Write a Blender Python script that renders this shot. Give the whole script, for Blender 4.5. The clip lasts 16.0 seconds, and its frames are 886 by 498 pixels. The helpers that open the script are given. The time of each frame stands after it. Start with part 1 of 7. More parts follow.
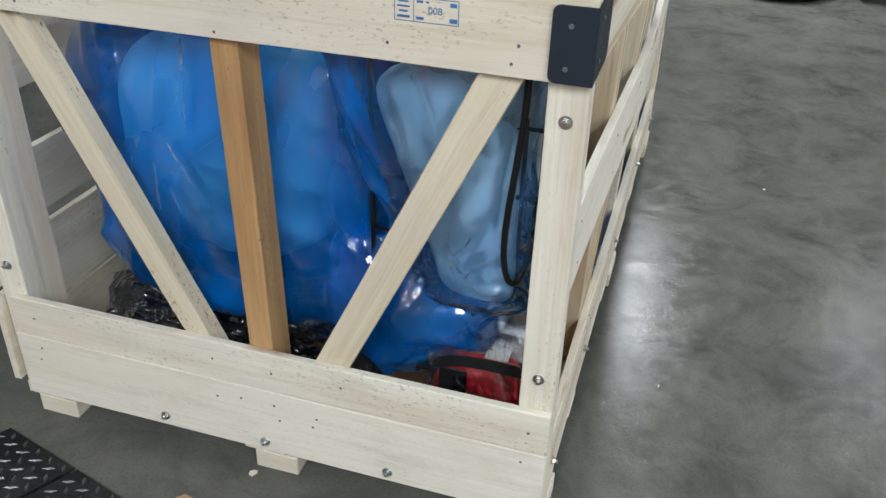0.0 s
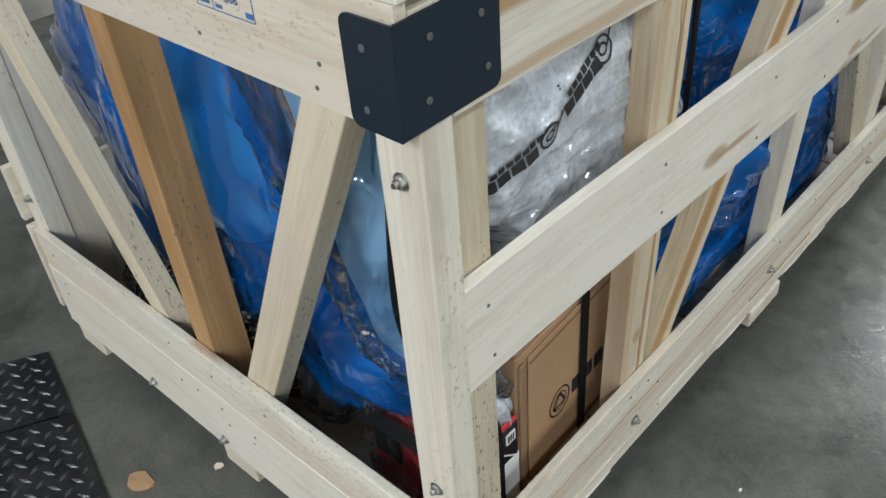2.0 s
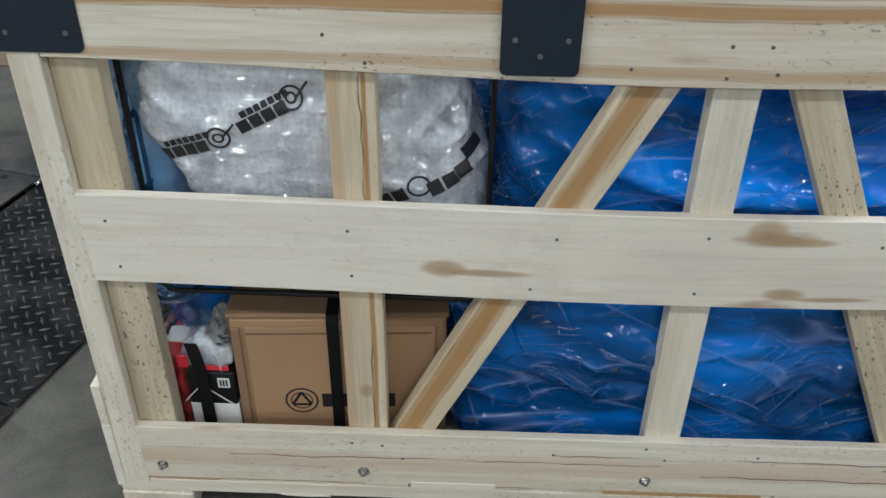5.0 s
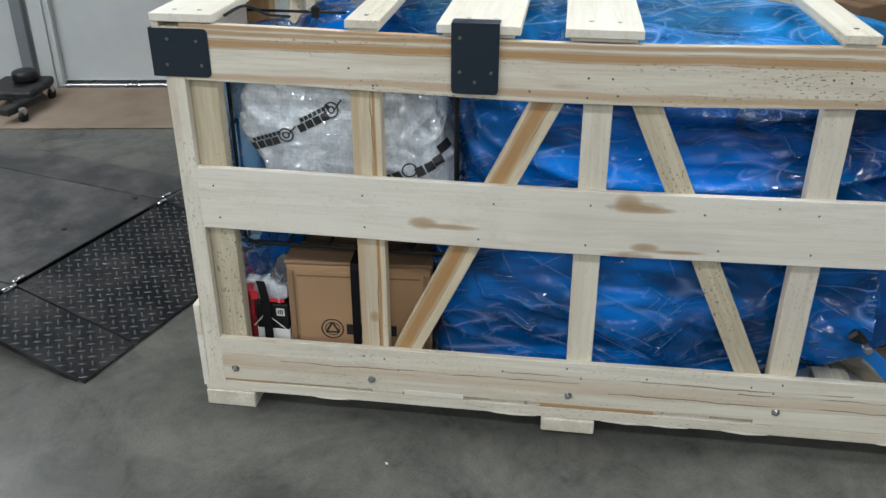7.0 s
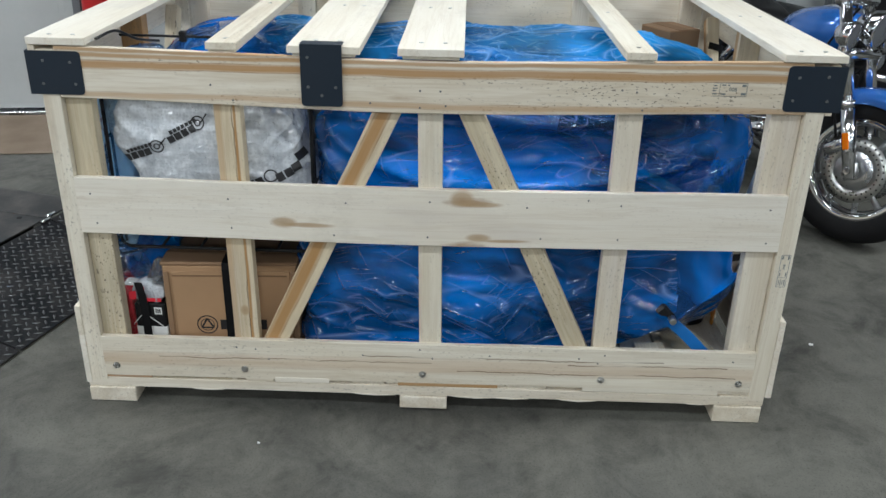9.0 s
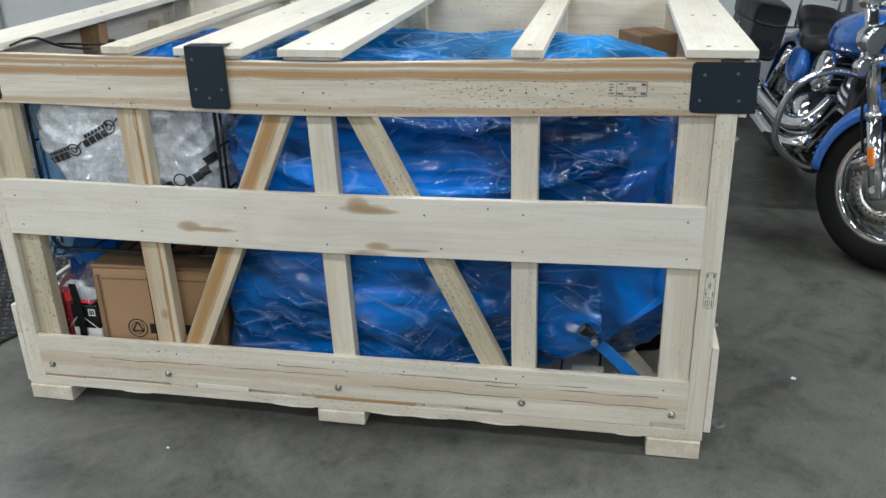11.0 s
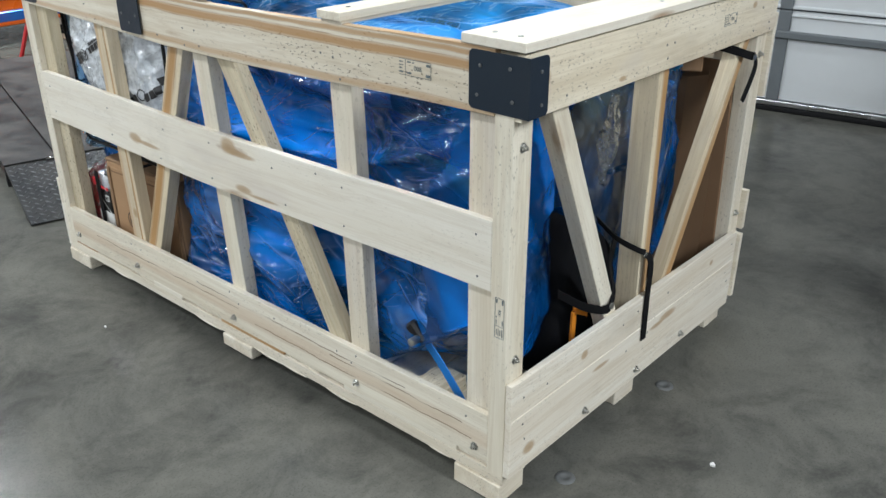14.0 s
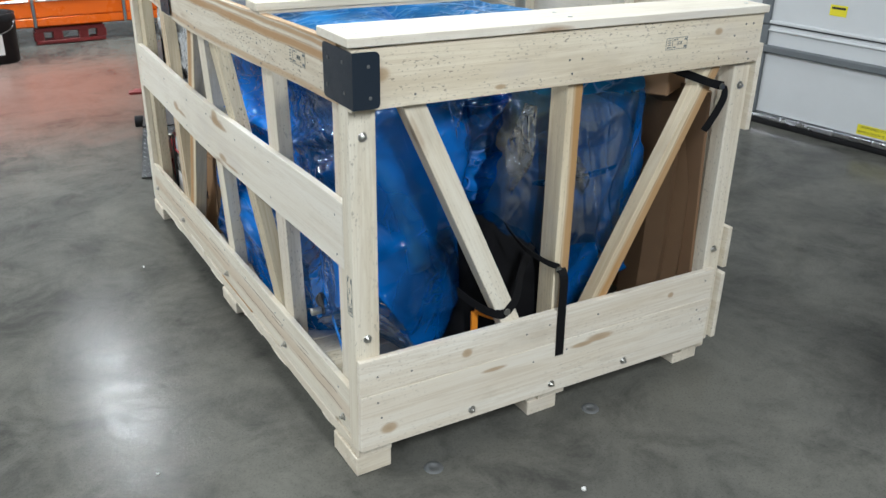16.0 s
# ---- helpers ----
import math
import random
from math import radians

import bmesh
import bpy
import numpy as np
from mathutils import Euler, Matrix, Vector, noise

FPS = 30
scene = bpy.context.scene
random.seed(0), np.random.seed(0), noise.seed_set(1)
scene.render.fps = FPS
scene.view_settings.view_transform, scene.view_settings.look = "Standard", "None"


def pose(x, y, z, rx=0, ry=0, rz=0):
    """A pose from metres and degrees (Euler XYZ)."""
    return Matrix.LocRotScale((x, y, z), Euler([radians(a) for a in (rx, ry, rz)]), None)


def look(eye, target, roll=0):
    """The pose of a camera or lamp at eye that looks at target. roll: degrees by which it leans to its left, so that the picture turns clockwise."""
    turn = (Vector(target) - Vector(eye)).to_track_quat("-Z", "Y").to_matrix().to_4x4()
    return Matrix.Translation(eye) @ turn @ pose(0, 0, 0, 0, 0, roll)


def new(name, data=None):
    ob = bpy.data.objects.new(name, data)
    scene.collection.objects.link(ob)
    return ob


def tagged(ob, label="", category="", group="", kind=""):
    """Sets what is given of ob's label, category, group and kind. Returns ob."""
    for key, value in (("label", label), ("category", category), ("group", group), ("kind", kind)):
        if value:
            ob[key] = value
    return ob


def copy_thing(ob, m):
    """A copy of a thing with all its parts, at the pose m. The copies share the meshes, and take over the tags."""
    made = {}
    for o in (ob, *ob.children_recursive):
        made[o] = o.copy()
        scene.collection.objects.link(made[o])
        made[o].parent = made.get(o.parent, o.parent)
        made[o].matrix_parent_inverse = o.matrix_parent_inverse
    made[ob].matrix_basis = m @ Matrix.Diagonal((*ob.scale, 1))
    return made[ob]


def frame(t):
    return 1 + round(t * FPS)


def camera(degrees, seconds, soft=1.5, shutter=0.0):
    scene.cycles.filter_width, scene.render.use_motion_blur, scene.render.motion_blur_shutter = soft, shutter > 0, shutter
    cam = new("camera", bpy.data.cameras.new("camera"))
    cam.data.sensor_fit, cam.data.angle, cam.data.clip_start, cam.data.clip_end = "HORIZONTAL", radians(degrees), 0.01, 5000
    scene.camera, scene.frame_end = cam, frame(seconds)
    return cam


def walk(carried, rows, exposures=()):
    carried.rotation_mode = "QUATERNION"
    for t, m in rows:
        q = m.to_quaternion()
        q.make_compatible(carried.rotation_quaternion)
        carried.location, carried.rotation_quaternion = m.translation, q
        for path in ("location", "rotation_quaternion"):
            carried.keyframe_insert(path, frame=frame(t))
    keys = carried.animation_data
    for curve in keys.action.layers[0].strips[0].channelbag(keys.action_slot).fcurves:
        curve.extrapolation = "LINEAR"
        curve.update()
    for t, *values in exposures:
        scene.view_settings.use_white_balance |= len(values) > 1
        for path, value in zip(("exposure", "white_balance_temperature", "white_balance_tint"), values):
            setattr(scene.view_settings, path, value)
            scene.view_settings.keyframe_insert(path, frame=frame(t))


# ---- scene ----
cam = camera(53.8, 16.0)
PATH = [
    (0, (0.154, -1.284, 1.496), (-0.332, 0.355, 0.458), 1.7),
    (0.5, (0.211, -1.063, 1.495), (-0.374, 0.494, 0.385), 0.4),
    (1, (0.312, -0.913, 1.484), (-0.456, 0.531, 0.334), -2.8),
    (1.5, (0.483, -0.733, 1.484), (-0.487, 0.555, 0.301), -4.0),
    (2, (0.542, -0.504, 1.461), (-0.571, 0.611, 0.228), -4.9),
    (2.5, (0.553, -0.212, 1.46), (-0.659, 0.727, 0.176), -4.2),
    (3, (0.658, 0.029, 1.462), (-0.683, 0.782, 0.184), -3.6),
    (3.5, (0.786, 0.27, 1.469), (-0.675, 0.796, 0.208), -1.5),
    (3.7, (0.799, 0.359, 1.467), (-0.691, 0.791, 0.205), -0.8),
    (5.8, (1.587, 0.772, 1.567), (-0.116, 0.569, 0.538), 0.1),
    (6, (1.67, 0.776, 1.582), (-0.051, 0.582, 0.583), 0.3),
    (6.5, (1.874, 0.874, 1.612), (0.119, 0.652, 0.678), 0.5),
    (7, (2.048, 1.015, 1.638), (0.285, 0.769, 0.727), 0.1),
    (7.5, (2.182, 1.057, 1.665), (0.393, 0.84, 0.797), -0.0),
    (8, (2.299, 1.059, 1.685), (0.5, 0.947, 0.819), 0.3),
    (8.5, (2.359, 1.099, 1.69), (0.554, 1.02, 0.832), 0.8),
    (9, (2.35, 1.195, 1.683), (0.539, 1.157, 0.835), 1.3),
    (9.5, (2.323, 1.361, 1.672), (0.521, 1.306, 0.805), 1.5),
    (9.7, (2.308, 1.406, 1.669), (0.513, 1.319, 0.791), 1.0),
    (11.8, (2.047, 2.285, 1.553), (0.308, 1.702, 0.754), -1.6),
    (12, (1.984, 2.383, 1.581), (0.279, 1.745, 0.753), -1.6),
    (12.5, (1.765, 2.547, 1.589), (0.121, 1.793, 0.736), -1.1),
    (13, (1.637, 2.739, 1.596), (0.084, 1.81, 0.743), -2.1),
    (13.5, (1.539, 3.019, 1.596), (0.088, 1.951, 0.728), -0.6),
    (14, (1.394, 3.203, 1.572), (0.04, 2.02, 0.695), -0.2),
    (14.5, (1.168, 3.355, 1.574), (-0.087, 2.058, 0.712), 0.3),
    (15, (1.029, 3.558, 1.568), (-0.106, 2.144, 0.723), 0.5),
    (15.5, (0.898, 3.802, 1.576), (-0.115, 2.302, 0.726), 0.9),
    (16, (0.782, 3.906, 1.568), (-0.149, 2.352, 0.721), 0.9),
]
# the clip's camera adapts its exposure a little on the way
EXPOSURES = [(0, -0.07), (1.5, -0.1), (2, -0.16), (2.5, -0.34), (3.5, -0.36), (6, -0.22), (9, -0.2), (12, -0.05), (13.5, 0.12), (14.5, 0.17), (15.5, 0.17), (16, 0.18)]
walk(cam, [(t, look(eye, target, roll)) for t, eye, target, roll in PATH], EXPOSURES)


# ---------- world and lamps ----------
world = bpy.data.worlds.new("shop_world")
scene.world = world
world.use_nodes = True
world.node_tree.nodes["Background"].inputs[0].default_value = (0.75, 0.85, 1.0, 1)
world.node_tree.nodes["Background"].inputs[1].default_value = 0.05

LAMP_Z = 3.3
# the 6.6 row is added, unseen, to brighten the crate's long side
LAMP_ROWS = (-2.45, -0.15, 1.95, 4.2, 6.6)
LAMP_YS = (-3.4, 1.1, 5.6)
for lx in LAMP_ROWS:
    for ly in LAMP_YS:
        if lx < -2 and ly > 3:
            continue
        lamp = bpy.data.lights.new("tube_light", "AREA")
        lamp.shape, lamp.size, lamp.size_y = "RECTANGLE", 0.22, 2.3
        lamp.energy, lamp.color = {-3.4: 116, 1.1: 40 if lx < 1 else 44 if lx < 5 else 105, 5.6: 200 if lx < 0 else 45 if lx < 2.5 else 66 if lx < 5 else 125}[ly] * (1.0 if lx > -2 else 0.6), (0.93, 1.0, 1.05)
        ob = new("tube_light", lamp)
        ob.matrix_world = pose(lx, ly, LAMP_Z - 0.07)


# ---------- node helpers ----------
def node(nt, kind, **sets):
    n = nt.nodes.new(kind)
    for key, value in sets.items():
        n.inputs[key.replace("_", " ")].default_value = value
    return n


def material(name, rough=0.6, metal=0.0, color=(0.5, 0.5, 0.5), spec=0.5, coat=0.0):
    m = bpy.data.materials.new(name)
    m.use_nodes = True
    nt = m.node_tree
    b = nt.nodes["Principled BSDF"]
    b.inputs["Base Color"].default_value = (*color, 1)
    b.inputs["Roughness"].default_value = rough
    b.inputs["Metallic"].default_value = metal
    b.inputs["Specular IOR Level"].default_value = spec
    b.inputs["Coat Weight"].default_value = coat
    return m, nt, b


def coords(nt, scale=(1, 1, 1), shift=True):
    """Object coordinates, moved by the object's random number so that no two pieces look alike."""
    tc = nt.nodes.new("ShaderNodeTexCoord")
    mp = nt.nodes.new("ShaderNodeMapping")
    mp.inputs["Scale"].default_value = scale
    src = tc.outputs["Object"]
    if shift:
        info = nt.nodes.new("ShaderNodeObjectInfo")
        mul = nt.nodes.new("ShaderNodeVectorMath")
        mul.operation = "MULTIPLY_ADD"
        mul.inputs[1].default_value = (37, 11, 23)
        nt.links.new(info.outputs["Random"], mul.inputs[0])
        nt.links.new(src, mul.inputs[2])
        src = mul.outputs[0]
    nt.links.new(src, mp.inputs["Vector"])
    return mp.outputs["Vector"]


def noise_tex(nt, vec, scale=5.0, detail=4.0, rough=0.55, dist=0.0):
    n = node(nt, "ShaderNodeTexNoise", Scale=scale, Detail=detail, Roughness=rough, Distortion=dist)
    nt.links.new(vec, n.inputs["Vector"])
    return n.outputs["Fac"]


def ramp(nt, fac, stops):
    r = nt.nodes.new("ShaderNodeValToRGB")
    els = r.color_ramp.elements
    while len(els) < len(stops):
        els.new(0.5)
    for e, (p, c) in zip(els, stops):
        e.position = p
        e.color = (c, c, c, 1) if not hasattr(c, "__len__") else (*c, 1)
    nt.links.new(fac, r.inputs["Fac"])
    return r.outputs["Color"]


def mix(nt, fac, a, b, mode="MIX"):
    n = nt.nodes.new("ShaderNodeMix")
    n.data_type, n.blend_type = "RGBA", mode
    for socket, value in ((n.inputs["Factor"], fac), (n.inputs["A"], a), (n.inputs["B"], b)):
        if hasattr(value, "is_output"):
            nt.links.new(value, socket)
        elif hasattr(value, "__len__"):
            socket.default_value = (*value, 1)
        else:
            socket.default_value = value
    return n.outputs["Result"]


def maths(nt, op, a, b=0.0, c=0.0, clamp=False):
    n = nt.nodes.new("ShaderNodeMath")
    n.operation, n.use_clamp = op, clamp
    for socket, value in zip(n.inputs, (a, b, c)):
        if hasattr(value, "is_output"):
            nt.links.new(value, socket)
        else:
            socket.default_value = value
    return n.outputs[0]


def bump(nt, b, height, strength=0.3, distance=0.002, into="Normal", after=None):
    n = node(nt, "ShaderNodeBump", Strength=strength, Distance=distance)
    nt.links.new(height, n.inputs["Height"])
    if after is not None:
        nt.links.new(after, n.inputs["Normal"])
    nt.links.new(n.outputs["Normal"], b.inputs[into])
    return n.outputs["Normal"]


# ---------- materials ----------
def pine(name, light, dark, specks=0.5, streak=0.5, knots=(), bands=(), cracks=(), rough=0.62):
    """Sawn softwood; the grain runs along the piece's own x. knots: (x, y, half length, half width); bands: (y, half width, strength)."""
    m, nt, b = material(name, rough, spec=0.3)
    light = tuple(c * 1.07 for c in light)
    broad = noise_tex(nt, coords(nt, (0.9, 11, 11)), 1.0, 5, 0.6, 0.4)
    fine = noise_tex(nt, coords(nt, (5, 150, 150)), 1.0, 5, 0.65)
    col = mix(nt, ramp(nt, broad, ((0.38, 0.0), (0.66, streak))), light, dark)
    col = mix(nt, ramp(nt, fine, ((0.42, 0.0), (0.70, 0.55 * streak))), col, dark)
    warm = noise_tex(nt, coords(nt, (1.1, 3.5, 3.5)), 1.0, 3)
    col = mix(nt, ramp(nt, warm, ((0.45, 0.0), (0.7, 0.20))), col, (light[0] * 0.95, light[1] * 0.87, light[2] * 0.70))
    grime = noise_tex(nt, coords(nt, (3, 6, 6)), 1.0, 6, 0.7)
    col = mix(nt, ramp(nt, grime, ((0.54, 0.0), (0.75, 0.32))), col, (0.33, 0.29, 0.23))
    lilac = noise_tex(nt, coords(nt, (2.0, 5, 5)), 1.0, 3)
    col = mix(nt, ramp(nt, lilac, ((0.58, 0.0), (0.70, 0.35))), col, (0.58, 0.53, 0.49))
    figure = noise_tex(nt, coords(nt, (1.4, 34, 34)), 1.0, 4, 0.6, 0.7)
    col = mix(nt, ramp(nt, figure, ((0.50, 0.0), (0.56, 0.35 * streak), (0.62, 0.0))), col, (0.36, 0.24, 0.12))
    vor = node(nt, "ShaderNodeTexVoronoi", Scale=1.0)
    nt.links.new(coords(nt, (1.3, 6.5, 6.5)), vor.inputs["Vector"])
    wob = noise_tex(nt, coords(nt, (14, 45, 45)), 1.0, 3)
    kd = maths(nt, "ADD", vor.outputs["Distance"], maths(nt, "MULTIPLY", wob, 0.12))
    col = mix(nt, ramp(nt, kd, ((0.10, 0.75), (0.17, 0.0))), col, (0.30, 0.17, 0.075))
    dots = noise_tex(nt, coords(nt, (85, 170, 170)), 1.0, 2)
    where = noise_tex(nt, coords(nt, (2.2, 9, 9)), 1.0, 2)
    dotmask = maths(nt, "MULTIPLY", ramp(nt, dots, ((0.61, 0.0), (0.68, 1.0))), ramp(nt, where, ((0.43, 0.0), (0.57, min(1.0, specks * 1.25 + 0.02)))))
    col = mix(nt, dotmask, col, (0.16, 0.13, 0.10))
    if knots or bands or cracks:
        tc = nt.nodes.new("ShaderNodeTexCoord")
        sep = nt.nodes.new("ShaderNodeSeparateXYZ")
        nt.links.new(tc.outputs["Object"], sep.inputs[0])
        wave = maths(nt, "MULTIPLY_ADD", noise_tex(nt, coords(nt, (1.3, 5, 5), False), 1.0, 4), 0.034, -0.017)
        for y, half, strength in bands:
            d = maths(nt, "ABSOLUTE", maths(nt, "ADD", maths(nt, "SUBTRACT", sep.outputs["Y"], y), wave))
            k = ramp(nt, maths(nt, "DIVIDE", d, half), ((0.45, strength), (1.0, 0.0)))
            col = mix(nt, maths(nt, "MULTIPLY", k, ramp(nt, broad, ((0.3, 0.8), (0.6, 1.0)))), col, (0.42, 0.235, 0.095))
            col = mix(nt, maths(nt, "MULTIPLY", ramp(nt, maths(nt, "DIVIDE", d, half), ((0.66, 0.0), (0.82, strength * 0.7), (1.0, 0.0))), ramp(nt, fine, ((0.42, 0.2), (0.6, 1.0)))), col, (0.25, 0.13, 0.055))
        saw = maths(nt, "MULTIPLY_ADD", noise_tex(nt, coords(nt, (3.5, 1, 1), False), 1.0, 5, 0.65), 0.030, -0.015)
        for y, x0, x1 in cracks:
            d = maths(nt, "ABSOLUTE", maths(nt, "ADD", maths(nt, "SUBTRACT", sep.outputs["Y"], y), saw))
            span = maths(nt, "MULTIPLY", maths(nt, "GREATER_THAN", sep.outputs["X"], x0), maths(nt, "LESS_THAN", sep.outputs["X"], x1))
            broken = ramp(nt, noise_tex(nt, coords(nt, (4, 3, 3), False), 1.0, 2), ((0.40, 0.1), (0.52, 1.0)))
            k = maths(nt, "MULTIPLY", ramp(nt, maths(nt, "DIVIDE", d, 0.0023), ((0.3, 0.85), (1.0, 0.0))), maths(nt, "MULTIPLY", span, broken))
            col = mix(nt, k, col, (0.13, 0.075, 0.035))
        for x, y, a, c in knots:
            dx = maths(nt, "DIVIDE", maths(nt, "SUBTRACT", sep.outputs["X"], x), a)
            dy = maths(nt, "DIVIDE", maths(nt, "ADD", maths(nt, "SUBTRACT", sep.outputs["Y"], y), maths(nt, "MULTIPLY", wave, 0.4)), c)
            d = maths(nt, "SQRT", maths(nt, "ADD", maths(nt, "MULTIPLY", dx, dx), maths(nt, "MULTIPLY", dy, dy)))
            col = mix(nt, ramp(nt, d, ((0.62, 0.72), (1.0, 0.0))), col, (0.42, 0.29, 0.165))
            col = mix(nt, ramp(nt, d, ((0.15, 0.35), (0.7, 0.0))), col, (0.33, 0.215, 0.115))
    nt.links.new(col, b.inputs["Base Color"])
    bump(nt, b, maths(nt, "ADD", fine, maths(nt, "MULTIPLY", broad, 0.5)), 0.5, 0.0014)
    return m


CREAM, TAN = (0.73, 0.685, 0.585), (0.48, 0.385, 0.26)
PINE = pine("pine", CREAM, TAN, 0.35, 0.45)
PINE_CLEAN = pine("pine_clean", (0.74, 0.70, 0.62), (0.63, 0.55, 0.42), 0.1, 0.35)
PINE_RAIL = pine("pine_knotty_rail", (0.74, 0.70, 0.62), (0.63, 0.55, 0.42), 0.1, 0.35,
                 knots=((-0.42, -0.03, 0.045, 0.02), (0.15, -0.057, 0.042, 0.015), (0.10, 0.062, 0.04, 0.03), (0.155, 0.045, 0.07, 0.011), (-0.35, -0.036, 0.09, 0.009), (0.23, -0.066, 0.08, 0.006)))
PINE_SPECKLED = pine("pine_speckled", (0.71, 0.66, 0.565), TAN, 0.32, 0.45)
PINE_STREAKED = pine("pine_streaked", (0.71, 0.66, 0.56), TAN, 0.85, 0.5, bands=((0.026, 0.014, 0.95), (0.052, 0.007, 0.8), (0.066, 0.006, 0.75), (-0.060, 0.010, 0.55)))
PINE_ORANGE = pine("pine_orange", (0.55, 0.335, 0.155), (0.28, 0.145, 0.06), 1.0, 0.95)
PINE_BRACE = pine("pine_rough_brace", (0.68, 0.61, 0.47), TAN, 1.0, 0.5)
PINE_HEART = pine("pine_heartwood", (0.70, 0.61, 0.45), TAN, 0.2, 0.7, bands=((-0.012, 0.022, 1.0),))
PINE_TWO_TONE = pine("pine_two_tone", (0.71, 0.63, 0.48), TAN, 0.2, 0.6, bands=((0.016, 0.005, 1.0), (-0.03, 0.012, 0.5)), cracks=((0.014, -0.5, 0.5),), knots=((0.285, 0.0, 0.022, 0.016),))
PINE_CRACKED = pine("pine_cracked", CREAM, TAN, 0.25, 0.4, bands=((-0.005, 0.03, 0.35),), cracks=((0.004, -0.85, 0.02), (0.026, -0.2, 0.75), (-0.022, 0.1, 0.98), (0.012, 0.45, 0.95)))
PINE_GREY = pine("pine_mossy", (0.64, 0.57, 0.43), (0.33, 0.27, 0.17), 1.0, 0.7)


PINE_LOW_END = pine("pine_low_end_board", (0.74, 0.70, 0.62), (0.60, 0.49, 0.35), 0.2, 0.5, knots=((0.545, -0.03, 0.03, 0.02), (-0.165, 0.06, 0.06, 0.015), (0.215, 0.055, 0.05, 0.008), (-0.10, 0.05, 0.05, 0.010)))
PINE_UPPER_END = pine("pine_upper_end_board", (0.74, 0.70, 0.62), (0.60, 0.49, 0.35), 0.2, 0.5, knots=((0.305, -0.005, 0.02, 0.016), (-0.445, 0.0, 0.015, 0.012)))
PINE_TOP_END = pine("pine_top_end_board", (0.73, 0.66, 0.53), TAN, 0.5, 0.5, knots=((0.575, 0.01, 0.03, 0.02), (-0.47, 0.03, 0.018, 0.012), (0.25, -0.05, 0.02, 0.008)))


def speckle_paint(name, color, rough, scale=60, amount=0.15, metal=0.0, grit=0.15, coat=0.0, spec=0.5):
    m, nt, b = material(name, rough, metal, color, spec=spec, coat=coat)
    a = noise_tex(nt, coords(nt, (1, 1, 1)), 4.0, 5, 0.65)
    f = noise_tex(nt, coords(nt, (1, 1, 1)), scale, 3)
    dark = tuple(c * (1 - amount * 2) for c in color)
    col = mix(nt, ramp(nt, a, ((0.35, 0.0), (0.7, 0.8))), color, dark)
    nt.links.new(col, b.inputs["Base Color"])
    nt.links.new(ramp(nt, a, ((0.3, max(0.02, rough - 0.12)), (0.7, min(1, rough + 0.12)))), b.inputs["Roughness"])
    if grit:
        bump(nt, b, f, grit, 0.001)
    return m


STEEL_BLACK = speckle_paint("black_powder_coat", (0.013, 0.022, 0.035), 0.45, 400, 0.1, grit=0.25, spec=0.4)
ZINC = speckle_paint("zinc_plate", (0.62, 0.62, 0.60), 0.32, 200, 0.12, metal=1.0)
CHROME = speckle_paint("chrome", (0.82, 0.83, 0.85), 0.06, 30, 0.03, metal=1.0, grit=0)
ALLOY = speckle_paint("cast_alloy", (0.62, 0.63, 0.65), 0.28, 90, 0.08, metal=1.0)
RUBBER = speckle_paint("rubber", (0.010, 0.010, 0.011), 0.65, 120, 0.15, grit=0.3, spec=0.22)
PLASTIC_BLACK = speckle_paint("black_plastic", (0.009, 0.009, 0.010), 0.38, 90, 0.1, spec=0.3)
LEATHER = speckle_paint("black_leather", (0.014, 0.014, 0.015), 0.34, 260, 0.1, grit=0.4)
BLUE_PAINT = speckle_paint("blue_metallic_paint", (0.025, 0.17, 0.60), 0.2, 300, 0.05, metal=0.3, grit=0, coat=1.0)
ORANGE_PAINT = speckle_paint("orange_enamel", (0.80, 0.135, 0.008), 0.3, 40, 0.04, coat=0.4)
RED_PLASTIC = speckle_paint("red_plastic", (0.42, 0.015, 0.018), 0.35, 60, 0.1)
# the strap's dark red; on the stand it holds the cabinet's shade
DARK_RED_SHADE = speckle_paint("dark_red_enamel", (0.16, 0.012, 0.012), 0.5, 60, 0.15)
FABRIC_BLACK = speckle_paint("black_fabric", (0.006, 0.006, 0.007), 0.85, 300, 0.1, grit=0.5, spec=0.1)
PACKET_RED = speckle_paint("red_packet_print", (0.72, 0.03, 0.05), 0.4, 60, 0.1)
WHITE_WALL = speckle_paint("white_wall_paint", (0.39, 0.41, 0.41), 0.6, 120, 0.04)
DOOR_WHITE = speckle_paint("white_door_paint", (0.43, 0.45, 0.445), 0.45, 120, 0.05)
PANEL_WHITE = speckle_paint("white_panel_enamel", (0.58, 0.60, 0.61), 0.4, 150, 0.03)
GREY_STEEL = speckle_paint("grey_steel", (0.14, 0.155, 0.165), 0.45, 90, 0.1)
CEILING_PAINT = speckle_paint("ceiling_paint", (0.17, 0.17, 0.17), 0.8, 60, 0.04)
FOAM = speckle_paint("pale_foam_wrap", (0.82, 0.90, 0.95), 0.55, 40, 0.08)
SKIN_TAN = speckle_paint("tan_body_paint", (0.58, 0.27, 0.10), 0.35, 60, 0.1)
DARK_METAL = speckle_paint("dark_engine_metal", (0.03, 0.03, 0.035), 0.4, 60, 0.15, metal=0.4)
STRAP_BLACK = speckle_paint("black_webbing", (0.008, 0.008, 0.009), 0.7, 500, 0.1, grit=0.5, spec=0.15)
STRAP_BLUE = speckle_paint("blue_webbing", (0.01, 0.20, 0.62), 0.6, 500, 0.1, grit=0.5)
STRAP_ORANGE = speckle_paint("orange_webbing", (0.75, 0.25, 0.02), 0.6, 500, 0.1, grit=0.5)
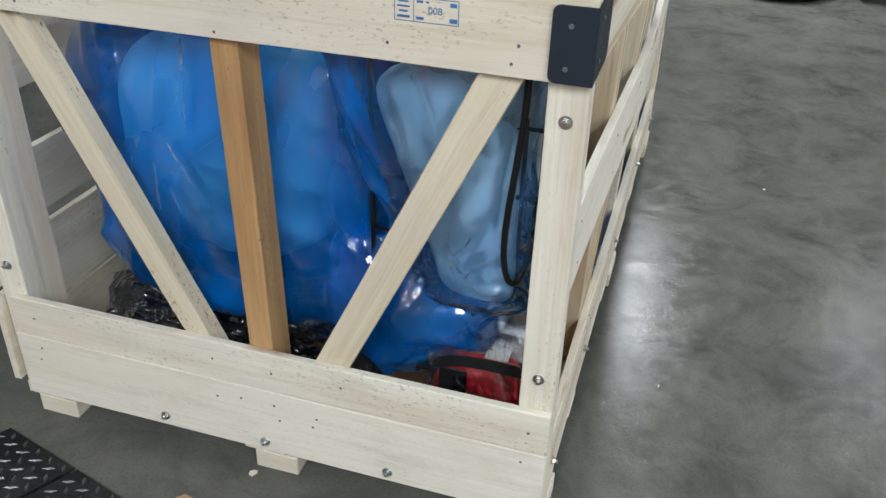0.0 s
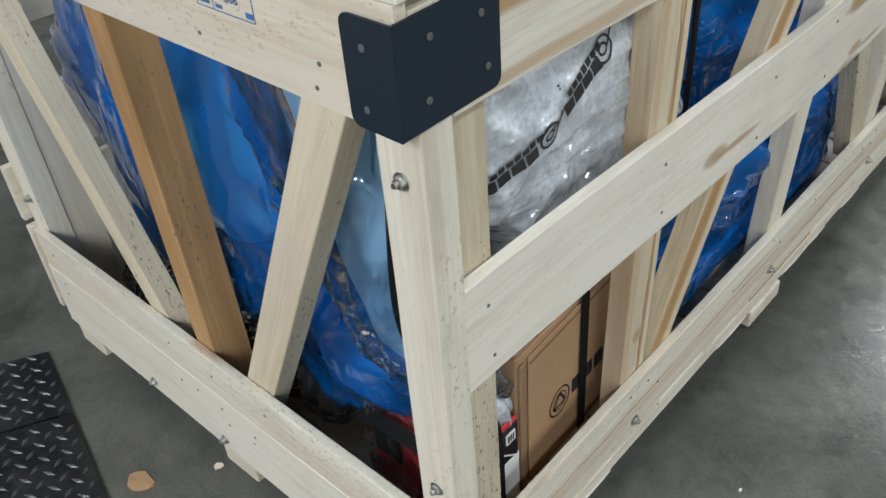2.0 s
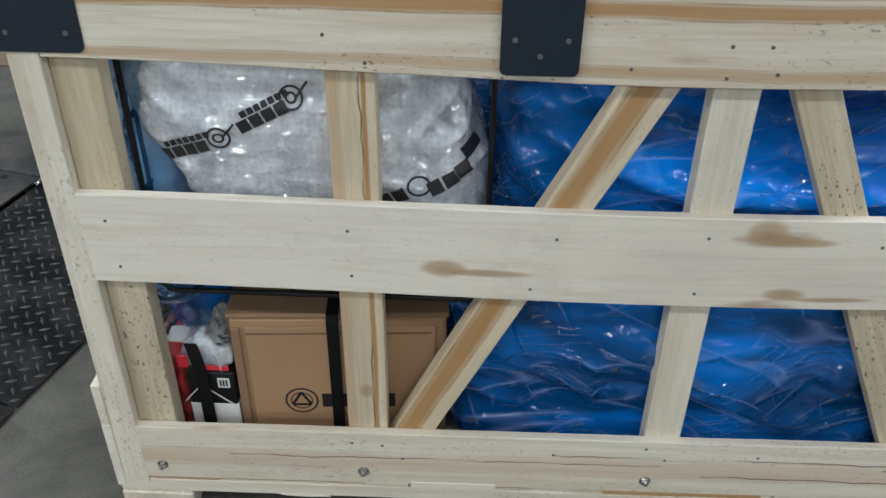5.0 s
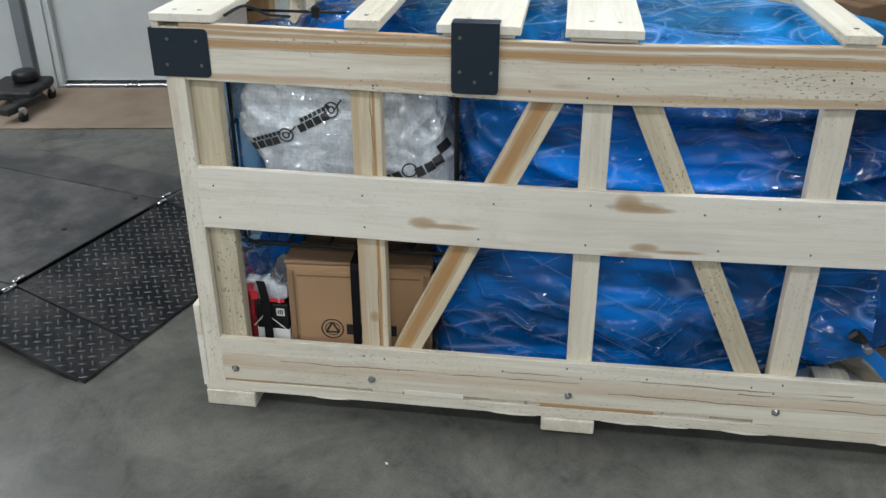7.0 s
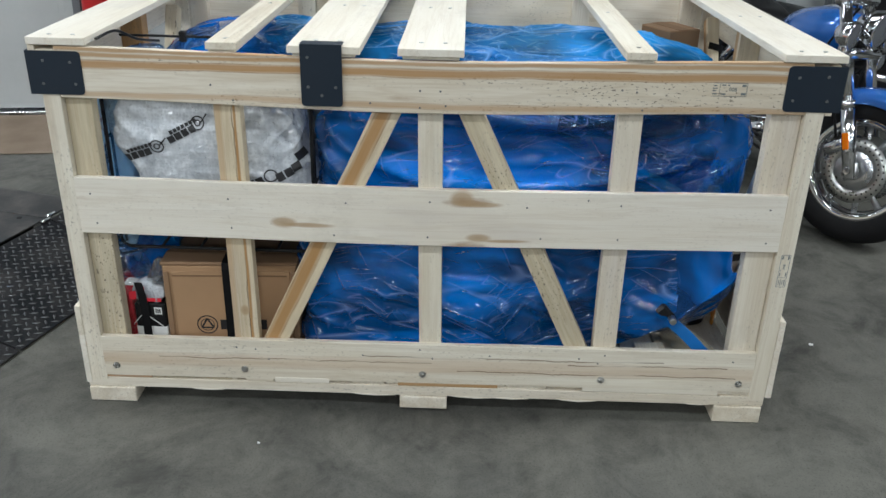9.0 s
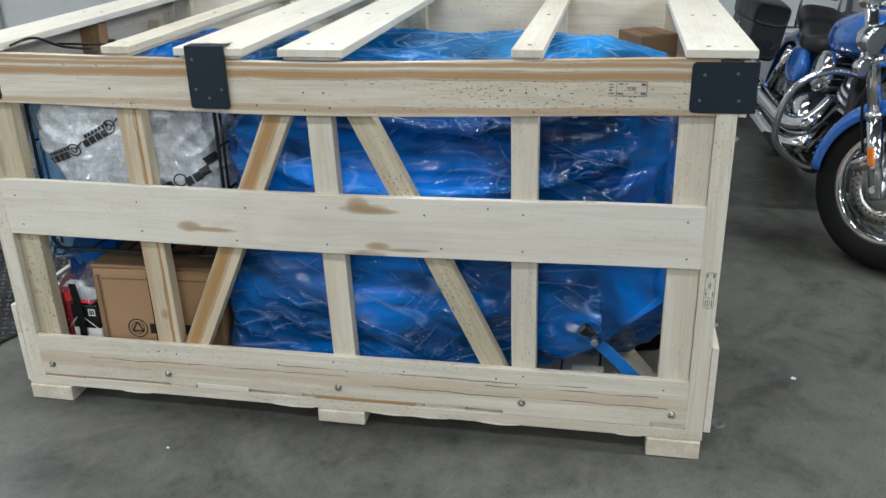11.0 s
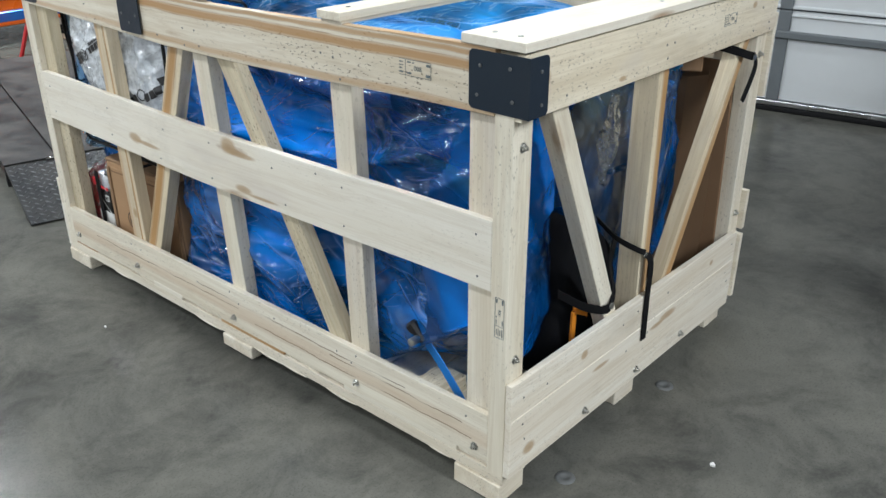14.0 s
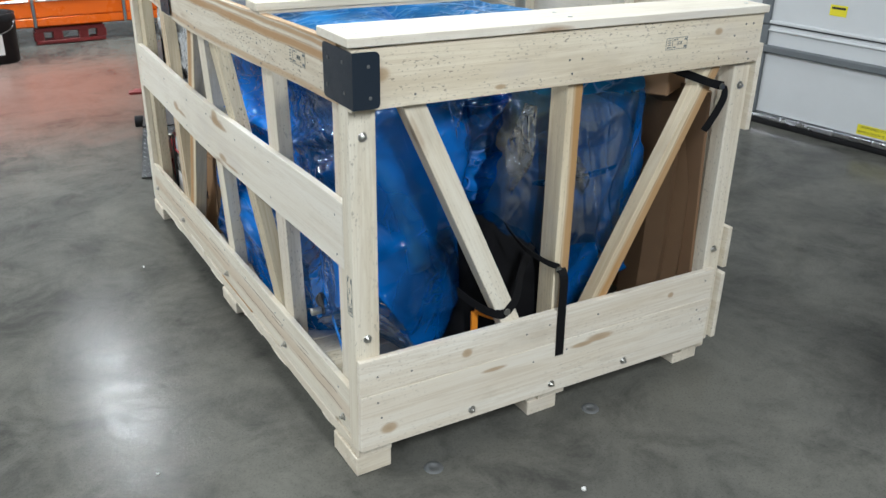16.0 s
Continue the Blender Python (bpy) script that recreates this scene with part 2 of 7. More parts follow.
YELLOW_LABEL = speckle_paint("yellow_label", (0.75, 0.66, 0.03), 0.5, 60, 0.05)
WHITE_PAPER = speckle_paint("white_paper", (0.75, 0.75, 0.73), 0.7, 60, 0.05)
INK_BLACK = speckle_paint("black_ink", (0.02, 0.02, 0.022), 0.5, 60, 0.1)
INK_BLUE = speckle_paint("blue_ink", (0.05, 0.16, 0.38), 0.7, 60, 0.2)
INK_GREY = speckle_paint("grey_ink", (0.16, 0.19, 0.20), 0.7, 60, 0.2)
AMBER = speckle_paint("amber_lens", (0.85, 0.20, 0.01), 0.15, 60, 0.05, grit=0, coat=1.0)
GLASS_LENS = speckle_paint("headlamp_glass", (0.22, 0.23, 0.25), 0.08, 60, 0.05, metal=0.6, grit=0)


def cardboard(name, color):
    m, nt, b = material(name, 0.75, color=color, spec=0.25)
    a = noise_tex(nt, coords(nt, (3, 3, 3)), 1.0, 5, 0.6)
    flute = noise_tex(nt, coords(nt, (8, 160, 8)), 1.0, 2)
    col = mix(nt, ramp(nt, a, ((0.35, 0.0), (0.75, 0.5))), color, tuple(c * 0.72 for c in color))
    nt.links.new(col, b.inputs["Base Color"])
    bump(nt, b, flute, 0.15, 0.001)
    return m


CARD = cardboard("cardboard", (0.40, 0.245, 0.135))
# darkened copies of CARD; the shade on lid and sheets is in the colour
CARD_DEEP_SHADE = cardboard("dark_brown_cardboard", (0.20, 0.118, 0.066))
CARD_SHADED = cardboard("brown_cardboard", (0.27, 0.165, 0.095))


def facets(nt, vec, scale, slope, mask, after=None):
    """Flat facets, each tilted its own way, where the mask lets them: the glitter of crinkled plastic."""
    vor = node(nt, "ShaderNodeTexVoronoi", Scale=scale)
    nt.links.new(vec, vor.inputs["Vector"])
    away, tilt, dot = (nt.nodes.new("ShaderNodeVectorMath") for _ in range(3))
    away.operation, tilt.operation, dot.operation = "SUBTRACT", "SUBTRACT", "DOT_PRODUCT"
    nt.links.new(vec, away.inputs[0])
    nt.links.new(vor.outputs["Position"], away.inputs[1])
    nt.links.new(vor.outputs["Color"], tilt.inputs[0])
    tilt.inputs[1].default_value = (0.5, 0.5, 0.5)
    nt.links.new(away.outputs[0], dot.inputs[0])
    nt.links.new(tilt.outputs[0], dot.inputs[1])
    n = node(nt, "ShaderNodeBump", Strength=1.0, Distance=slope)
    nt.links.new(maths(nt, "MULTIPLY", dot.outputs["Value"], mask), n.inputs["Height"])
    if after is not None:
        nt.links.new(after, n.inputs["Normal"])
    return n.outputs["Normal"]


def crumple(nt, lay, fine, slope, even=0.05, glitter=0.0, sparse=0.0):
    """Taut plastic sheet with long straight pleats in a few directions, each coming and going in patches.
    lay: the axis that the pleats follow, y or z; fine: their spacing. Gives the normal and the pleats' crests."""
    tc = nt.nodes.new("ShaderNodeTexCoord")
    sway = node(nt, "ShaderNodeTexNoise", Scale=2.2, Detail=1.0, Roughness=0.4)
    nt.links.new(tc.outputs["Object"], sway.inputs["Vector"])
    vec = nt.nodes.new("ShaderNodeVectorMath")
    vec.operation = "MULTIPLY_ADD"
    vec.inputs[1].default_value = (0.16, 0.16, 0.16)
    nt.links.new(sway.outputs["Color"], vec.inputs[0])
    nt.links.new(tc.outputs["Object"], vec.inputs[2])
    vec = vec.outputs[0]
    soft = node(nt, "ShaderNodeBump", Strength=1.0, Distance=slope * 0.006)
    nt.links.new(noise_tex(nt, vec, 4.0, 1.0, 0.4), soft.inputs["Height"])
    normal, lines = soft.outputs["Normal"], None
    for k, (angle, across, gain, lo) in enumerate(((7, 1.0, 1.0, 0.42), (-24, 0.7, 0.9, 0.46), (38, 0.8, 0.9, 0.49), (-62, 0.9, 0.8, 0.51), (14, 0.32, 0.7, 0.46))):
        mp = nt.nodes.new("ShaderNodeMapping")
        mp.vector_type = "TEXTURE"
        w = fine * across
        mp.inputs["Location"].default_value = (0.37 * k, 0.61 * k, 0.23 * k)
        mp.inputs["Rotation"].default_value = (radians(angle), 0, 0) if lay == "y" else (radians(angle) * 0.4, radians(angle), 0)
        mp.inputs["Scale"].default_value = (w * 2, w * 11, w) if lay == "y" else (w, w * 2, w * 9)
        nt.links.new(vec, mp.inputs["Vector"])
        slack = noise_tex(nt, vec, 4.0 + 1.7 * k, 1.5)
        lo += sparse
        off = maths(nt, "ABSOLUTE", maths(nt, "SUBTRACT", noise_tex(nt, mp.outputs[0], 1.0, 0.0, 0.4), 0.5))
        some = ramp(nt, slack, ((lo, even), (lo + 0.09, 1.0)))
        n = node(nt, "ShaderNodeBump", Strength=1.0, Distance=slope * gain * w * 0.26)
        nt.links.new(maths(nt, "MULTIPLY", ramp(nt, off, ((0.0, 1.0), (0.04, 0.42), (0.15, 0.0))), some), n.inputs["Height"])
        nt.links.new(normal, n.inputs["Normal"])
        normal = n.outputs["Normal"]
        # thin crest lines, which film() paints pale in place of glints
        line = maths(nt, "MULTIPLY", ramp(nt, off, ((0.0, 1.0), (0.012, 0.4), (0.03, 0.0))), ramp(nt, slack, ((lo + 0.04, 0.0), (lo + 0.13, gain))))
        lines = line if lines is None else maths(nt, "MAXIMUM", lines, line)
    if glitter:
        normal = facets(nt, vec, 1.0 / fine, glitter, ramp(nt, noise_tex(nt, vec, 9.0, 2), ((0.45, 0.0), (0.58, 1.0))), normal)
    return normal, lines


def film(name, body, tint, clear, rough=0.12, lay="y", fine=0.06, slope=0.5, gloss=1.2, patchy=0.16, white=0.2, even=0.05, glitter=0.0, sparse=0.0):
    """Thin plastic sheet: clear tinted part, a milky part lit from both sides, pale creases painted in place of
    highlights, and a gloss that breaks on them.
    """
    m = bpy.data.materials.new(name)
    m.use_nodes = True
    nt = m.node_tree
    nt.nodes.remove(nt.nodes["Principled BSDF"])
    normal, lines = crumple(nt, lay, fine, slope, even, glitter, sparse)
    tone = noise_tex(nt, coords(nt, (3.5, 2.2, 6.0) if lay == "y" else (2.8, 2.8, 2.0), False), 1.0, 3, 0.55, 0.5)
    # darker patches in the colour stand for shade between the folds
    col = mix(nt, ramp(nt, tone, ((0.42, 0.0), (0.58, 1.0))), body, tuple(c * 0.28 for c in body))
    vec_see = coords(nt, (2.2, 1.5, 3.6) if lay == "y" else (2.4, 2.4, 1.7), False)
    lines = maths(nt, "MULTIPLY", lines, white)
    # paler crests put the folds' highlights into the body colour
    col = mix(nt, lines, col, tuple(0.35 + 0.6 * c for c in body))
    d = nt.nodes.new("ShaderNodeBsdfDiffuse")
    tl = nt.nodes.new("ShaderNodeBsdfTranslucent")
    for one in (d, tl):
        nt.links.new(col, one.inputs["Color"])
    milky = nt.nodes.new("ShaderNodeMixShader")
    milky.inputs["Fac"].default_value = 0.22
    nt.links.new(d.outputs[0], milky.inputs[1])
    nt.links.new(tl.outputs[0], milky.inputs[2])
    t = node(nt, "ShaderNodeBsdfTransparent", Color=(*tint, 1))
    mx = nt.nodes.new("ShaderNodeMixShader")
    see = ramp(nt, noise_tex(nt, vec_see, 1.0, 2, 0.5, 0.4), ((0.42, min(1, clear + patchy)), (0.58, max(0, clear - patchy))))
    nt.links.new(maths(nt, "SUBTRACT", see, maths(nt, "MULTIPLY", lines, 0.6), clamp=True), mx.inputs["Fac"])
    nt.links.new(milky.outputs[0], mx.inputs[1])
    nt.links.new(t.outputs[0], mx.inputs[2])
    fr = node(nt, "ShaderNodeFresnel", IOR=1.5)
    nt.links.new(normal, fr.inputs["Normal"])
    gl = node(nt, "ShaderNodeBsdfGlossy", Roughness=rough, Color=(1, 1, 1, 1))
    nt.links.new(normal, gl.inputs["Normal"])
    top = nt.nodes.new("ShaderNodeMixShader")
    nt.links.new(maths(nt, "MULTIPLY", fr.outputs[0], gloss, clamp=True), top.inputs["Fac"])
    nt.links.new(mx.outputs[0], top.inputs[1])
    nt.links.new(gl.outputs[0], top.inputs[2])
    nt.links.new(top.outputs[0], nt.nodes["Material Output"].inputs["Surface"])
    return m


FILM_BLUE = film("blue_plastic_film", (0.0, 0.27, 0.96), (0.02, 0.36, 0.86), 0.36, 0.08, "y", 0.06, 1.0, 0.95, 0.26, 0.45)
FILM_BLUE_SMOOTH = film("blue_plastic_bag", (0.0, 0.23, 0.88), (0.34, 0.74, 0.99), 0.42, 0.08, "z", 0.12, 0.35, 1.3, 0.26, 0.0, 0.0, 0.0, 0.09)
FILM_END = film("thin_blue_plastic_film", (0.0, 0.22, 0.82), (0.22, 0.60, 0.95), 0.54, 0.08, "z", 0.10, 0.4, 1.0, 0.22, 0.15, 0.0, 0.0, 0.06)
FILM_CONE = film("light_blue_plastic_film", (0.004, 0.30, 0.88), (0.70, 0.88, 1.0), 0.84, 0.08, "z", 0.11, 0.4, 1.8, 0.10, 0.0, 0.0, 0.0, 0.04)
# lighter copy of the film, with light from above put into its colour
FILM_TOP_LIT = film("light_blue_top_sheet", (0.004, 0.36, 0.92), (0.36, 0.74, 0.98), 0.36, 0.38, "y", 0.06, 0.8, 0.35, 0.28, 0.7)
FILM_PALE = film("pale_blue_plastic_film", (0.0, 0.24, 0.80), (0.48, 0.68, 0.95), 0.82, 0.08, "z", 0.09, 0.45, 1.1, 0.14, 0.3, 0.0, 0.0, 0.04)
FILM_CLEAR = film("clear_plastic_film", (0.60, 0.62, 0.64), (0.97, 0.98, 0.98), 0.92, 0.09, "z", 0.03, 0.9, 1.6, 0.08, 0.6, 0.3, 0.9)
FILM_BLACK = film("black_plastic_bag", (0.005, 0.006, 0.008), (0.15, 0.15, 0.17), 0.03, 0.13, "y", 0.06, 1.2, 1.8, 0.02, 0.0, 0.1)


def bubble_wrap():
    """Whitish air-cushion sheet: small blisters under a crinkled glossy skin that glitters."""
    m, nt, b = material("bubble_wrap", 0.4, color=(0.50, 0.53, 0.56), spec=0.3)
    v = coords(nt, (1, 1, 1), False)
    tone = noise_tex(nt, v, 8.0, 5, 0.65)
    vor = node(nt, "ShaderNodeTexVoronoi", Scale=95.0, Randomness=0.5)
    nt.links.new(v, vor.inputs["Vector"])
    blister = ramp(nt, vor.outputs["Distance"], ((0.10, 1.0), (0.60, 0.0)))
    col = mix(nt, ramp(nt, tone, ((0.36, 0.0), (0.64, 1.0))), (0.62, 0.65, 0.68), (0.42, 0.45, 0.49))
    col = mix(nt, ramp(nt, noise_tex(nt, v, 26.0, 4, 0.7), ((0.45, 0.0), (0.62, 0.75))), col, (0.74, 0.77, 0.80))
    nt.links.new(mix(nt, maths(nt, "MULTIPLY", blister, 0.3), col, (0.26, 0.29, 0.33)), b.inputs["Base Color"])
    slack = ramp(nt, noise_tex(nt, v, 9.0, 3), ((0.40, 0.55), (0.60, 1.0)))
    b.inputs["Coat IOR"].default_value = 1.8
    b.inputs["Coat Weight"].default_value = 1.0
    b.inputs["Coat Roughness"].default_value = 0.10
    crinkle = facets(nt, v, 70.0, 2.3, slack, facets(nt, v, 24.0, 1.6, slack))
    nt.links.new(crinkle, b.inputs["Coat Normal"])
    bump(nt, b, blister, 0.5, 0.0015)
    return m


BUBBLE = bubble_wrap()


def concrete():
    m, nt, b = material("polished_concrete", 0.3, color=(0.2, 0.2, 0.2), spec=0.08)
    v = coords(nt, (1, 1, 1), False)
    big = noise_tex(nt, v, 0.7, 6, 0.62, 0.6)
    mid = noise_tex(nt, v, 4.5, 6, 0.7, 0.8)
    fine = noise_tex(nt, v, 60.0, 3, 0.6)
    trowel = noise_tex(nt, coords(nt, (5, 18, 5), False), 1.0, 4, 0.6, 1.5)
    col = mix(nt, ramp(nt, big, ((0.3, 0.0), (0.7, 1.0))), (0.070, 0.070, 0.063), (0.118, 0.116, 0.102))
    col = mix(nt, ramp(nt, mid, ((0.42, 0.0), (0.66, 0.8))), col, (0.044, 0.044, 0.040))
    col = mix(nt, ramp(nt, trowel, ((0.50, 0.0), (0.80, 0.16))), col, (0.055, 0.056, 0.056))
    stain = noise_tex(nt, v, 1.7, 7, 0.75, 0.4)
    col = mix(nt, ramp(nt, stain, ((0.42, 0.0), (0.60, 0.55))), col, (0.150, 0.146, 0.126))
    col = mix(nt, ramp(nt, noise_tex(nt, v, 140.0, 3, 0.7), ((0.52, 0.0), (0.68, 0.45))), col, (0.045, 0.045, 0.042))
    # red dust trodden in beside the lift, with the orange cabinet's reflection painted in
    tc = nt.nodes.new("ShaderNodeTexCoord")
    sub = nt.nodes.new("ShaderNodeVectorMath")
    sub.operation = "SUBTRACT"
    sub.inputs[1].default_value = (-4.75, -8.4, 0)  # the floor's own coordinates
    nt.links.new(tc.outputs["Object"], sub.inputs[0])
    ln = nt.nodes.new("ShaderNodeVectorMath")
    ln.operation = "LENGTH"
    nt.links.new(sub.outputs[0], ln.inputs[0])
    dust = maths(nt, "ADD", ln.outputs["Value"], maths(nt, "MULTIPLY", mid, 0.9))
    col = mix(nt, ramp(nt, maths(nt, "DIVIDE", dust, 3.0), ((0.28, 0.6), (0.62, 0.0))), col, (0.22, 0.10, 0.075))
    nt.links.new(col, b.inputs["Base Color"])
    worn = noise_tex(nt, v, 15.0, 8, 0.74, 0.2)
    grit = noise_tex(nt, v, 55.0, 4, 0.7)
    gloss = maths(nt, "ADD", ramp(nt, worn, ((0.42, 0.07), (0.50, 0.11), (0.54, 0.22))), maths(nt, "MULTIPLY", fine, 0.06))
    nt.links.new(gloss, b.inputs["Roughness"])
    bump(nt, b, maths(nt, "ADD", maths(nt, "MULTIPLY", worn, 0.7), maths(nt, "MULTIPLY", grit, 0.5)), 0.42, 0.0025)
    return m


CONCRETE = concrete()


def dusty_plate(name, dust, rough, bare=(0.008, 0.009, 0.011)):
    m, nt, b = material(name, rough, 0.0, (0.012, 0.013, 0.015), spec=0.14)
    v = coords(nt, (1, 1, 1))
    d = noise_tex(nt, v, 5.0, 7, 0.72)
    s = noise_tex(nt, v, 120.0, 3)
    col = mix(nt, ramp(nt, d, ((0.42, 0.0), (0.72, dust))), bare, (0.22, 0.20, 0.185))
    col = mix(nt, ramp(nt, s, ((0.62, 0.0), (0.72, 0.3))), col, (0.12, 0.11, 0.10))
    nt.links.new(col, b.inputs["Base Color"])
    nt.links.new(ramp(nt, d, ((0.3, rough - 0.12), (0.75, rough + 0.2))), b.inputs["Roughness"])
    bump(nt, b, s, 0.2, 0.001)
    return m


TREAD = dusty_plate("black_tread_plate", 0.22, 0.45)
LUG = speckle_paint("worn_tread_lug", (0.13, 0.135, 0.14), 0.32, 120, 0.2, metal=0.6)
TABLE_TOP = dusty_plate("dusty_lift_table", 0.42, 0.5, (0.030, 0.031, 0.032))
DULL_GREY = speckle_paint("dull_grey_metal", (0.12, 0.125, 0.125), 0.4, 90, 0.1)


def mat_carpet():
    m, nt, b = material("brown_matting", 0.9, color=(0.20, 0.155, 0.115), spec=0.2)
    v = coords(nt, (1, 1, 1))
    a = noise_tex(nt, v, 3.0, 5, 0.6)
    f = noise_tex(nt, v, 220.0, 3)
    nt.links.new(mix(nt, ramp(nt, a, ((0.3, 0.0), (0.7, 1.0))), (0.235, 0.185, 0.14), (0.165, 0.125, 0.09)), b.inputs["Base Color"])
    bump(nt, b, f, 0.5, 0.003)
    return m


MATTING = mat_carpet()


# ---------- mesh helpers ----------
def empty(name, at=(0, 0, 0), turn=0.0):
    ob = new(name)
    ob.matrix_world = pose(*at, 0, 0, turn)
    return ob


def part(name, bm, mat, parent=None, label="", m=None, smooth=False, local=None):
    """Links a bmesh as one mesh object under a thing or under a part. m: pose in the world; local: pose under the parent."""
    me = bpy.data.meshes.new(name)
    if smooth:
        for f in bm.faces:
            f.smooth = True
    bm.to_mesh(me)
    bm.free()
    for one in mat if isinstance(mat, (list, tuple)) else (mat,):
        me.materials.append(one)
    return place(name, me, parent, label, m, local)


def place(name, me, parent=None, label="", m=None, local=None):
    ob = new(name, me)
    if parent is not None:
        ob.parent = parent
    if local is not None:
        ob.matrix_basis = local
    elif m is not None:
        if parent is None:
            ob.matrix_basis = m
        else:
            chain = Matrix.Identity(4)
            up = parent
            while up is not None:
                chain = up.matrix_basis @ chain
                up = up.parent
            ob.matrix_basis = chain.inverted() @ m
    elif parent is not None:
        chain = Matrix.Identity(4)
        up = parent
        while up is not None:
            chain = up.matrix_basis @ chain
            up = up.parent
        ob.matrix_basis = chain.inverted()
    if label:
        tagged(ob, label)
    return ob


def box_bm(sx, sy, sz, bevel=0.0015, cuts=0, wob=0.0, at=(0, 0, 0), bm=None):
    """A box centred on at, its long edges cut and a little uneven, its edges broken."""
    bm = bm or bmesh.new()
    made = bmesh.ops.create_cube(bm, size=1.0, matrix=Matrix.Translation(at) @ Matrix.Diagonal((sx, sy, sz, 1)))
    if bevel:
        edges = list({e for v in made["verts"] for e in v.link_edges})
        bmesh.ops.bevel(bm, geom=edges, offset=bevel, segments=1, affect="EDGES", profile=0.5)
    if cuts:
        longe = [e for e in bm.edges if abs(e.verts[0].co.x - e.verts[1].co.x) > sx * 0.6]
        bmesh.ops.subdivide_edges(bm, edges=longe, cuts=cuts, use_grid_fill=True)
    if wob:
        seed = random.uniform(0, 99)
        for v in bm.verts:
            p = Vector((v.co.x * 4 + seed, v.co.y * 2, v.co.z * 2))
            v.co.y += noise.noise(p) * wob
            v.co.z += noise.noise(p + Vector((9, 5, 2))) * wob * 0.5
    return bm


def cyl_bm(r, h, seg=24, bevel=0.0, r2=None, bm=None, m=None):
    """A cylinder along z, standing on z = 0."""
    bm = bm or bmesh.new()
    mm = (m or Matrix.Identity(4)) @ Matrix.Translation((0, 0, h / 2))
    made = bmesh.ops.create_cone(bm, cap_ends=True, segments=seg, radius1=r, radius2=r if r2 is None else r2, depth=h, matrix=mm)
    if bevel:
        edges = [e for e in {e for v in made["verts"] for e in v.link_edges} if any(len(f.verts) > 4 for f in e.link_faces)]
        bmesh.ops.bevel(bm, geom=edges, offset=bevel, segments=2, affect="EDGES", profile=0.5)
    return bm


def tube_bm(points, r, seg=10, bm=None, closed=False, flat=1.0):
    """A tube along a line of points. flat below 1 presses it into a band."""
    bm = bm or bmesh.new()
    pts = [Vector(p) for p in points]
    n = len(pts)
    rings = []
    side = None
    for i, p in enumerate(pts):
        a, c = pts[(i - 1) % n if closed else max(i - 1, 0)], pts[(i + 1) % n if closed else min(i + 1, n - 1)]
        d = (c - a).normalized()
        if side is None:
            side = d.orthogonal().normalized()
        side = (side - d * side.dot(d)).normalized()
        up = d.cross(side)
        rad = r[i] if hasattr(r, "__len__") else r
        rings.append([bm.verts.new(p + (side * math.cos(k * math.tau / seg) + up * math.sin(k * math.tau / seg) * flat) * rad) for k in range(seg)])
    for i in range(n if closed else n - 1):
        p, q = rings[i], rings[(i + 1) % n]
        for k in range(seg):
            bm.faces.new((p[k], p[(k + 1) % seg], q[(k + 1) % seg], q[k]))
    if not closed:
        bm.faces.new(rings[0][::-1])
        bm.faces.new(rings[-1])
    return bm


def smooth_line(points, n=6):
    """More points on a soft curve through those given."""
    pts = [Vector(p) for p in points]
    out = []
    for i in range(len(pts) - 1):
        a, b, c, d = pts[max(i - 1, 0)], pts[i], pts[i + 1], pts[min(i + 2, len(pts) - 1)]
        for k in range(n):
            t = k / n
            out.append(0.5 * (2 * b + (c - a) * t + (2 * a - 5 * b + 4 * c - d) * t * t + (3 * b - a - 3 * c + d) * t ** 3))
    out.append(pts[-1])
    return out


def band_bm(points, width, side, thick=0.002, bm=None):
    """A flat band along points; side is the direction of its width."""
    bm = bm or bmesh.new()
    pts = [Vector(p) for p in points]
    s = Vector(side).normalized() * width / 2
    rows = []
    for i, p in enumerate(pts):
        d = (pts[min(i + 1, len(pts) - 1)] - pts[max(i - 1, 0)]).normalized()
        nrm = d.cross(s).normalized() * thick / 2
        rows.append([bm.verts.new(q) for q in (p - s - nrm, p + s - nrm, p + s + nrm, p - s + nrm)])
    for a, b in zip(rows, rows[1:]):
        for k in range(4):
            bm.faces.new((a[k], a[(k + 1) % 4], b[(k + 1) % 4], b[k]))
    bm.faces.new(rows[0][::-1])
    bm.faces.new(rows[-1])
    bmesh.ops.recalc_face_normals(bm, faces=bm.faces)
    return bm


def lathe_bm(profile, seg=48, bm=None):
    """Turns (radius, height) pairs about z."""
    bm = bm or bmesh.new()
    rings = [[bm.verts.new((r * math.cos(k * math.tau / seg), r * math.sin(k * math.tau / seg), z)) for k in range(seg)] for r, z in profile]
    for a, b in zip(rings, rings[1:]):
        for k in range(seg):
            bm.faces.new((a[k], a[(k + 1) % seg], b[(k + 1) % seg], b[k]))
    return bm


def ridge(x, y, z=0.0, sharp=2.0):
    """One sharp crest among soft valleys, 0 to 1."""
    return (1 - min(1, abs(noise.noise(Vector((x, y, z)))) * 2.2)) ** sharp


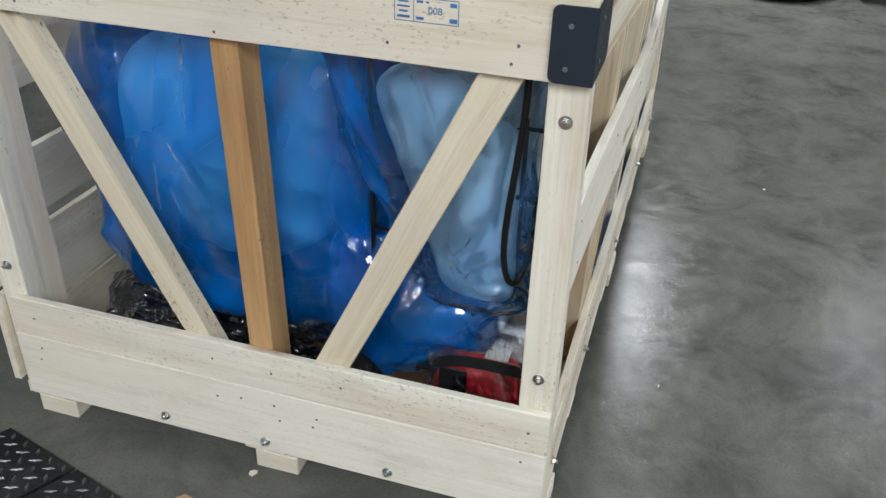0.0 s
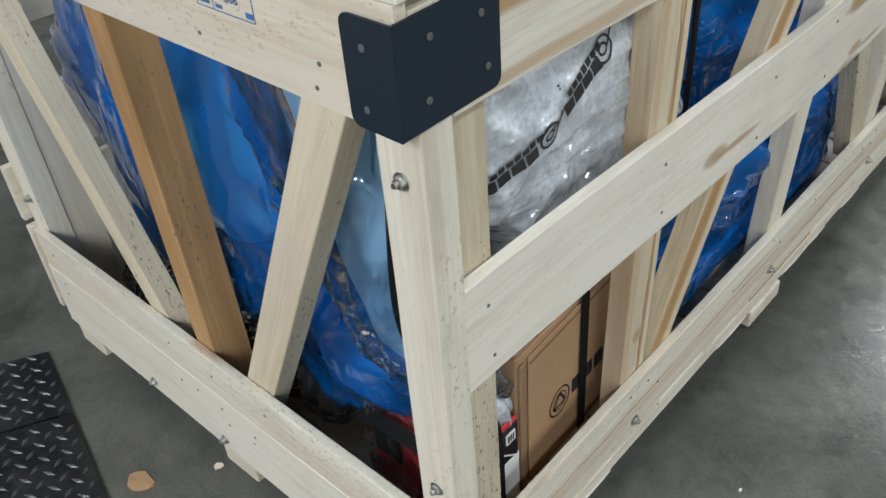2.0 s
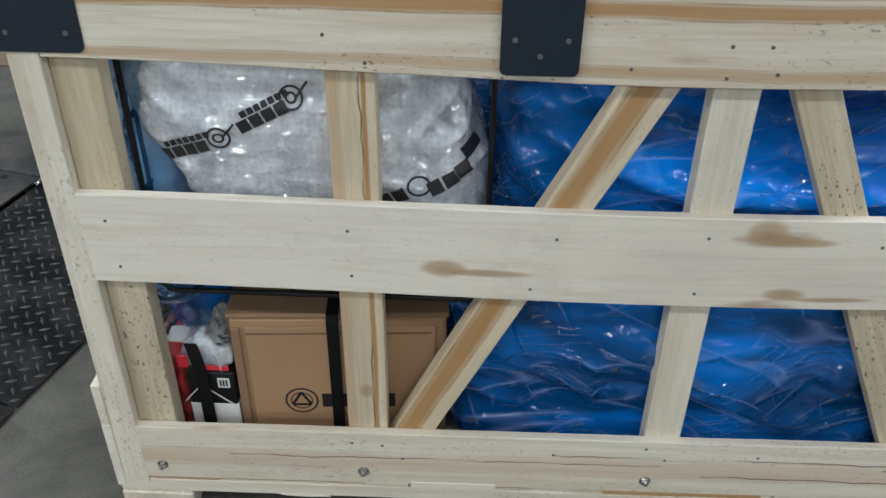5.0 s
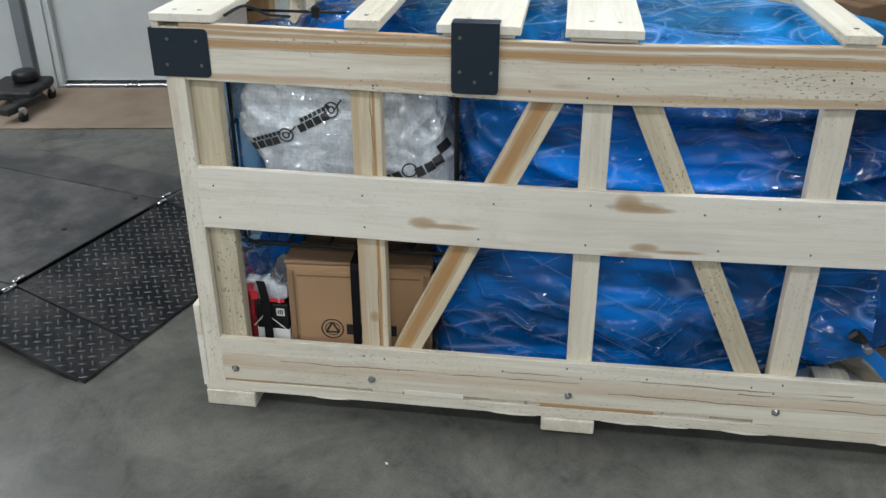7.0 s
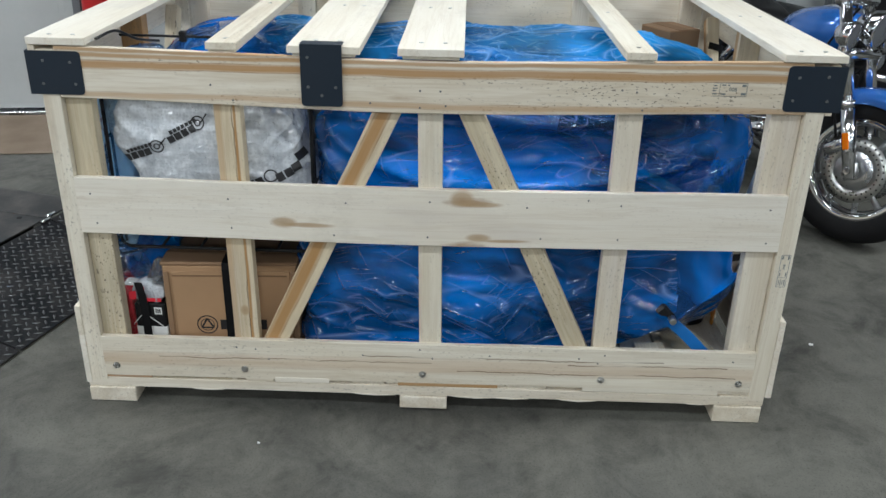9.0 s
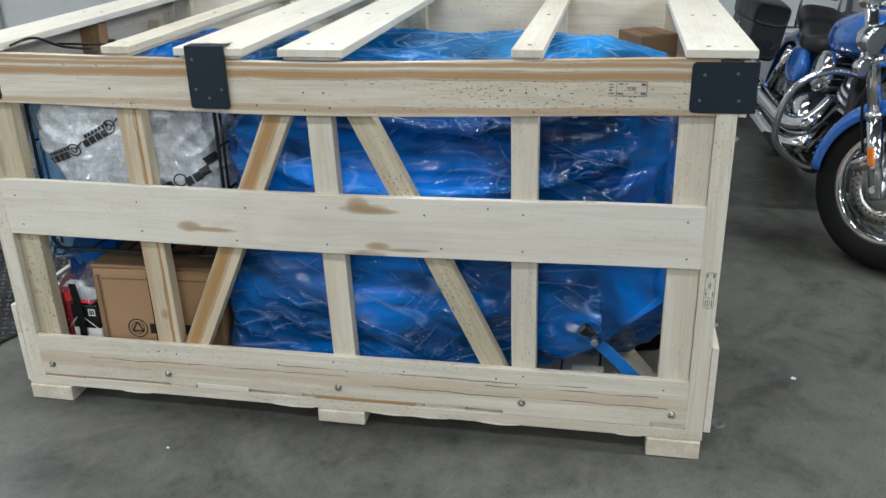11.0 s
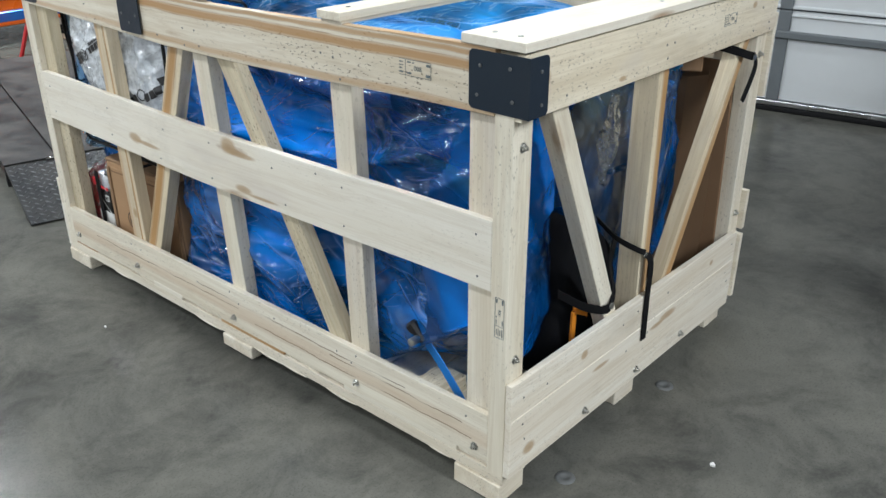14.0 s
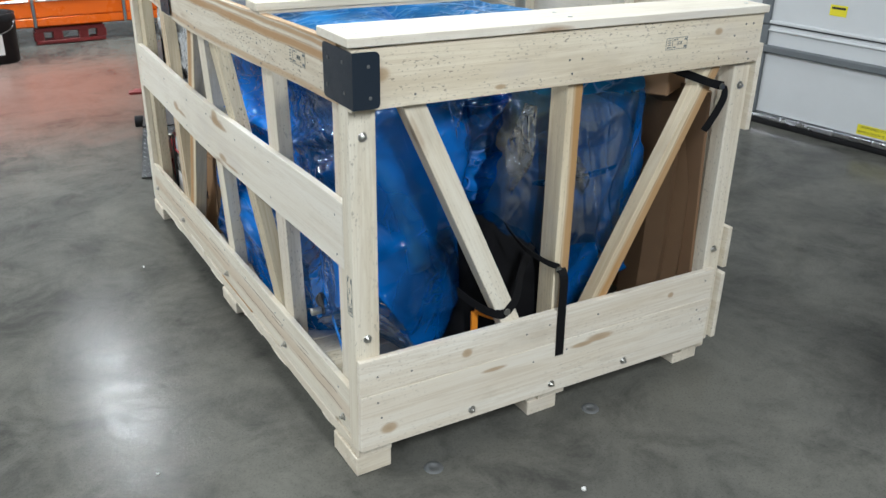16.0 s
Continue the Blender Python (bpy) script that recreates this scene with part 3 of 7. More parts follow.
def loft_bm(stations, axis, nseg=72, steps=60, power=2.4, lump=0.0, creases=0.0, freq=5.0, stretch=(1, 1, 1), seed=0.0, folds=None):
    """A closed skin through stations (at, centre u, centre v, half u, half v) along axis x, y or z, with lumps and creases."""
    bm = bmesh.new()
    st = np.array(stations, float)
    # a soft curve through the stations
    s = np.linspace(0, len(st) - 1, steps)
    vals = []
    for x in s:
        i = min(int(x), len(st) - 2)
        t = x - i
        a, b, c, d = st[max(i - 1, 0)], st[i], st[i + 1], st[min(i + 2, len(st) - 1)]
        vals.append(0.5 * (2 * b + (c - a) * t + (2 * a - 5 * b + 4 * c - d) * t * t + (3 * b - a - 3 * c + d) * t ** 3))
    rings = []
    for at, cu, cv, hu, hv in vals:
        ring = []
        for k in range(nseg):
            w = k * math.tau / nseg
            cw, sw = math.cos(w), math.sin(w)
            u = cu + max(hu, 0.004) * math.copysign(abs(cw) ** (2 / power), cw)
            v = cv + max(hv, 0.004) * math.copysign(abs(sw) ** (2 / power), sw)
            ring.append(bm.verts.new({"x": (at, u, v), "y": (u, at, v), "z": (u, v, at)}[axis]))
        rings.append(ring)
    for a, b in zip(rings, rings[1:]):
        for k in range(nseg):
            bm.faces.new((a[k], a[(k + 1) % nseg], b[(k + 1) % nseg], b[k]))
    bm.faces.new(rings[0][::-1])
    bm.faces.new(rings[-1])
    bmesh.ops.recalc_face_normals(bm, faces=bm.faces)
    if lump or creases or folds:
        bm.normal_update()
        off = Vector((seed, seed * 1.7, seed * 0.3))
        moves = []
        for v in bm.verts:
            p = v.co
            q = Vector((p.x * stretch[0], p.y * stretch[1], p.z * stretch[2])) * freq + off
            warp = noise.noise_vector(q * 0.35) * 0.8
            d = lump * noise.noise(p * 3.1 + off)
            for gain, mul in ((1.0, 0.8), (0.40, 1.9)):
                w = q * mul + warp
                d += creases * gain * (ridge(w.x, w.y, w.z, 2.0) - 0.35) * 1.3
            if folds:
                d += folds(p)
            moves.append(v.normal * d)
        for v, d in zip(bm.verts, moves):
            v.co += d
    return bm

# ---------- the shop: floor, walls, ceiling ----------
SKEW = 9.0  # the building's walls against the crate, degrees
SHOP = pose(-3.14, -1.5, 0, 0, 0, SKEW)  # x into the room, y along the west wall


def setting(name, bm, mat, label, category, m=None, smooth=False):
    ob = part(name, bm, mat, None, "", m if m is not None else Matrix.Identity(4), smooth)
    return tagged(ob, label, category, kind="structure")


bm = bmesh.new()
bmesh.ops.create_grid(bm, x_segments=24, y_segments=24, size=13.0)
setting("floor", bm, CONCRETE, "grey polished concrete shop floor with scuffs, red dust and a painted orange reflection", "floor", pose(5, 6, 0))

# the west wall stands in pieces round the service door and the roller door
DOOR_A, DOOR_B, DOOR_H = -0.70, 0.18, 2.03
GATE_A, GATE_B, GATE_H = 0.82, 4.96, 2.8
WALL_H, WALL_T = 3.6, 0.25
for name, y0, y1, z0, z1 in (("wall_west_1", -6.0, DOOR_A, 0, WALL_H), ("wall_west_2", DOOR_A, DOOR_B, DOOR_H, WALL_H), ("wall_west_3", DOOR_B, GATE_A, 0, WALL_H),
                             ("wall_west_4", GATE_A, GATE_B, GATE_H, WALL_H), ("wall_west_5", GATE_B, 17.0, 0, WALL_H)):
    setting(name, box_bm(WALL_T, y1 - y0, z1 - z0, 0.004), WHITE_WALL, "white painted plaster shop wall", "wall", SHOP @ pose(-WALL_T / 2, (y0 + y1) / 2, (z0 + z1) / 2))
# unseen walls and ceiling close the room; the far ones keep reflections dark
setting("wall_south", box_bm(18, 0.2, WALL_H, 0.004), WHITE_WALL, "white painted plaster shop wall", "wall", SHOP @ pose(8, -4.6, WALL_H / 2))
setting("wall_north", box_bm(18, 0.2, WALL_H, 0.004), WHITE_WALL, "white painted plaster shop wall", "wall", SHOP @ pose(8, 17.1, WALL_H / 2))
setting("wall_east", box_bm(0.2, 22, WALL_H, 0.004), WHITE_WALL, "white painted plaster shop wall", "wall", SHOP @ pose(14.6, 6.2, WALL_H / 2))
setting("ceiling", box_bm(18, 22.5, 0.12, 0), CEILING_PAINT, "grey painted shop ceiling", "ceiling", SHOP @ pose(7.0, 6.2, WALL_H + 0.06))

# service door with jamb and threshold
door = tagged(empty("door_1"), "closed white painted service door above a threshold", "door", kind="structure")
door.matrix_basis = SHOP
part("door_leaf", box_bm(0.045, DOOR_B - DOOR_A - 0.08, DOOR_H - 0.06, 0.003), DOOR_WHITE, door, m=SHOP @ pose(-0.06, (DOOR_A + DOOR_B) / 2, DOOR_H / 2 + 0.005))
for y in (DOOR_A + 0.02, DOOR_B - 0.02):
    part("jamb", box_bm(0.16, 0.04, DOOR_H, 0.003), DOOR_WHITE, door, m=SHOP @ pose(-0.075, y, DOOR_H / 2))
part("head", box_bm(0.16, DOOR_B - DOOR_A - 0.08, 0.04, 0.003), DOOR_WHITE, door, m=SHOP @ pose(-0.075, (DOOR_A + DOOR_B) / 2, DOOR_H - 0.02))
part("threshold", box_bm(0.14, DOOR_B - DOOR_A - 0.08, 0.022, 0.004), ALLOY, door, "worn metal threshold", m=SHOP @ pose(-0.06, (DOOR_A + DOOR_B) / 2, 0.011))
for y in (DOOR_A - 0.045, DOOR_B + 0.045):
    setting("trim", box_bm(0.02, 0.09, DOOR_H + 0.05, 0.003), DOOR_WHITE, "white door casing", "trim", SHOP @ pose(0.011, y, (DOOR_H + 0.05) / 2))

# roller door: white sections in grey steel stiles and rails
gate = tagged(empty("door_2"), "closed white sectional garage door with grey steel stiles", "garage door", kind="structure")
gate.matrix_basis = SHOP
GX = -0.20
wide = GATE_B - GATE_A
joints = [0.065, 0.60, 1.135, 1.67, 2.205, 2.74]
for k in range(5):
    z0, z1 = joints[k], joints[k + 1]
    for j in range(4):
        y0 = GATE_A + j * wide / 4
        part("panel", box_bm(0.03, wide / 4 - 0.05, z1 - z0 - 0.012, 0.004), PANEL_WHITE, gate, m=SHOP @ pose(GX, y0 + wide / 8, (z0 + z1) / 2))
    part("strut", box_bm(0.05, wide, 0.042, 0.006), GREY_STEEL, gate, "grey steel strut", m=SHOP @ pose(GX + 0.022, (GATE_A + GATE_B) / 2, z1 - 0.14))
    for dz, rr in ((0.016, 0.010), (-0.030, 0.008)):
        part("rib", box_bm(0.016, wide, rr * 2, 0.005), PANEL_WHITE, gate, "pressed rib along the section joint", m=SHOP @ pose(GX + 0.020, (GATE_A + GATE_B) / 2, z1 + dz))
    for j in range(5):
        part("stile", box_bm(0.036, 0.072, z1 - z0 - 0.006, 0.004), GREY_STEEL, gate, "grey steel stile", m=SHOP @ pose(GX + 0.012, GATE_A + j * wide / 4, (z0 + z1) / 2))
part("bottom_rail", box_bm(0.05, wide, 0.03, 0.004), ALLOY, gate, "bare metal bottom rail", m=SHOP @ pose(GX + 0.012, (GATE_A + GATE_B) / 2, 0.052))
part("weather_seal", box_bm(0.045, wide, 0.036, 0.008), RUBBER, gate, "black rubber weather seal", m=SHOP @ pose(GX + 0.012, (GATE_A + GATE_B) / 2, 0.018))

# brown matting in front of the service door
mt = part("door_mat", box_bm(0.78, 3.4, 0.008, 0.003), MATTING, None, "", SHOP @ pose(0.42, -1.05, 0.0045))
tagged(mt, "worn brown matting on the concrete before the white door", "mat")

# warning label on the bottom section
def lettering(body, size, m, mat, owner, label=""):
    cu = bpy.data.curves.new("lettering", "FONT")
    cu.body, cu.size, cu.align_x, cu.align_y, cu.extrude = body, size, "CENTER", "CENTER", 0.0002
    tmp = new("lettering", cu)
    me = bpy.data.meshes.new_from_object(tmp.evaluated_get(bpy.context.evaluated_depsgraph_get()))
    bpy.data.objects.remove(tmp)
    me.materials.clear()
    me.materials.append(mat)
    return place("lettering", me, owner, label, m)


INWARD = pose(0, 0, 0, 90, 0, 90)
lab = part("warning_label", box_bm(0.001, 0.29, 0.056, 0), YELLOW_LABEL, gate, "yellow warning label", m=SHOP @ pose(GX + 0.0165, 2.68, 0.112))
for k, words in enumerate(("WARNING: STAND CLEAR", "WHEN DOOR IS IN MOTION")):
    lettering(words, 0.0215, SHOP @ pose(GX + 0.0172, 2.68, 0.126 - 0.027 * k) @ INWARD, INK_BLACK, lab)
lab = part("warning_label", box_bm(0.001, 0.10, 0.06, 0), YELLOW_LABEL, gate, "small yellow label", m=SHOP @ pose(GX + 0.0165, 2.29, 0.735))
part("bar", box_bm(0.0006, 0.08, 0.012, 0), INK_BLACK, lab, "", m=SHOP @ pose(GX + 0.0174, 2.29, 0.748))
# track and jambs
for y in (GATE_A - 0.045, GATE_B + 0.045):
    setting("trim", box_bm(0.10, 0.055, 2.8, 0.004), GREY_STEEL, "grey steel door track", "trim", SHOP @ pose(-0.115, y + (0.014 if y < 2 else -0.014), 1.4))
setting("trim", box_bm(0.05, 0.07, 2.6, 0.004), GREY_STEEL, "dark grey steel corner guard", "trim", SHOP @ pose(0.03, -0.845, 1.3))
setting("trim", box_bm(0.05, 0.05, 2.6, 0.004), GREY_STEEL, "dark grey steel corner guard", "trim", SHOP @ pose(0.03, 0.265, 1.3))

# ---------- the crate ----------
LEN, WID = 2.2, 1.29
crate = tagged(empty("wooden_crate"), "open-sided pale pine shipping crate with black steel corners", "crate")


def lean(x, y):
    """Raises, tilts and twists the crate a little, to fit the camera's view."""
    return 0.010 + 0.004 * y + 0.009 * x * y


def bow(y):
    """The long top rail bows outwards between its corners."""
    return 0.042 * math.sin(math.pi * min(max(y / LEN, 0), 1)) ** 2


def swell(y, z):
    """The whole long side leans out with the top rail, least at its foot."""
    return bow(y) * min(1.0, max(0.0, (z - 0.17) / 0.90))


def beam(name, a, b, across, wide, thick, mat, label="", owner=None, bevel=0.0016, wob=0.0012, bent=None):
    """A piece of timber from a to b (middle line); across: direction of its width."""
    a, b = Vector(a), Vector(b)
    a.z += lean(a.x, a.y)
    b.z += lean(b.x, b.y)
    x = (b - a).normalized()
    y = Vector(across)
    y = (y - x * y.dot(x)).normalized()
    z = x.cross(y)
    m = Matrix.Translation((a + b) / 2) @ Matrix((x, y, z)).transposed().to_4x4()
    n = max(2, int((b - a).length / 0.12))
    bm = box_bm((b - a).length, wide, thick, bevel, n, wob)
    if bent:
        back = m.to_3x3().inverted()
        for v in bm.verts:
            v.co += back @ Vector(bent((m @ v.co)))
    return part(name, bm, mat, owner or crate, label, m)


def disc(r, h, seg=10):
    return cyl_bm(r, h, seg, 0)


me_nail = bpy.data.meshes.new("nail")
b0 = disc(0.0030, 0.0010, 8)
b0.to_mesh(me_nail)
me_nail.materials.append(DULL_GREY)
me_bolt = bpy.data.meshes.new("bolt")
b0 = cyl_bm(0.0115, 0.0016, 20)
cyl_bm(0.0078, 0.0062, 6, 0.001, bm=b0, m=pose(0, 0, 0.0016))
cyl_bm(0.0040, 0.0115, 10, bm=b0, m=pose(0, 0, 0.0016))
b0.to_mesh(me_bolt)
me_bolt.materials.append(ZINC)
me_screw = bpy.data.meshes.new("screw")
b0 = cyl_bm(0.0042, 0.0022, 14, 0.0008)
b0.to_mesh(me_screw)
me_screw.materials.append(DULL_GREY)

me_lidscrew = bpy.data.meshes.new("lid_screw")
b0 = cyl_bm(0.0062, 0.0018, 14, 0.0006)
b0.to_mesh(me_lidscrew)
me_lidscrew.materials.append(ZINC)

FACING = {"+x": pose(0, 0, 0, 0, 90, 0), "-y": pose(0, 0, 0, 90, 0, 0), "+y": pose(0, 0, 0, -90, 0, 0), "+z": Matrix.Identity(4)}


def stud_in(me, owner, at, facing, scale=1.0):
    at = Vector(at)
    at.z += lean(at.x, at.y)
    return place(me.name, me, owner, "", Matrix.Translation(at) @ FACING[facing] @ pose(0, 0, 0, 0, 0, random.uniform(0, 360)) @ Matrix.Scale(scale, 4))


# corner posts of the end panels and of the long panels
for y0, y1 in ((0.02, 0.070), (LEN - 0.070, LEN - 0.02)):
    for x0, x1 in ((-0.068, 0.0), (-WID, -WID + 0.068)):
        post = beam("corner_post", ((x0 + x1) / 2, (y0 + y1) / 2, 0.068), ((x0 + x1) / 2, (y0 + y1) / 2, 1.135), (1, 0, 0), x1 - x0, y1 - y0, PINE)
        f, fy = ("-y", y0) if y0 < 1 else ("+y", y1)
        for z in (0.408, 0.938):
            stud_in(me_bolt, post, ((x0 + x1) / 2, fy, z), f)
for y0, y1 in ((0.0715, 0.145), (2.045, 2.1285)):
    beam("side_post", (-0.042, (y0 + y1) / 2, 0.10), (-0.042, (y0 + y1) / 2, 1.135), (0, 1, 0), y1 - y0, 0.042, PINE_GREY if y0 < 1 else PINE_SPECKLED)
    beam("side_post", (-WID + 0.042, (y0 + y1) / 2, 0.10), (-WID + 0.042, (y0 + y1) / 2, 1.135), (0, 1, 0), y1 - y0, 0.042, PINE_SPECKLED)

# long side facing the walk: rails
top_rail = beam("top_rail", (-0.0095, 0.0715, 1.0735), (-0.0095, 2.1285, 1.075), (0, 0, 1), 0.143, 0.019, PINE_STREAKED, "bowed pine top rail with orange resin streaks",
                bent=lambda p: (bow(p.y), 0, -0.24 * bow(p.y)))
mid_rail = beam("middle_rail", (-0.0095, 0.066, 0.677), (-0.0095, 2.130, 0.6745), (0, 0, 1), 0.177, 0.019, PINE_RAIL, "clean wide pine rail with brown knots",
                bent=lambda p: (swell(p.y, 0.674), 0, 0))
low_rail = beam("bottom_rail", (-0.0095, 0.066, 0.159), (-0.0095, 2.130, 0.166), (0, 0, 1), 0.1435, 0.019, PINE_CRACKED, "pine bottom rail with a cracked grain")
# uprights and braces between the rails
for name, ya, yb, w, mt in (("upright", 0.533, 0.531, 0.077, PINE_TWO_TONE), ("brace", 0.985, 0.632, 0.072, PINE_HEART), ("upright", 1.103, 1.111, 0.069, PINE), ("brace", 1.215, 1.562, 0.064, PINE_GREY), ("upright", 1.655, 1.659, 0.071, PINE_SPECKLED)):
    top, bot = 0.99, 0.245
    run = (yb - ya) / (top - bot)
    za, zb = (1.125, 0.105) if name == "upright" else (1.045, 0.185)
    beam(name, (-0.0425, ya - run * (za - top), za), (-0.0425, ya + run * (top - zb), zb), (0, 1, 0), w, 0.042, mt, bent=lambda p: (swell(p.y, p.z), 0, 0))
for y in (0.107, 0.52, 1.089, 1.656, 2.089):
    stud_in(me_bolt, low_rail, (0.0, y, 0.125), "+x")
for y, z in ((0.11, 0.715), (0.118, 0.622), (0.518, 0.714), (0.521, 0.623), (0.862, 0.715), (0.825, 0.612), (1.105, 0.726), (1.10, 0.615), (1.385, 0.715), (1.43, 0.618), (1.655, 0.725), (1.655, 0.618), (2.085, 0.72), (2.09, 0.615), (1.56, 0.74)):
    stud_in(me_nail, mid_rail, (swell(y, 0.674), y, z), "+x")
for y, z in ((0.50, 1.052), (0.56, 1.012), (0.94, 1.018), (1.075, 1.055), (1.13, 1.055), (1.075, 1.008), (1.145, 1.015), (1.62, 1.065), (1.68, 1.01), (1.66, 1.06)):
    stud_in(me_nail, top_rail, (bow(y), y, z), "+x")
for y, z in ((0.5, 0.205), (0.56, 0.20), (0.60, 0.165), (0.90, 0.19), (1.08, 0.215), (1.12, 0.185), (1.30, 0.20), (1.58, 0.20), (1.64, 0.185), (1.66, 0.215), (2.06, 0.205)):
    stud_in(me_nail, low_rail, (0.0, y, z), "+x")

# far long side
for z, w in ((1.064, 0.150), (0.872, 0.215), (0.545, 0.16), (0.33, 0.20), (0.145, 0.15)):
    beam("rear_rail", (-WID + 0.0095, 0.0715, z), (-WID + 0.0095, 2.128, z), (0, 0, 1), w, 0.019, PINE_SPECKLED if z > 0.6 else PINE)
for y in (0.55, 1.1, 1.65):
    beam("rear_upright", (-WID + 0.042, y, 0.105), (-WID + 0.042, y, 1.125), (0, 1, 0), 0.07, 0.042, PINE)
for z, w in ((0.93, 0.26), (0.41, 0.14), (0.20, 0.24)):
    for y in (0.052, LEN - 0.052):
        beam("side_cleat", (-WID - 0.011, y - 0.05, z), (-WID - 0.011, y + 0.05, z), (0, 0, 1), w, 0.019, PINE)

# end panel by the lift
end_a = beam("end_board", (-WID, 0.0095, 1.0775), (0.0, 0.0095, 1.0775), (0, 0, 1), 0.1385, 0.019, PINE_SPECKLED, "speckled pine end board with a blue ink stamp")
end_b = beam("end_board", (-WID + 0.035, 0.0095, 0.2835), (0.0, 0.0095, 0.2845), (0, 0, 1), 0.1035, 0.0185, PINE)
end_c = beam("end_board", (-WID + 0.025, 0.0095, 0.143), (0.0, 0.0095, 0.1435), (0, 0, 1), 0.176, 0.0190, PINE_CLEAN)
for name, xa, xb, w, d, mt in (("end_brace", -1.090, -0.786, 0.056, 0.045, PINE_BRACE), ("end_upright", -0.6425, -0.6295, 0.055, 0.075, PINE_ORANGE), ("end_brace", -0.1515, -0.461, 0.068, 0.045, PINE_BRACE)):
    run = (xb - xa) / (0.985 - 0.34)
    za, zb = (1.128, 0.10) if name == "end_upright" else (1.06, 0.265)
    beam(name, (xa - run * (za - 0.985), 0.0205 + d / 2, za), (xb + run * (0.34 - zb), 0.0205 + d / 2, zb), (1, 0, 0), w, d, mt)
for x, z in ((-0.887, 0.084), (-0.631, 0.082), (-0.338, 0.082)):
    stud_in(me_bolt, end_c, (x, 0.0, z), "-y")
for x, z in ((-1.2, 0.285), (-0.74, 0.29), (-0.60, 0.285), (-0.44, 0.29), (-0.04, 0.285)):
    stud_in(me_nail, end_b, (x, 0.0, z), "-y")
for x, z in ((-1.2, 0.20), (-1.21, 0.165), (-0.74, 0.185), (-0.68, 0.195), (-0.60, 0.195), (-0.59, 0.155), (-0.50, 0.185), (-0.51, 0.16), (-0.05, 0.205)):
    stud_in(me_nail, end_c, (x, 0.0, z), "-y")
for x, z in ((-0.645, 1.02), (-0.61, 1.08), (-0.33, 1.04), (-0.115, 1.06), (-0.125, 1.03), (-1.05, 1.03)):
    stud_in(me_nail, end_a, (x, 0.0, z), "-y")

# end panel by the motorcycle
fy = LEN - 0.0095
end_d = beam("end_board", (-WID, fy, 1.078), (0.0, fy, 1.072), (0, 0, 1), 0.139, 0.019, PINE_TOP_END, "speckled pine end board with an ink stamp")
end_e = beam("end_board", (-WID + 0.035, fy, 0.294), (0.0, fy, 0.301), (0, 0, 1), 0.104, 0.0185, PINE_UPPER_END)
end_f = beam("end_board", (-WID + 0.035, fy, 0.1565), (0.0, fy, 0.1615), (0, 0, 1), 0.1705, 0.0190, PINE_LOW_END)
for name, xa, xb, w, d, mt in (("end_brace", -0.168, -0.473, 0.056, 0.045, PINE), ("end_upright", -0.643, -0.643, 0.050, 0.070, PINE_HEART), ("end_brace", -1.139, -0.799, 0.051, 0.045, PINE_HEART)):
    run = (xb - xa) / (1.0 - 0.352)
    za, zb = (1.128, 0.10) if name == "end_upright" else (1.07, 0.275)
    beam(name, (xa - run * (za - 1.0), LEN - 0.0205 - d / 2, za), (xb + run * (0.352 - zb), LEN - 0.0205 - d / 2, zb), (1, 0, 0), w, d, mt)
for x in (-0.343, -0.621, -0.902):
    stud_in(me_bolt, end_f, (x, LEN, 0.104), "+y")
for x, z in ((-0.05, 0.30), (-0.15, 0.29), (-0.52, 0.30), (-0.60, 0.31), (-0.78, 0.30), (-1.22, 0.31)):
    stud_in(me_nail, end_e, (x, LEN, z), "+y")
for x, z in ((-0.05, 0.22), (-0.06, 0.17), (-0.55, 0.20), (-0.63, 0.23), (-0.67, 0.21), (-1.2, 0.21), (-1.22, 0.17)):
    stud_in(me_nail, end_f, (x, LEN, z), "+y")
for x, z in ((-0.16, 1.03), (-0.60, 1.07), (-0.61, 1.035), (-0.64, 1.07), (-1.13, 1.03), (-1.18, 1.09), (-1.22, 1.12), (-1.25, 1.12), (-1.24, 1.04), (-1.25, 1.02)):
    stud_in(me_nail, end_d, (x, LEN, z), "+y")

# lid boards
for y0, y1, xo, mt in ((0.0, 0.162, 0.006, PINE_CLEAN), (0.495, 0.579, 0.020, PINE), (0.718, 0.914, 0.040, PINE_CLEAN), (1.015, 1.192, 0.048, PINE_CLEAN), (1.622, 1.702, 0.030, PINE), (2.045, 2.212, 0.010, PINE_CLEAN)):
    yc = (y0 + y1) / 2
    lid = beam("lid_board", (-WID - 0.005, yc, 1.1585), (xo, yc, 1.1585), (0, 1, 0), y1 - y0, 0.021, mt)
    for x in (-0.035, -0.62, -1.25):
        for dy in ((0.0,) if y1 - y0 < 0.1 else (-0.03, 0.035)):
            stud_in(me_lidscrew, lid, (x, yc + dy, 1.169), "+z")
    if 0.3 < yc < 2 and yc != 0.816:
        beam("lid_spacer", (-WID + 0.02, yc, 1.1435), (xo - 0.008, yc, 1.1435), (0, 1, 0), (y1 - y0) * 0.86, 0.009, PINE_SPECKLED)

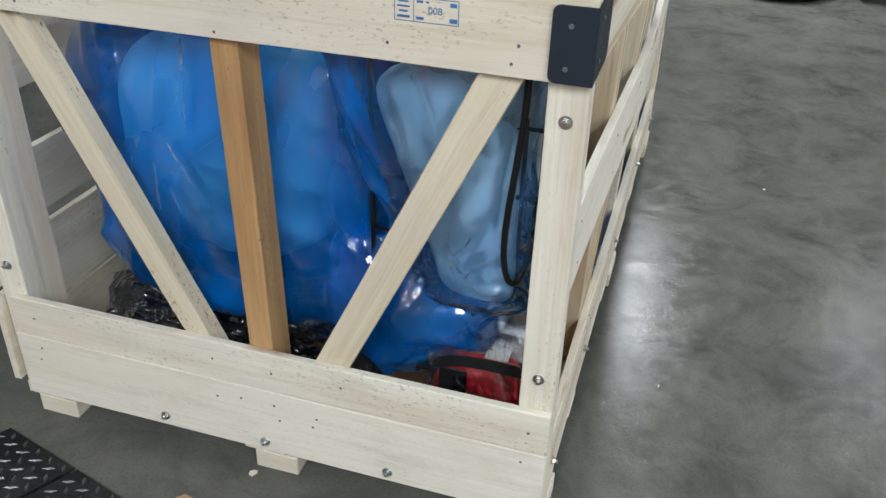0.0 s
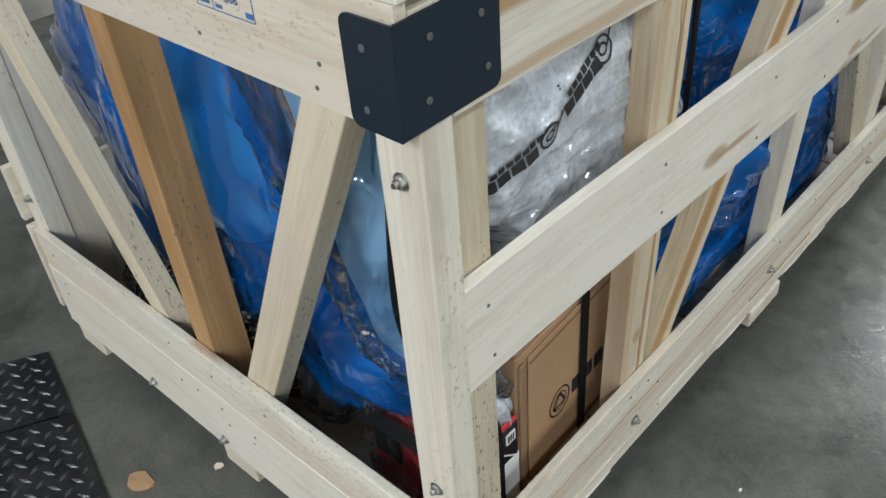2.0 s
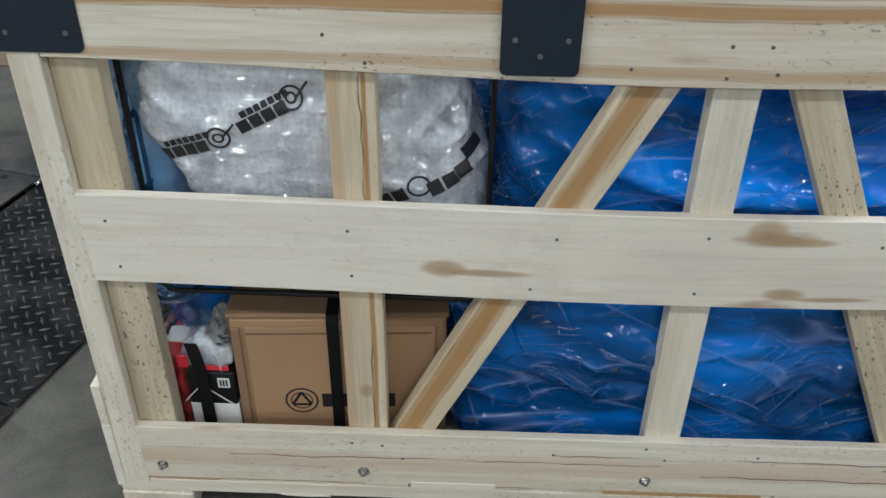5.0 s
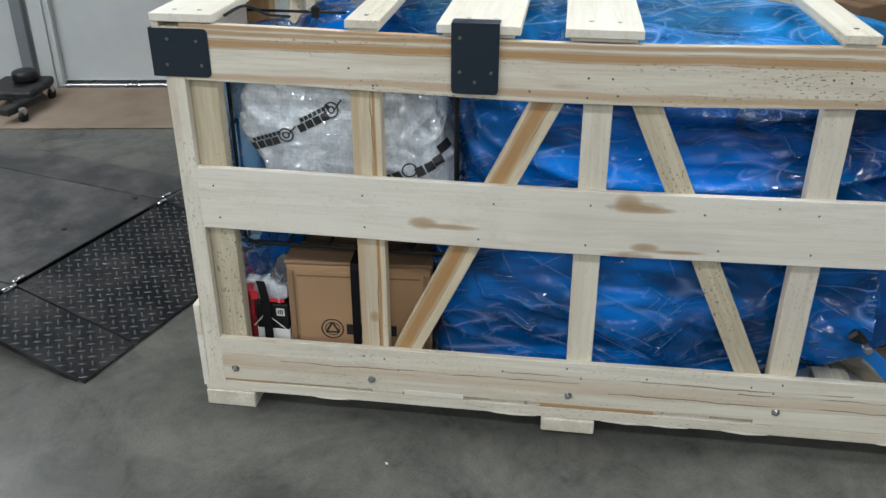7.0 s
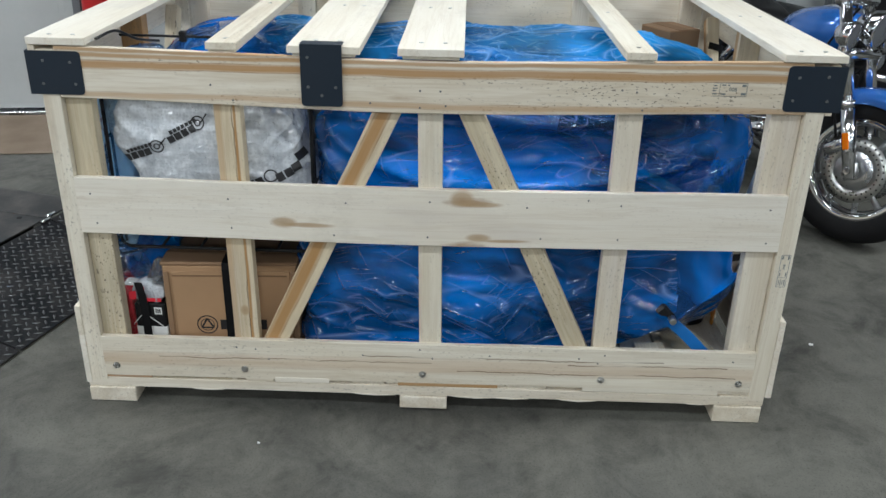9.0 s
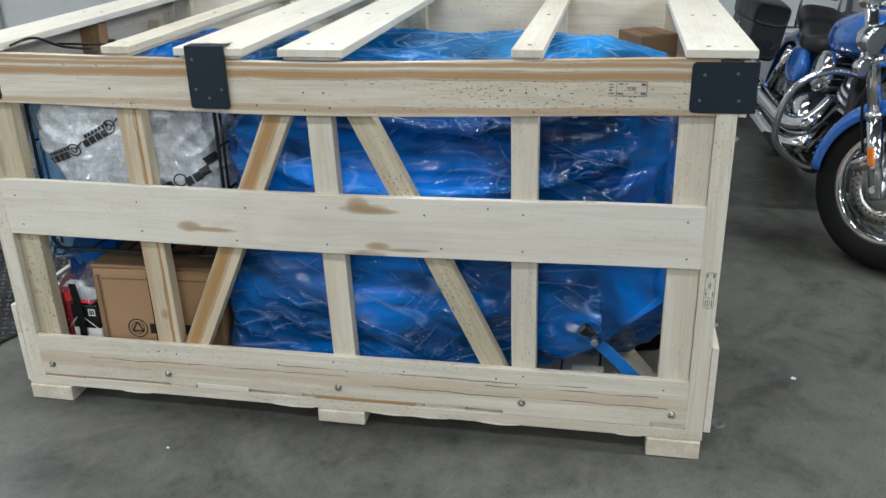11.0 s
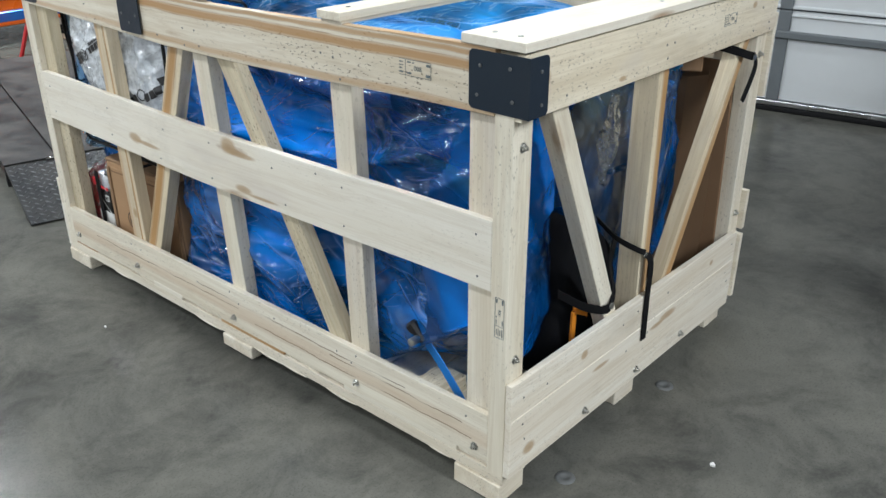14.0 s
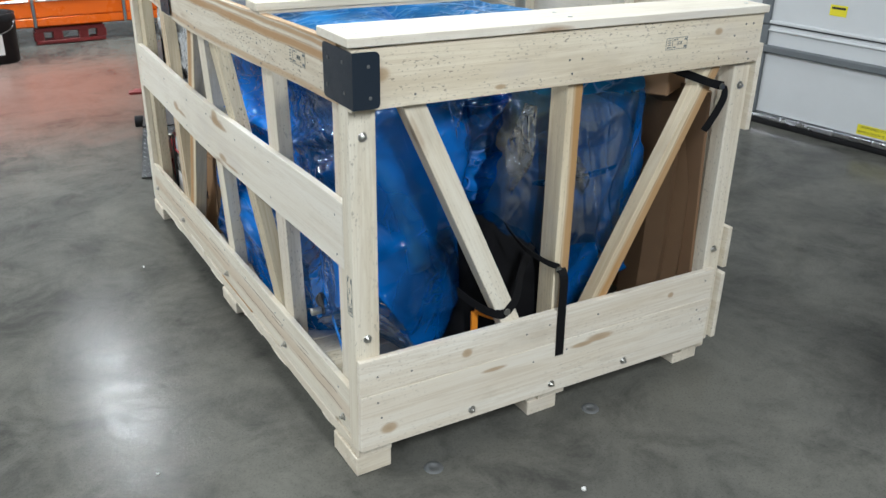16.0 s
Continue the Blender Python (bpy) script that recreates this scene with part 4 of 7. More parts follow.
# black steel corner brackets
def bracket(y0, y1, yend, z0, z1, flange):
    """A bent plate round a corner: a face on the long side and a flange on the end."""
    bm = bmesh.new()
    r = 0.012
    def leaf(c0, c1, place_point, far):
        outline = []
        lo, hi = min(c0, c1), max(c0, c1)
        for cx, cz, a0 in ((hi, z1, 0), (lo, z1, 90), (lo, z0, 180), (hi, z0, 270)):
            round_it = (cx == far)
            if round_it:
                sx = -r if cx == hi else r
                sz = -r if cz == z1 else r
                for k in range(6):
                    a = radians(a0 + 90 * k / 5)
                    outline.append((cx + sx + r * math.cos(a), cz + sz + r * math.sin(a)))
            else:
                outline.append((cx, cz))
        face = bm.faces.new([bm.verts.new(place_point(c, z)) for c, z in outline])
        return face
    far = y1 if yend == y0 else y0
    leaf(y0, y1, lambda c, z: (0.0045, c, z), far)
    e = yend + (0.003 if yend > 1 else -0.003)
    leaf(-flange, 0.0045, lambda c, z: (c, e, z), -flange)
    bmesh.ops.recalc_face_normals(bm, faces=bm.faces)
    out = bmesh.ops.solidify(bm, geom=list(bm.faces), thickness=0.0028)
    bm.normal_update()
    for v in bm.verts:
        v.co.z += lean(v.co.x, v.co.y)
    ob = part("corner_bracket", bm, STEEL_BLACK, crate, "black powder-coated steel corner bracket")
    for fy_, fz in ((0.25, 0.25), (0.85, 0.25), (0.80, 0.75), (0.30, 0.78)):
        y = yend + (far - yend) * fy_
        stud_in(me_screw, ob, (0.0047, y, z0 + (z1 - z0) * fz), "+x")
    for fx, fz in ((0.6, 0.2), (0.55, 0.75)):
        stud_in(me_screw, ob, (-flange * fx, e, z0 + (z1 - z0) * fz), "+y" if yend > 1 else "-y")


bracket(-0.005, 0.144, -0.005, 1.011, 1.132, 0.066)
bracket(2.062, 2.216, 2.216, 1.012, 1.138, 0.062)
bm = bmesh.new()
outline = [(0.866, 1.185), (0.754, 1.185)]
for cy, a0 in ((0.764, 180), (0.856, 270)):
    outline += [(cy + 0.010 * math.cos(radians(a0 + 18 * k)), 1.031 + 0.010 * math.sin(radians(a0 + 18 * k))) for k in range(6)]
face = bm.faces.new([bm.verts.new((0.0435, y, z)) for y, z in outline])
out = bmesh.ops.extrude_face_region(bm, geom=[face])
bmesh.ops.translate(bm, verts=[e for e in out["geom"] if isinstance(e, bmesh.types.BMVert)], vec=(0.003, 0, 0))
bmesh.ops.recalc_face_normals(bm, faces=bm.faces)
box_bm(0.0465, 0.112, 0.003, 0.0, at=(0.02325, 0.810, 1.1865), bm=bm)
mb = part("edge_bracket", bm, STEEL_BLACK, crate, "black steel bracket folded over a lid board")
for y, z in ((0.774, 1.060), (0.848, 1.060), (0.810, 1.037), (0.774, 1.14)):
    stud_in(me_screw, mb, (0.0465, y, z), "+x")

# pallet: deck boards, runner, feet
rnd = random.Random(4)
y = 0.02
while y < LEN - 0.06:
    w = rnd.uniform(0.10, 0.145)
    w = min(w, LEN - 0.02 - y)
    beam("deck_board", (-WID + 0.03, y + w / 2, 0.089), (-0.010 + rnd.uniform(-0.006, 0.004), y + w / 2, 0.089), (0, 1, 0), w - 0.006, 0.021, PINE_SPECKLED)
    y += w
for y0, y1, out, mt in ((0.03, 0.215, 0.0, PINE_ORANGE), (0.22, 0.475, -0.004, PINE_GREY), (0.52, 0.61, 0.001, PINE), (0.615, 0.79, 0.003, PINE_CLEAN), (1.01, 1.33, 0.001, PINE_HEART), (1.60, 2.03, 0.002, PINE)):
    beam("deck_fascia", (-0.012 + out, y0, 0.0885), (-0.012 + out, y1, 0.0885), (0, 0, 1), 0.019, 0.02, mt)
for x in (-0.05, -0.64, -1.23):
    beam("runner", (x, 0.006, 0.0605), (x, LEN - 0.02, 0.0605), (1, 0, 0), 0.098, 0.034, PINE_SPECKLED, wob=0.0015)
for i, yc in enumerate((0.082, 1.092, 2.100)):
    for x in (-0.05, -0.615, -1.205):
        top, low = 0.0425 + lean(x, yc), 0.012 if i == 1 else 0.0  # the middle feet end above the floor to fit the camera's view
        bmf = box_bm(0.105, 0.152, top - low, 0.003, 2, 0.0015)
        part("foot", bmf, PINE_SPECKLED, crate, m=pose(x + 0.003, yc, (top + low) / 2))

# ---------- what the crate holds ----------
FLOOR_IN = 0.100  # top of the deck, before its rise
DECK_RISE = 0.012
before_load = set(bpy.data.objects)


def swoop(p):
    """Folds that hang in long curves between the tied ends, and bunch up low down."""
    h = p.z - 0.42 * (p.y - 1.55) ** 2 - 0.10 * (p.y - 1.55)
    high = min(1, max(0, (p.z - 0.45) / 0.2))
    a = 0.050 * ridge(p.y * 1.0 + 3, h * 6 + p.x * 2, p.x * 2, 2.0) + 0.014 * ridge(p.y * 1.3 + 9, h * 17, p.x * 4, 2.2)
    g = p.z + 0.35 * p.y
    b = 0.050 * ridge(p.y * 1.8, g * 3 + 7, p.x * 3, 2.0) + 0.014 * ridge(p.y * 2.6, g * 10 - p.y * 2, p.x * 5, 2.4)
    flat = 1 - 0.7 * min(1, max(0, (p.z - 0.98) / 0.05))
    return flat * (a * high + b * (1 - high)) * (1 - 0.7 * min(1, max(0, (p.y - 1.85) / 0.15))) - 0.02


def burst(p, centre, gain, turns=3.0):
    """Creases that run out from one pulled point."""
    d = p - Vector(centre)
    r = d.length
    a = math.atan2(d.z, d.x)
    return gain * ridge(math.cos(a) * turns, math.sin(a) * turns, r * 1.5, 2.5) * min(1, r * 8) / (1 + 3 * r)


def gathered(p, centre, gain, turns=4.0):
    """Pleats that run up from a tied neck."""
    a = math.atan2(p.y - centre[1], p.x - centre[0])
    return gain * (ridge(math.cos(a) * turns, math.sin(a) * turns, p.z * 1.8, 2.2) - 0.3)


def thing(name, bm, mat, label, category, smooth=True, m=None, group=""):
    ob = part(name, bm, mat, None, "", m if m is not None else Matrix.Identity(4), smooth)
    return tagged(ob, label, category, group)


# motorcycle under blue film: body parts that show through, then the cover
wrapped = tagged(empty("wrapped_motorcycle", (-0.42, 1.3, FLOOR_IN)), "new motorcycle wrapped in creased translucent blue plastic film", "motorcycle")
part("engine", loft_bm(((0.95, -0.40, 0.36, 0.05, 0.06), (1.02, -0.40, 0.36, 0.20, 0.20), (1.25, -0.40, 0.37, 0.22, 0.22), (1.45, -0.40, 0.34, 0.16, 0.16), (1.5, -0.4, 0.34, 0.04, 0.04)), "y", 32, 24, 4, 0.02, 0.01), DARK_METAL, wrapped, "dark engine block", smooth=True)
part("tank", loft_bm(((0.92, -0.42, 0.86, 0.02, 0.02), (1.0, -0.42, 0.88, 0.12, 0.09), (1.25, -0.42, 0.90, 0.16, 0.11), (1.5, -0.42, 0.88, 0.08, 0.07), (1.53, -0.42, 0.88, 0.02, 0.02)), "y", 40, 24, 2.4), FOAM, wrapped, "pale fuel tank", smooth=True)
part("seat", loft_bm(((1.48, -0.42, 0.86, 0.05, 0.03), (1.55, -0.42, 0.86, 0.12, 0.05), (1.85, -0.42, 0.88, 0.14, 0.05), (1.9, -0.42, 0.88, 0.05, 0.03)), "y", 32, 16, 3), LEATHER, wrapped, "black seat", smooth=True)


def wheel_part(owner, centre, radius, width, label):
    bm = bmesh.new()
    prof = [(radius - 0.11, -width * 0.35), (radius - 0.06, -width * 0.5), (radius - 0.02, -width * 0.42), (radius, -width * 0.15), (radius, width * 0.15), (radius - 0.02, width * 0.42), (radius - 0.06, width * 0.5), (radius - 0.11, width * 0.35), (radius - 0.11, -width * 0.35)]
    lathe_bm(prof, 40, bm)
    w = part("wheel", bm, RUBBER, owner, label, pose(*centre, 0, 90, 0), True)
    part("rim", lathe_bm([(radius - 0.11, -0.03), (radius - 0.125, 0), (radius - 0.11, 0.03)], 40), ALLOY, w, m=pose(*centre, 0, 90, 0), smooth=True)
    part("hub", cyl_bm(0.07, 0.12, 24, 0.01, m=pose(0, 0, -0.06)), ALLOY, w, m=pose(*centre, 0, 90, 0))
    return w


wheel_part(wrapped, (-0.40, 0.98, 0.40), 0.29, 0.10, "black tyred wheel under the film")
wheel_part(wrapped, (-0.30, 1.68, 0.40), 0.27, 0.10, "black tyred wheel under the film")
part("fender", tube_bm([(-0.30, 1.68 + 0.30 * math.cos(a), 0.40 + 0.30 * math.sin(a)) for a in np.linspace(0.2, 2.6, 14)], 0.07, 10, flat=0.4), SKIN_TAN, wrapped, "tan mudguard", smooth=True)
part("tail_light", loft_bm(((1.90, -0.22, 0.83, 0.01, 0.01), (1.92, -0.22, 0.83, 0.035, 0.03), (1.98, -0.22, 0.83, 0.03, 0.025), (1.99, -0.22, 0.83, 0.01, 0.01)), "y", 20, 10, 3), RED_PLASTIC, wrapped, "red tail lamp", smooth=True)
part("indicator", cyl_bm(0.035, 0.03, 24, 0.006), SKIN_TAN, wrapped, "round amber indicator", pose(-0.27, 1.985, 0.66, -90, 0, 0), True)
part("pad", loft_bm(((1.10, -0.48, 0.955, 0.05, 0.02), (1.14, -0.48, 0.955, 0.14, 0.04), (1.3, -0.48, 0.965, 0.15, 0.042), (1.75, -0.47, 0.955, 0.15, 0.042), (1.86, -0.46, 0.945, 0.14, 0.04), (1.9, -0.46, 0.935, 0.05, 0.02)), "y", 40, 30, 5, 0.02, 0.006, 7), FOAM, wrapped, "pale foam pad on top", smooth=True)
cover = loft_bm(((0.665, -0.34, 0.36, 0.05, 0.06), (0.69, -0.34, 0.36, 0.19, 0.20), (0.78, -0.36, 0.50, 0.27, 0.38), (0.92, -0.38, 0.57, 0.30, 0.455), (1.10, -0.39, 0.585, 0.31, 0.475), (1.40, -0.39, 0.59, 0.31, 0.48),
                 (1.66, -0.37, 0.58, 0.29, 0.47), (1.85, -0.29, 0.565, 0.225, 0.445), (1.98, -0.265, 0.585, 0.195, 0.39), (2.05, -0.26, 0.60, 0.155, 0.33), (2.07, -0.26, 0.62, 0.05, 0.1)), "y", 260, 220, 3.4, 0.05, 0.003, 6.5, (0.9, 0.6, 1.5), 3.0, swoop)
for v in cover.verts:  # the lower hem is pulled up towards the far corner
    low = 0.125 + max(0, v.co.y - 1.62) * 0.8 * min(1, max(0, (v.co.x + 0.32) / 0.2))
    if v.co.y > 1.62 and v.co.z < low:
        v.co.z = low + (v.co.z - low) * 0.15
for v in cover.verts:  # the hem spreads out over the deck towards the long side
    if v.co.z < 0.32 and v.co.x > -0.36 and v.co.y < 1.70:
        k = min(1, (0.32 - v.co.z) / 0.16) * min(1, max(0, (v.co.y - 0.66) / 0.06)) * min(1, (1.70 - v.co.y) / 0.1)
        v.co.x += (-0.072 + 0.012 * noise.noise(v.co * 9) - v.co.x) * k * 0.85 * min(1, (v.co.x + 0.36) / 0.16)
for f in cover.faces:  # a second, thinner sheet over the far end; the lit copy on top
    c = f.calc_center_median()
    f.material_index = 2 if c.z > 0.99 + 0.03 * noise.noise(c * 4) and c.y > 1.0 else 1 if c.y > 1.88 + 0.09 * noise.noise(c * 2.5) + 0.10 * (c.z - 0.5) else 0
part("cover", cover, (FILM_BLUE, FILM_END, FILM_TOP_LIT), wrapped, "creased translucent blue film", smooth=True)

# sidecar under blue film
tub = tagged(empty("wrapped_sidecar", (-0.88, 1.2, FLOOR_IN)), "tan sidecar tub wrapped in translucent blue plastic film", "sidecar")
part("body", loft_bm(((0.42, -0.84, 0.62, 0.06, 0.05), (0.52, -0.84, 0.62, 0.20, 0.18), (0.75, -0.84, 0.60, 0.24, 0.27), (1.2, -0.81, 0.59, 0.26, 0.31), (1.7, -0.79, 0.58, 0.258, 0.31), (1.96, -0.79, 0.58, 0.25, 0.30), (2.025, -0.79, 0.58, 0.215, 0.27), (2.035, -0.79, 0.58, 0.05, 0.05)), "y", 64, 50, 3.4), SKIN_TAN, tub, "tan painted tub", smooth=True)
part("rim", loft_bm(((-1.045, 1.80, 0.775, 0.03, 0.02), (-1.03, 1.80, 0.775, 0.16, 0.055), (-0.93, 1.80, 0.785, 0.235, 0.072), (-0.78, 1.80, 0.79, 0.255, 0.078), (-0.63, 1.80, 0.785, 0.235, 0.072), (-0.545, 1.80, 0.775, 0.16, 0.055), (-0.53, 1.80, 0.775, 0.03, 0.02)), "x", 48, 40, 2.4), SKIN_TAN, tub, "rolled tan cockpit rim", smooth=True)
band = part("trim_band", tube_bm([(-0.79 + math.copysign(abs(math.cos(a)) ** 0.6, math.cos(a)) * 0.262, 1.735 + 0.30 * abs(math.sin(a)) ** 0.6, 0.665) for a in np.linspace(0.0, math.pi, 40)], 0.022, 8, flat=0.35), PLASTIC_BLACK, tub, "dark riveted band", smooth=True)
for a in (0.5, 0.9, 1.3, 1.8, 2.2, 2.6):
    part("rivet", cyl_bm(0.006, 0.006, 12, 0.002), ALLOY, band, m=pose(-0.79 + math.copysign(abs(math.cos(a)) ** 0.6, math.cos(a)) * 0.265, 1.74 + 0.306 * abs(math.sin(a)) ** 0.6, 0.672, -90, 0, 0), smooth=True)
hood = loft_bm(((0.30, -0.86, 0.68, 0.05, 0.05), (0.33, -0.86, 0.68, 0.18, 0.20), (0.50, -0.84, 0.68, 0.28, 0.36), (0.9, -0.82, 0.66, 0.29, 0.40), (1.5, -0.79, 0.65, 0.29, 0.41), (1.85, -0.79, 0.63, 0.285, 0.40), (2.0, -0.79, 0.62, 0.27, 0.38), (2.05, -0.79, 0.62, 0.22, 0.33), (2.065, -0.79, 0.62, 0.06, 0.06)), "y", 150, 150, 3.6, 0.03, 0.006, 4.5, (0.8, 0.6, 1.2), 11.0, lambda p: 0.02 * ridge(p.x * 4 + p.z * 3, p.y * 2, p.z * 3 - p.x * 3, 4))
for f in hood.faces:  # the lit copy on top, bluer film at the edge and low down
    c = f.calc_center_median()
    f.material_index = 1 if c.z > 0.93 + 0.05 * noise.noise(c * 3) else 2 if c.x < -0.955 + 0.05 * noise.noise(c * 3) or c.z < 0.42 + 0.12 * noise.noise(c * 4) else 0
part("cover", hood, (FILM_PALE, FILM_TOP_LIT, FILM_END), tub, "translucent blue film", smooth=True)
part("drape", loft_bm(((1.35, -0.52, 0.80, 0.02, 0.03), (1.40, -0.52, 0.80, 0.06, 0.14), (1.75, -0.53, 0.78, 0.075, 0.19), (1.92, -0.53, 0.78, 0.07, 0.19), (1.96, -0.53, 0.78, 0.02, 0.05)), "y", 80, 60, 3.0, 0.02, 0.006, 6, seed=14.0, folds=lambda p: 0.03 * ridge(p.y * 3, p.z * 8 + p.x * 5, p.x * 4, 3)), FILM_BLUE, tub, "draped blue film between the two loads", smooth=True)

# round bag against the end panel by the lift
bag = tagged(empty("blue_bag", (-0.78, 0.34, 0.32)), "big round bundle in a shiny blue plastic bag", "bag")
part("bundle", loft_bm(((0.44, -0.80, 0.26, 0.05, 0.03), (0.48, -0.80, 0.26, 0.19, 0.09), (0.6, -0.81, 0.26, 0.25, 0.12), (0.78, -0.80, 0.27, 0.24, 0.12), (0.90, -0.78, 0.28, 0.17, 0.10), (0.93, -0.78, 0.28, 0.05, 0.03)), "z", 60, 40, 2.2, 0.03, 0.003, 5, folds=lambda p: 0.005 * math.sin(p.x * 62)), FOAM, bag, "pale ribbed part inside", smooth=True)
part("dark_parts", loft_bm(((0.36, -0.74, 0.34, 0.10, 0.05), (0.42, -0.74, 0.36, 0.26, 0.10), (0.60, -0.74, 0.40, 0.30, 0.10), (0.9, -0.72, 0.42, 0.26, 0.10), (0.98, -0.72, 0.40, 0.08, 0.05)), "z", 40, 24, 2.6, 0.03, 0.01), DARK_METAL, bag, "dark parts inside", smooth=True)
skin = loft_bm(((0.30, -0.76, 0.31, 0.14, 0.06), (0.315, -0.76, 0.31, 0.29, 0.17), (0.40, -0.77, 0.32, 0.39, 0.23), (0.55, -0.78, 0.33, 0.40, 0.235), (0.75, -0.79, 0.33, 0.41, 0.245), (0.93, -0.76, 0.34, 0.36, 0.22), (1.03, -0.74, 0.36, 0.27, 0.16), (1.06, -0.74, 0.36, 0.08, 0.05)), "z", 170, 130, 2.3, 0.035, 0.003, 3.0, (1.0, 1.0, 0.7), 21.0, lambda p: burst(p, (-0.86, 0.10, 0.70), 0.030, 2.5) + 0.014 * ridge(p.x * 3, p.z * 2.2 - p.x * 2, p.y * 2, 2.2))
for v in skin.verts:  # it presses against the end panel's upright from inside
    if v.co.y < 0.16:
        v.co.y = 0.16 - 0.055 * math.tanh((0.16 - v.co.y) / 0.055)
part("skin", skin, FILM_BLUE_SMOOTH, bag, "shiny blue plastic", smooth=True)

# tall tapered bag beside it
cone = tagged(empty("tied_blue_bag", (-0.27, 0.24, 0.2)), "tall blue plastic bag over pale foam, tied at the bottom", "bag")
part("foam", loft_bm(((0.480, -0.20, 0.155, 0.03, 0.02), (0.492, -0.20, 0.155, 0.080, 0.040), (0.57, -0.21, 0.155, 0.094, 0.046), (0.74, -0.245, 0.160, 0.112, 0.048), (0.90, -0.28, 0.165, 0.13, 0.055), (0.96, -0.28, 0.165, 0.04, 0.03)), "z", 48, 30, 2.6, 0.015, 0.004), FOAM, cone, "pale foam inside", smooth=True)
part("foam_tip", loft_bm(((0.400, -0.20, 0.142, 0.004, 0.004), (0.43, -0.20, 0.145, 0.026, 0.012), (0.462, -0.20, 0.15, 0.062, 0.026), (0.470, -0.20, 0.15, 0.02, 0.01)), "z", 32, 16, 2.2), FOAM, cone, "pale pointed end below the tie", smooth=True)
skin = loft_bm(((0.468, -0.20, 0.155, 0.02, 0.02), (0.478, -0.20, 0.155, 0.105, 0.056), (0.54, -0.21, 0.155, 0.120, 0.066), (0.68, -0.245, 0.16, 0.15, 0.078), (0.84, -0.29, 0.165, 0.195, 0.085), (0.98, -0.30, 0.17, 0.215, 0.09), (1.05, -0.30, 0.17, 0.17, 0.07), (1.065, -0.30, 0.17, 0.05, 0.03)), "z", 150, 120, 2.4, 0.012, 0.005, 5.5, (1.6, 1.6, 0.5), 31.0, lambda p: 0.5 * gathered(p, (-0.25, 0.16), 0.014, 2.5) + burst(p, (-0.245, 0.09, 0.55), 0.018, 5.0))
for f in skin.faces:  # a bluer sheet laps round the side without foam
    c = f.calc_center_median()
    f.material_index = 1 if c.z > 0.52 and c.x < -0.345 - 0.22 * (c.z - 0.6) + 0.02 * noise.noise(c * 7) else 0
part("skin", skin, (FILM_CONE, FILM_BLUE_SMOOTH), cone, "shiny blue plastic", smooth=True)
part("skirt", loft_bm(((0.245, -0.38, 0.19, 0.02, 0.02), (0.255, -0.375, 0.19, 0.10, 0.05), (0.34, -0.36, 0.19, 0.165, 0.075), (0.44, -0.335, 0.195, 0.20, 0.085), (0.54, -0.33, 0.20, 0.16, 0.06), (0.60, -0.29, 0.17, 0.05, 0.03)), "z", 90, 70, 2.3, 0.03, 0.006, 4.5, (1, 1, 0.8), 41.0, lambda p: 0.02 * ridge(p.x * 6 + p.z * 4, p.z * 5, p.y * 3, 3)), FILM_BLUE_SMOOTH, cone, "loose blue plastic skirt", smooth=True)
part("cord", tube_bm([(-0.20 + 0.110 * math.cos(a), 0.155 + 0.062 * math.sin(a), 0.482 + 0.005 * math.sin(3 * a)) for a in np.linspace(0, math.tau, 40, endpoint=False)], 0.004, 8, closed=True), PLASTIC_BLACK, cone, "thin dark cord", smooth=True)

# black bag on the deck
bb = tagged(empty("black_bag", (-0.8, 0.24, FLOOR_IN)), "crumpled shiny black plastic bag on the crate deck", "bag")
part("skin", loft_bm(((-1.16, 0.24, 0.19, 0.03, 0.03), (-1.08, 0.24, 0.20, 0.13, 0.09), (-0.85, 0.24, 0.21, 0.16, 0.105), (-0.62, 0.24, 0.20, 0.15, 0.095), (-0.47, 0.24, 0.19, 0.10, 0.08), (-0.44, 0.24, 0.18, 0.02, 0.02)), "x", 100, 100, 2.4, 0.03, 0.014, 7.0, (0.7, 1, 1.4), 51.0, lambda p: 0.02 * ridge(p.x * 7, p.z * 6 + p.y * 5, p.y * 5, 3)), FILM_BLACK, bb, smooth=True)
part("neck", loft_bm(((-0.68, 0.16, 0.30, 0.02, 0.02), (-0.64, 0.15, 0.31, 0.035, 0.03), (-0.58, 0.15, 0.305, 0.022, 0.02), (-0.53, 0.15, 0.30, 0.04, 0.03), (-0.50, 0.15, 0.30, 0.02, 0.015)), "x", 48, 40, 2.2, 0.01, 0.006, 14, seed=53.0), FILM_BLACK, bb, "twisted neck of the bag", smooth=True)
part("clear_sleeve", loft_bm(((-0.58, 0.17, 0.20, 0.01, 0.02), (-0.56, 0.17, 0.20, 0.04, 0.07), (-0.49, 0.17, 0.21, 0.05, 0.085), (-0.43, 0.17, 0.20, 0.045, 0.07), (-0.41, 0.17, 0.19, 0.01, 0.02)), "x", 48, 40, 2.6, 0.012, 0.008, 10, seed=55.0), FILM_CLEAR, bb, "clear plastic sleeve", smooth=True)

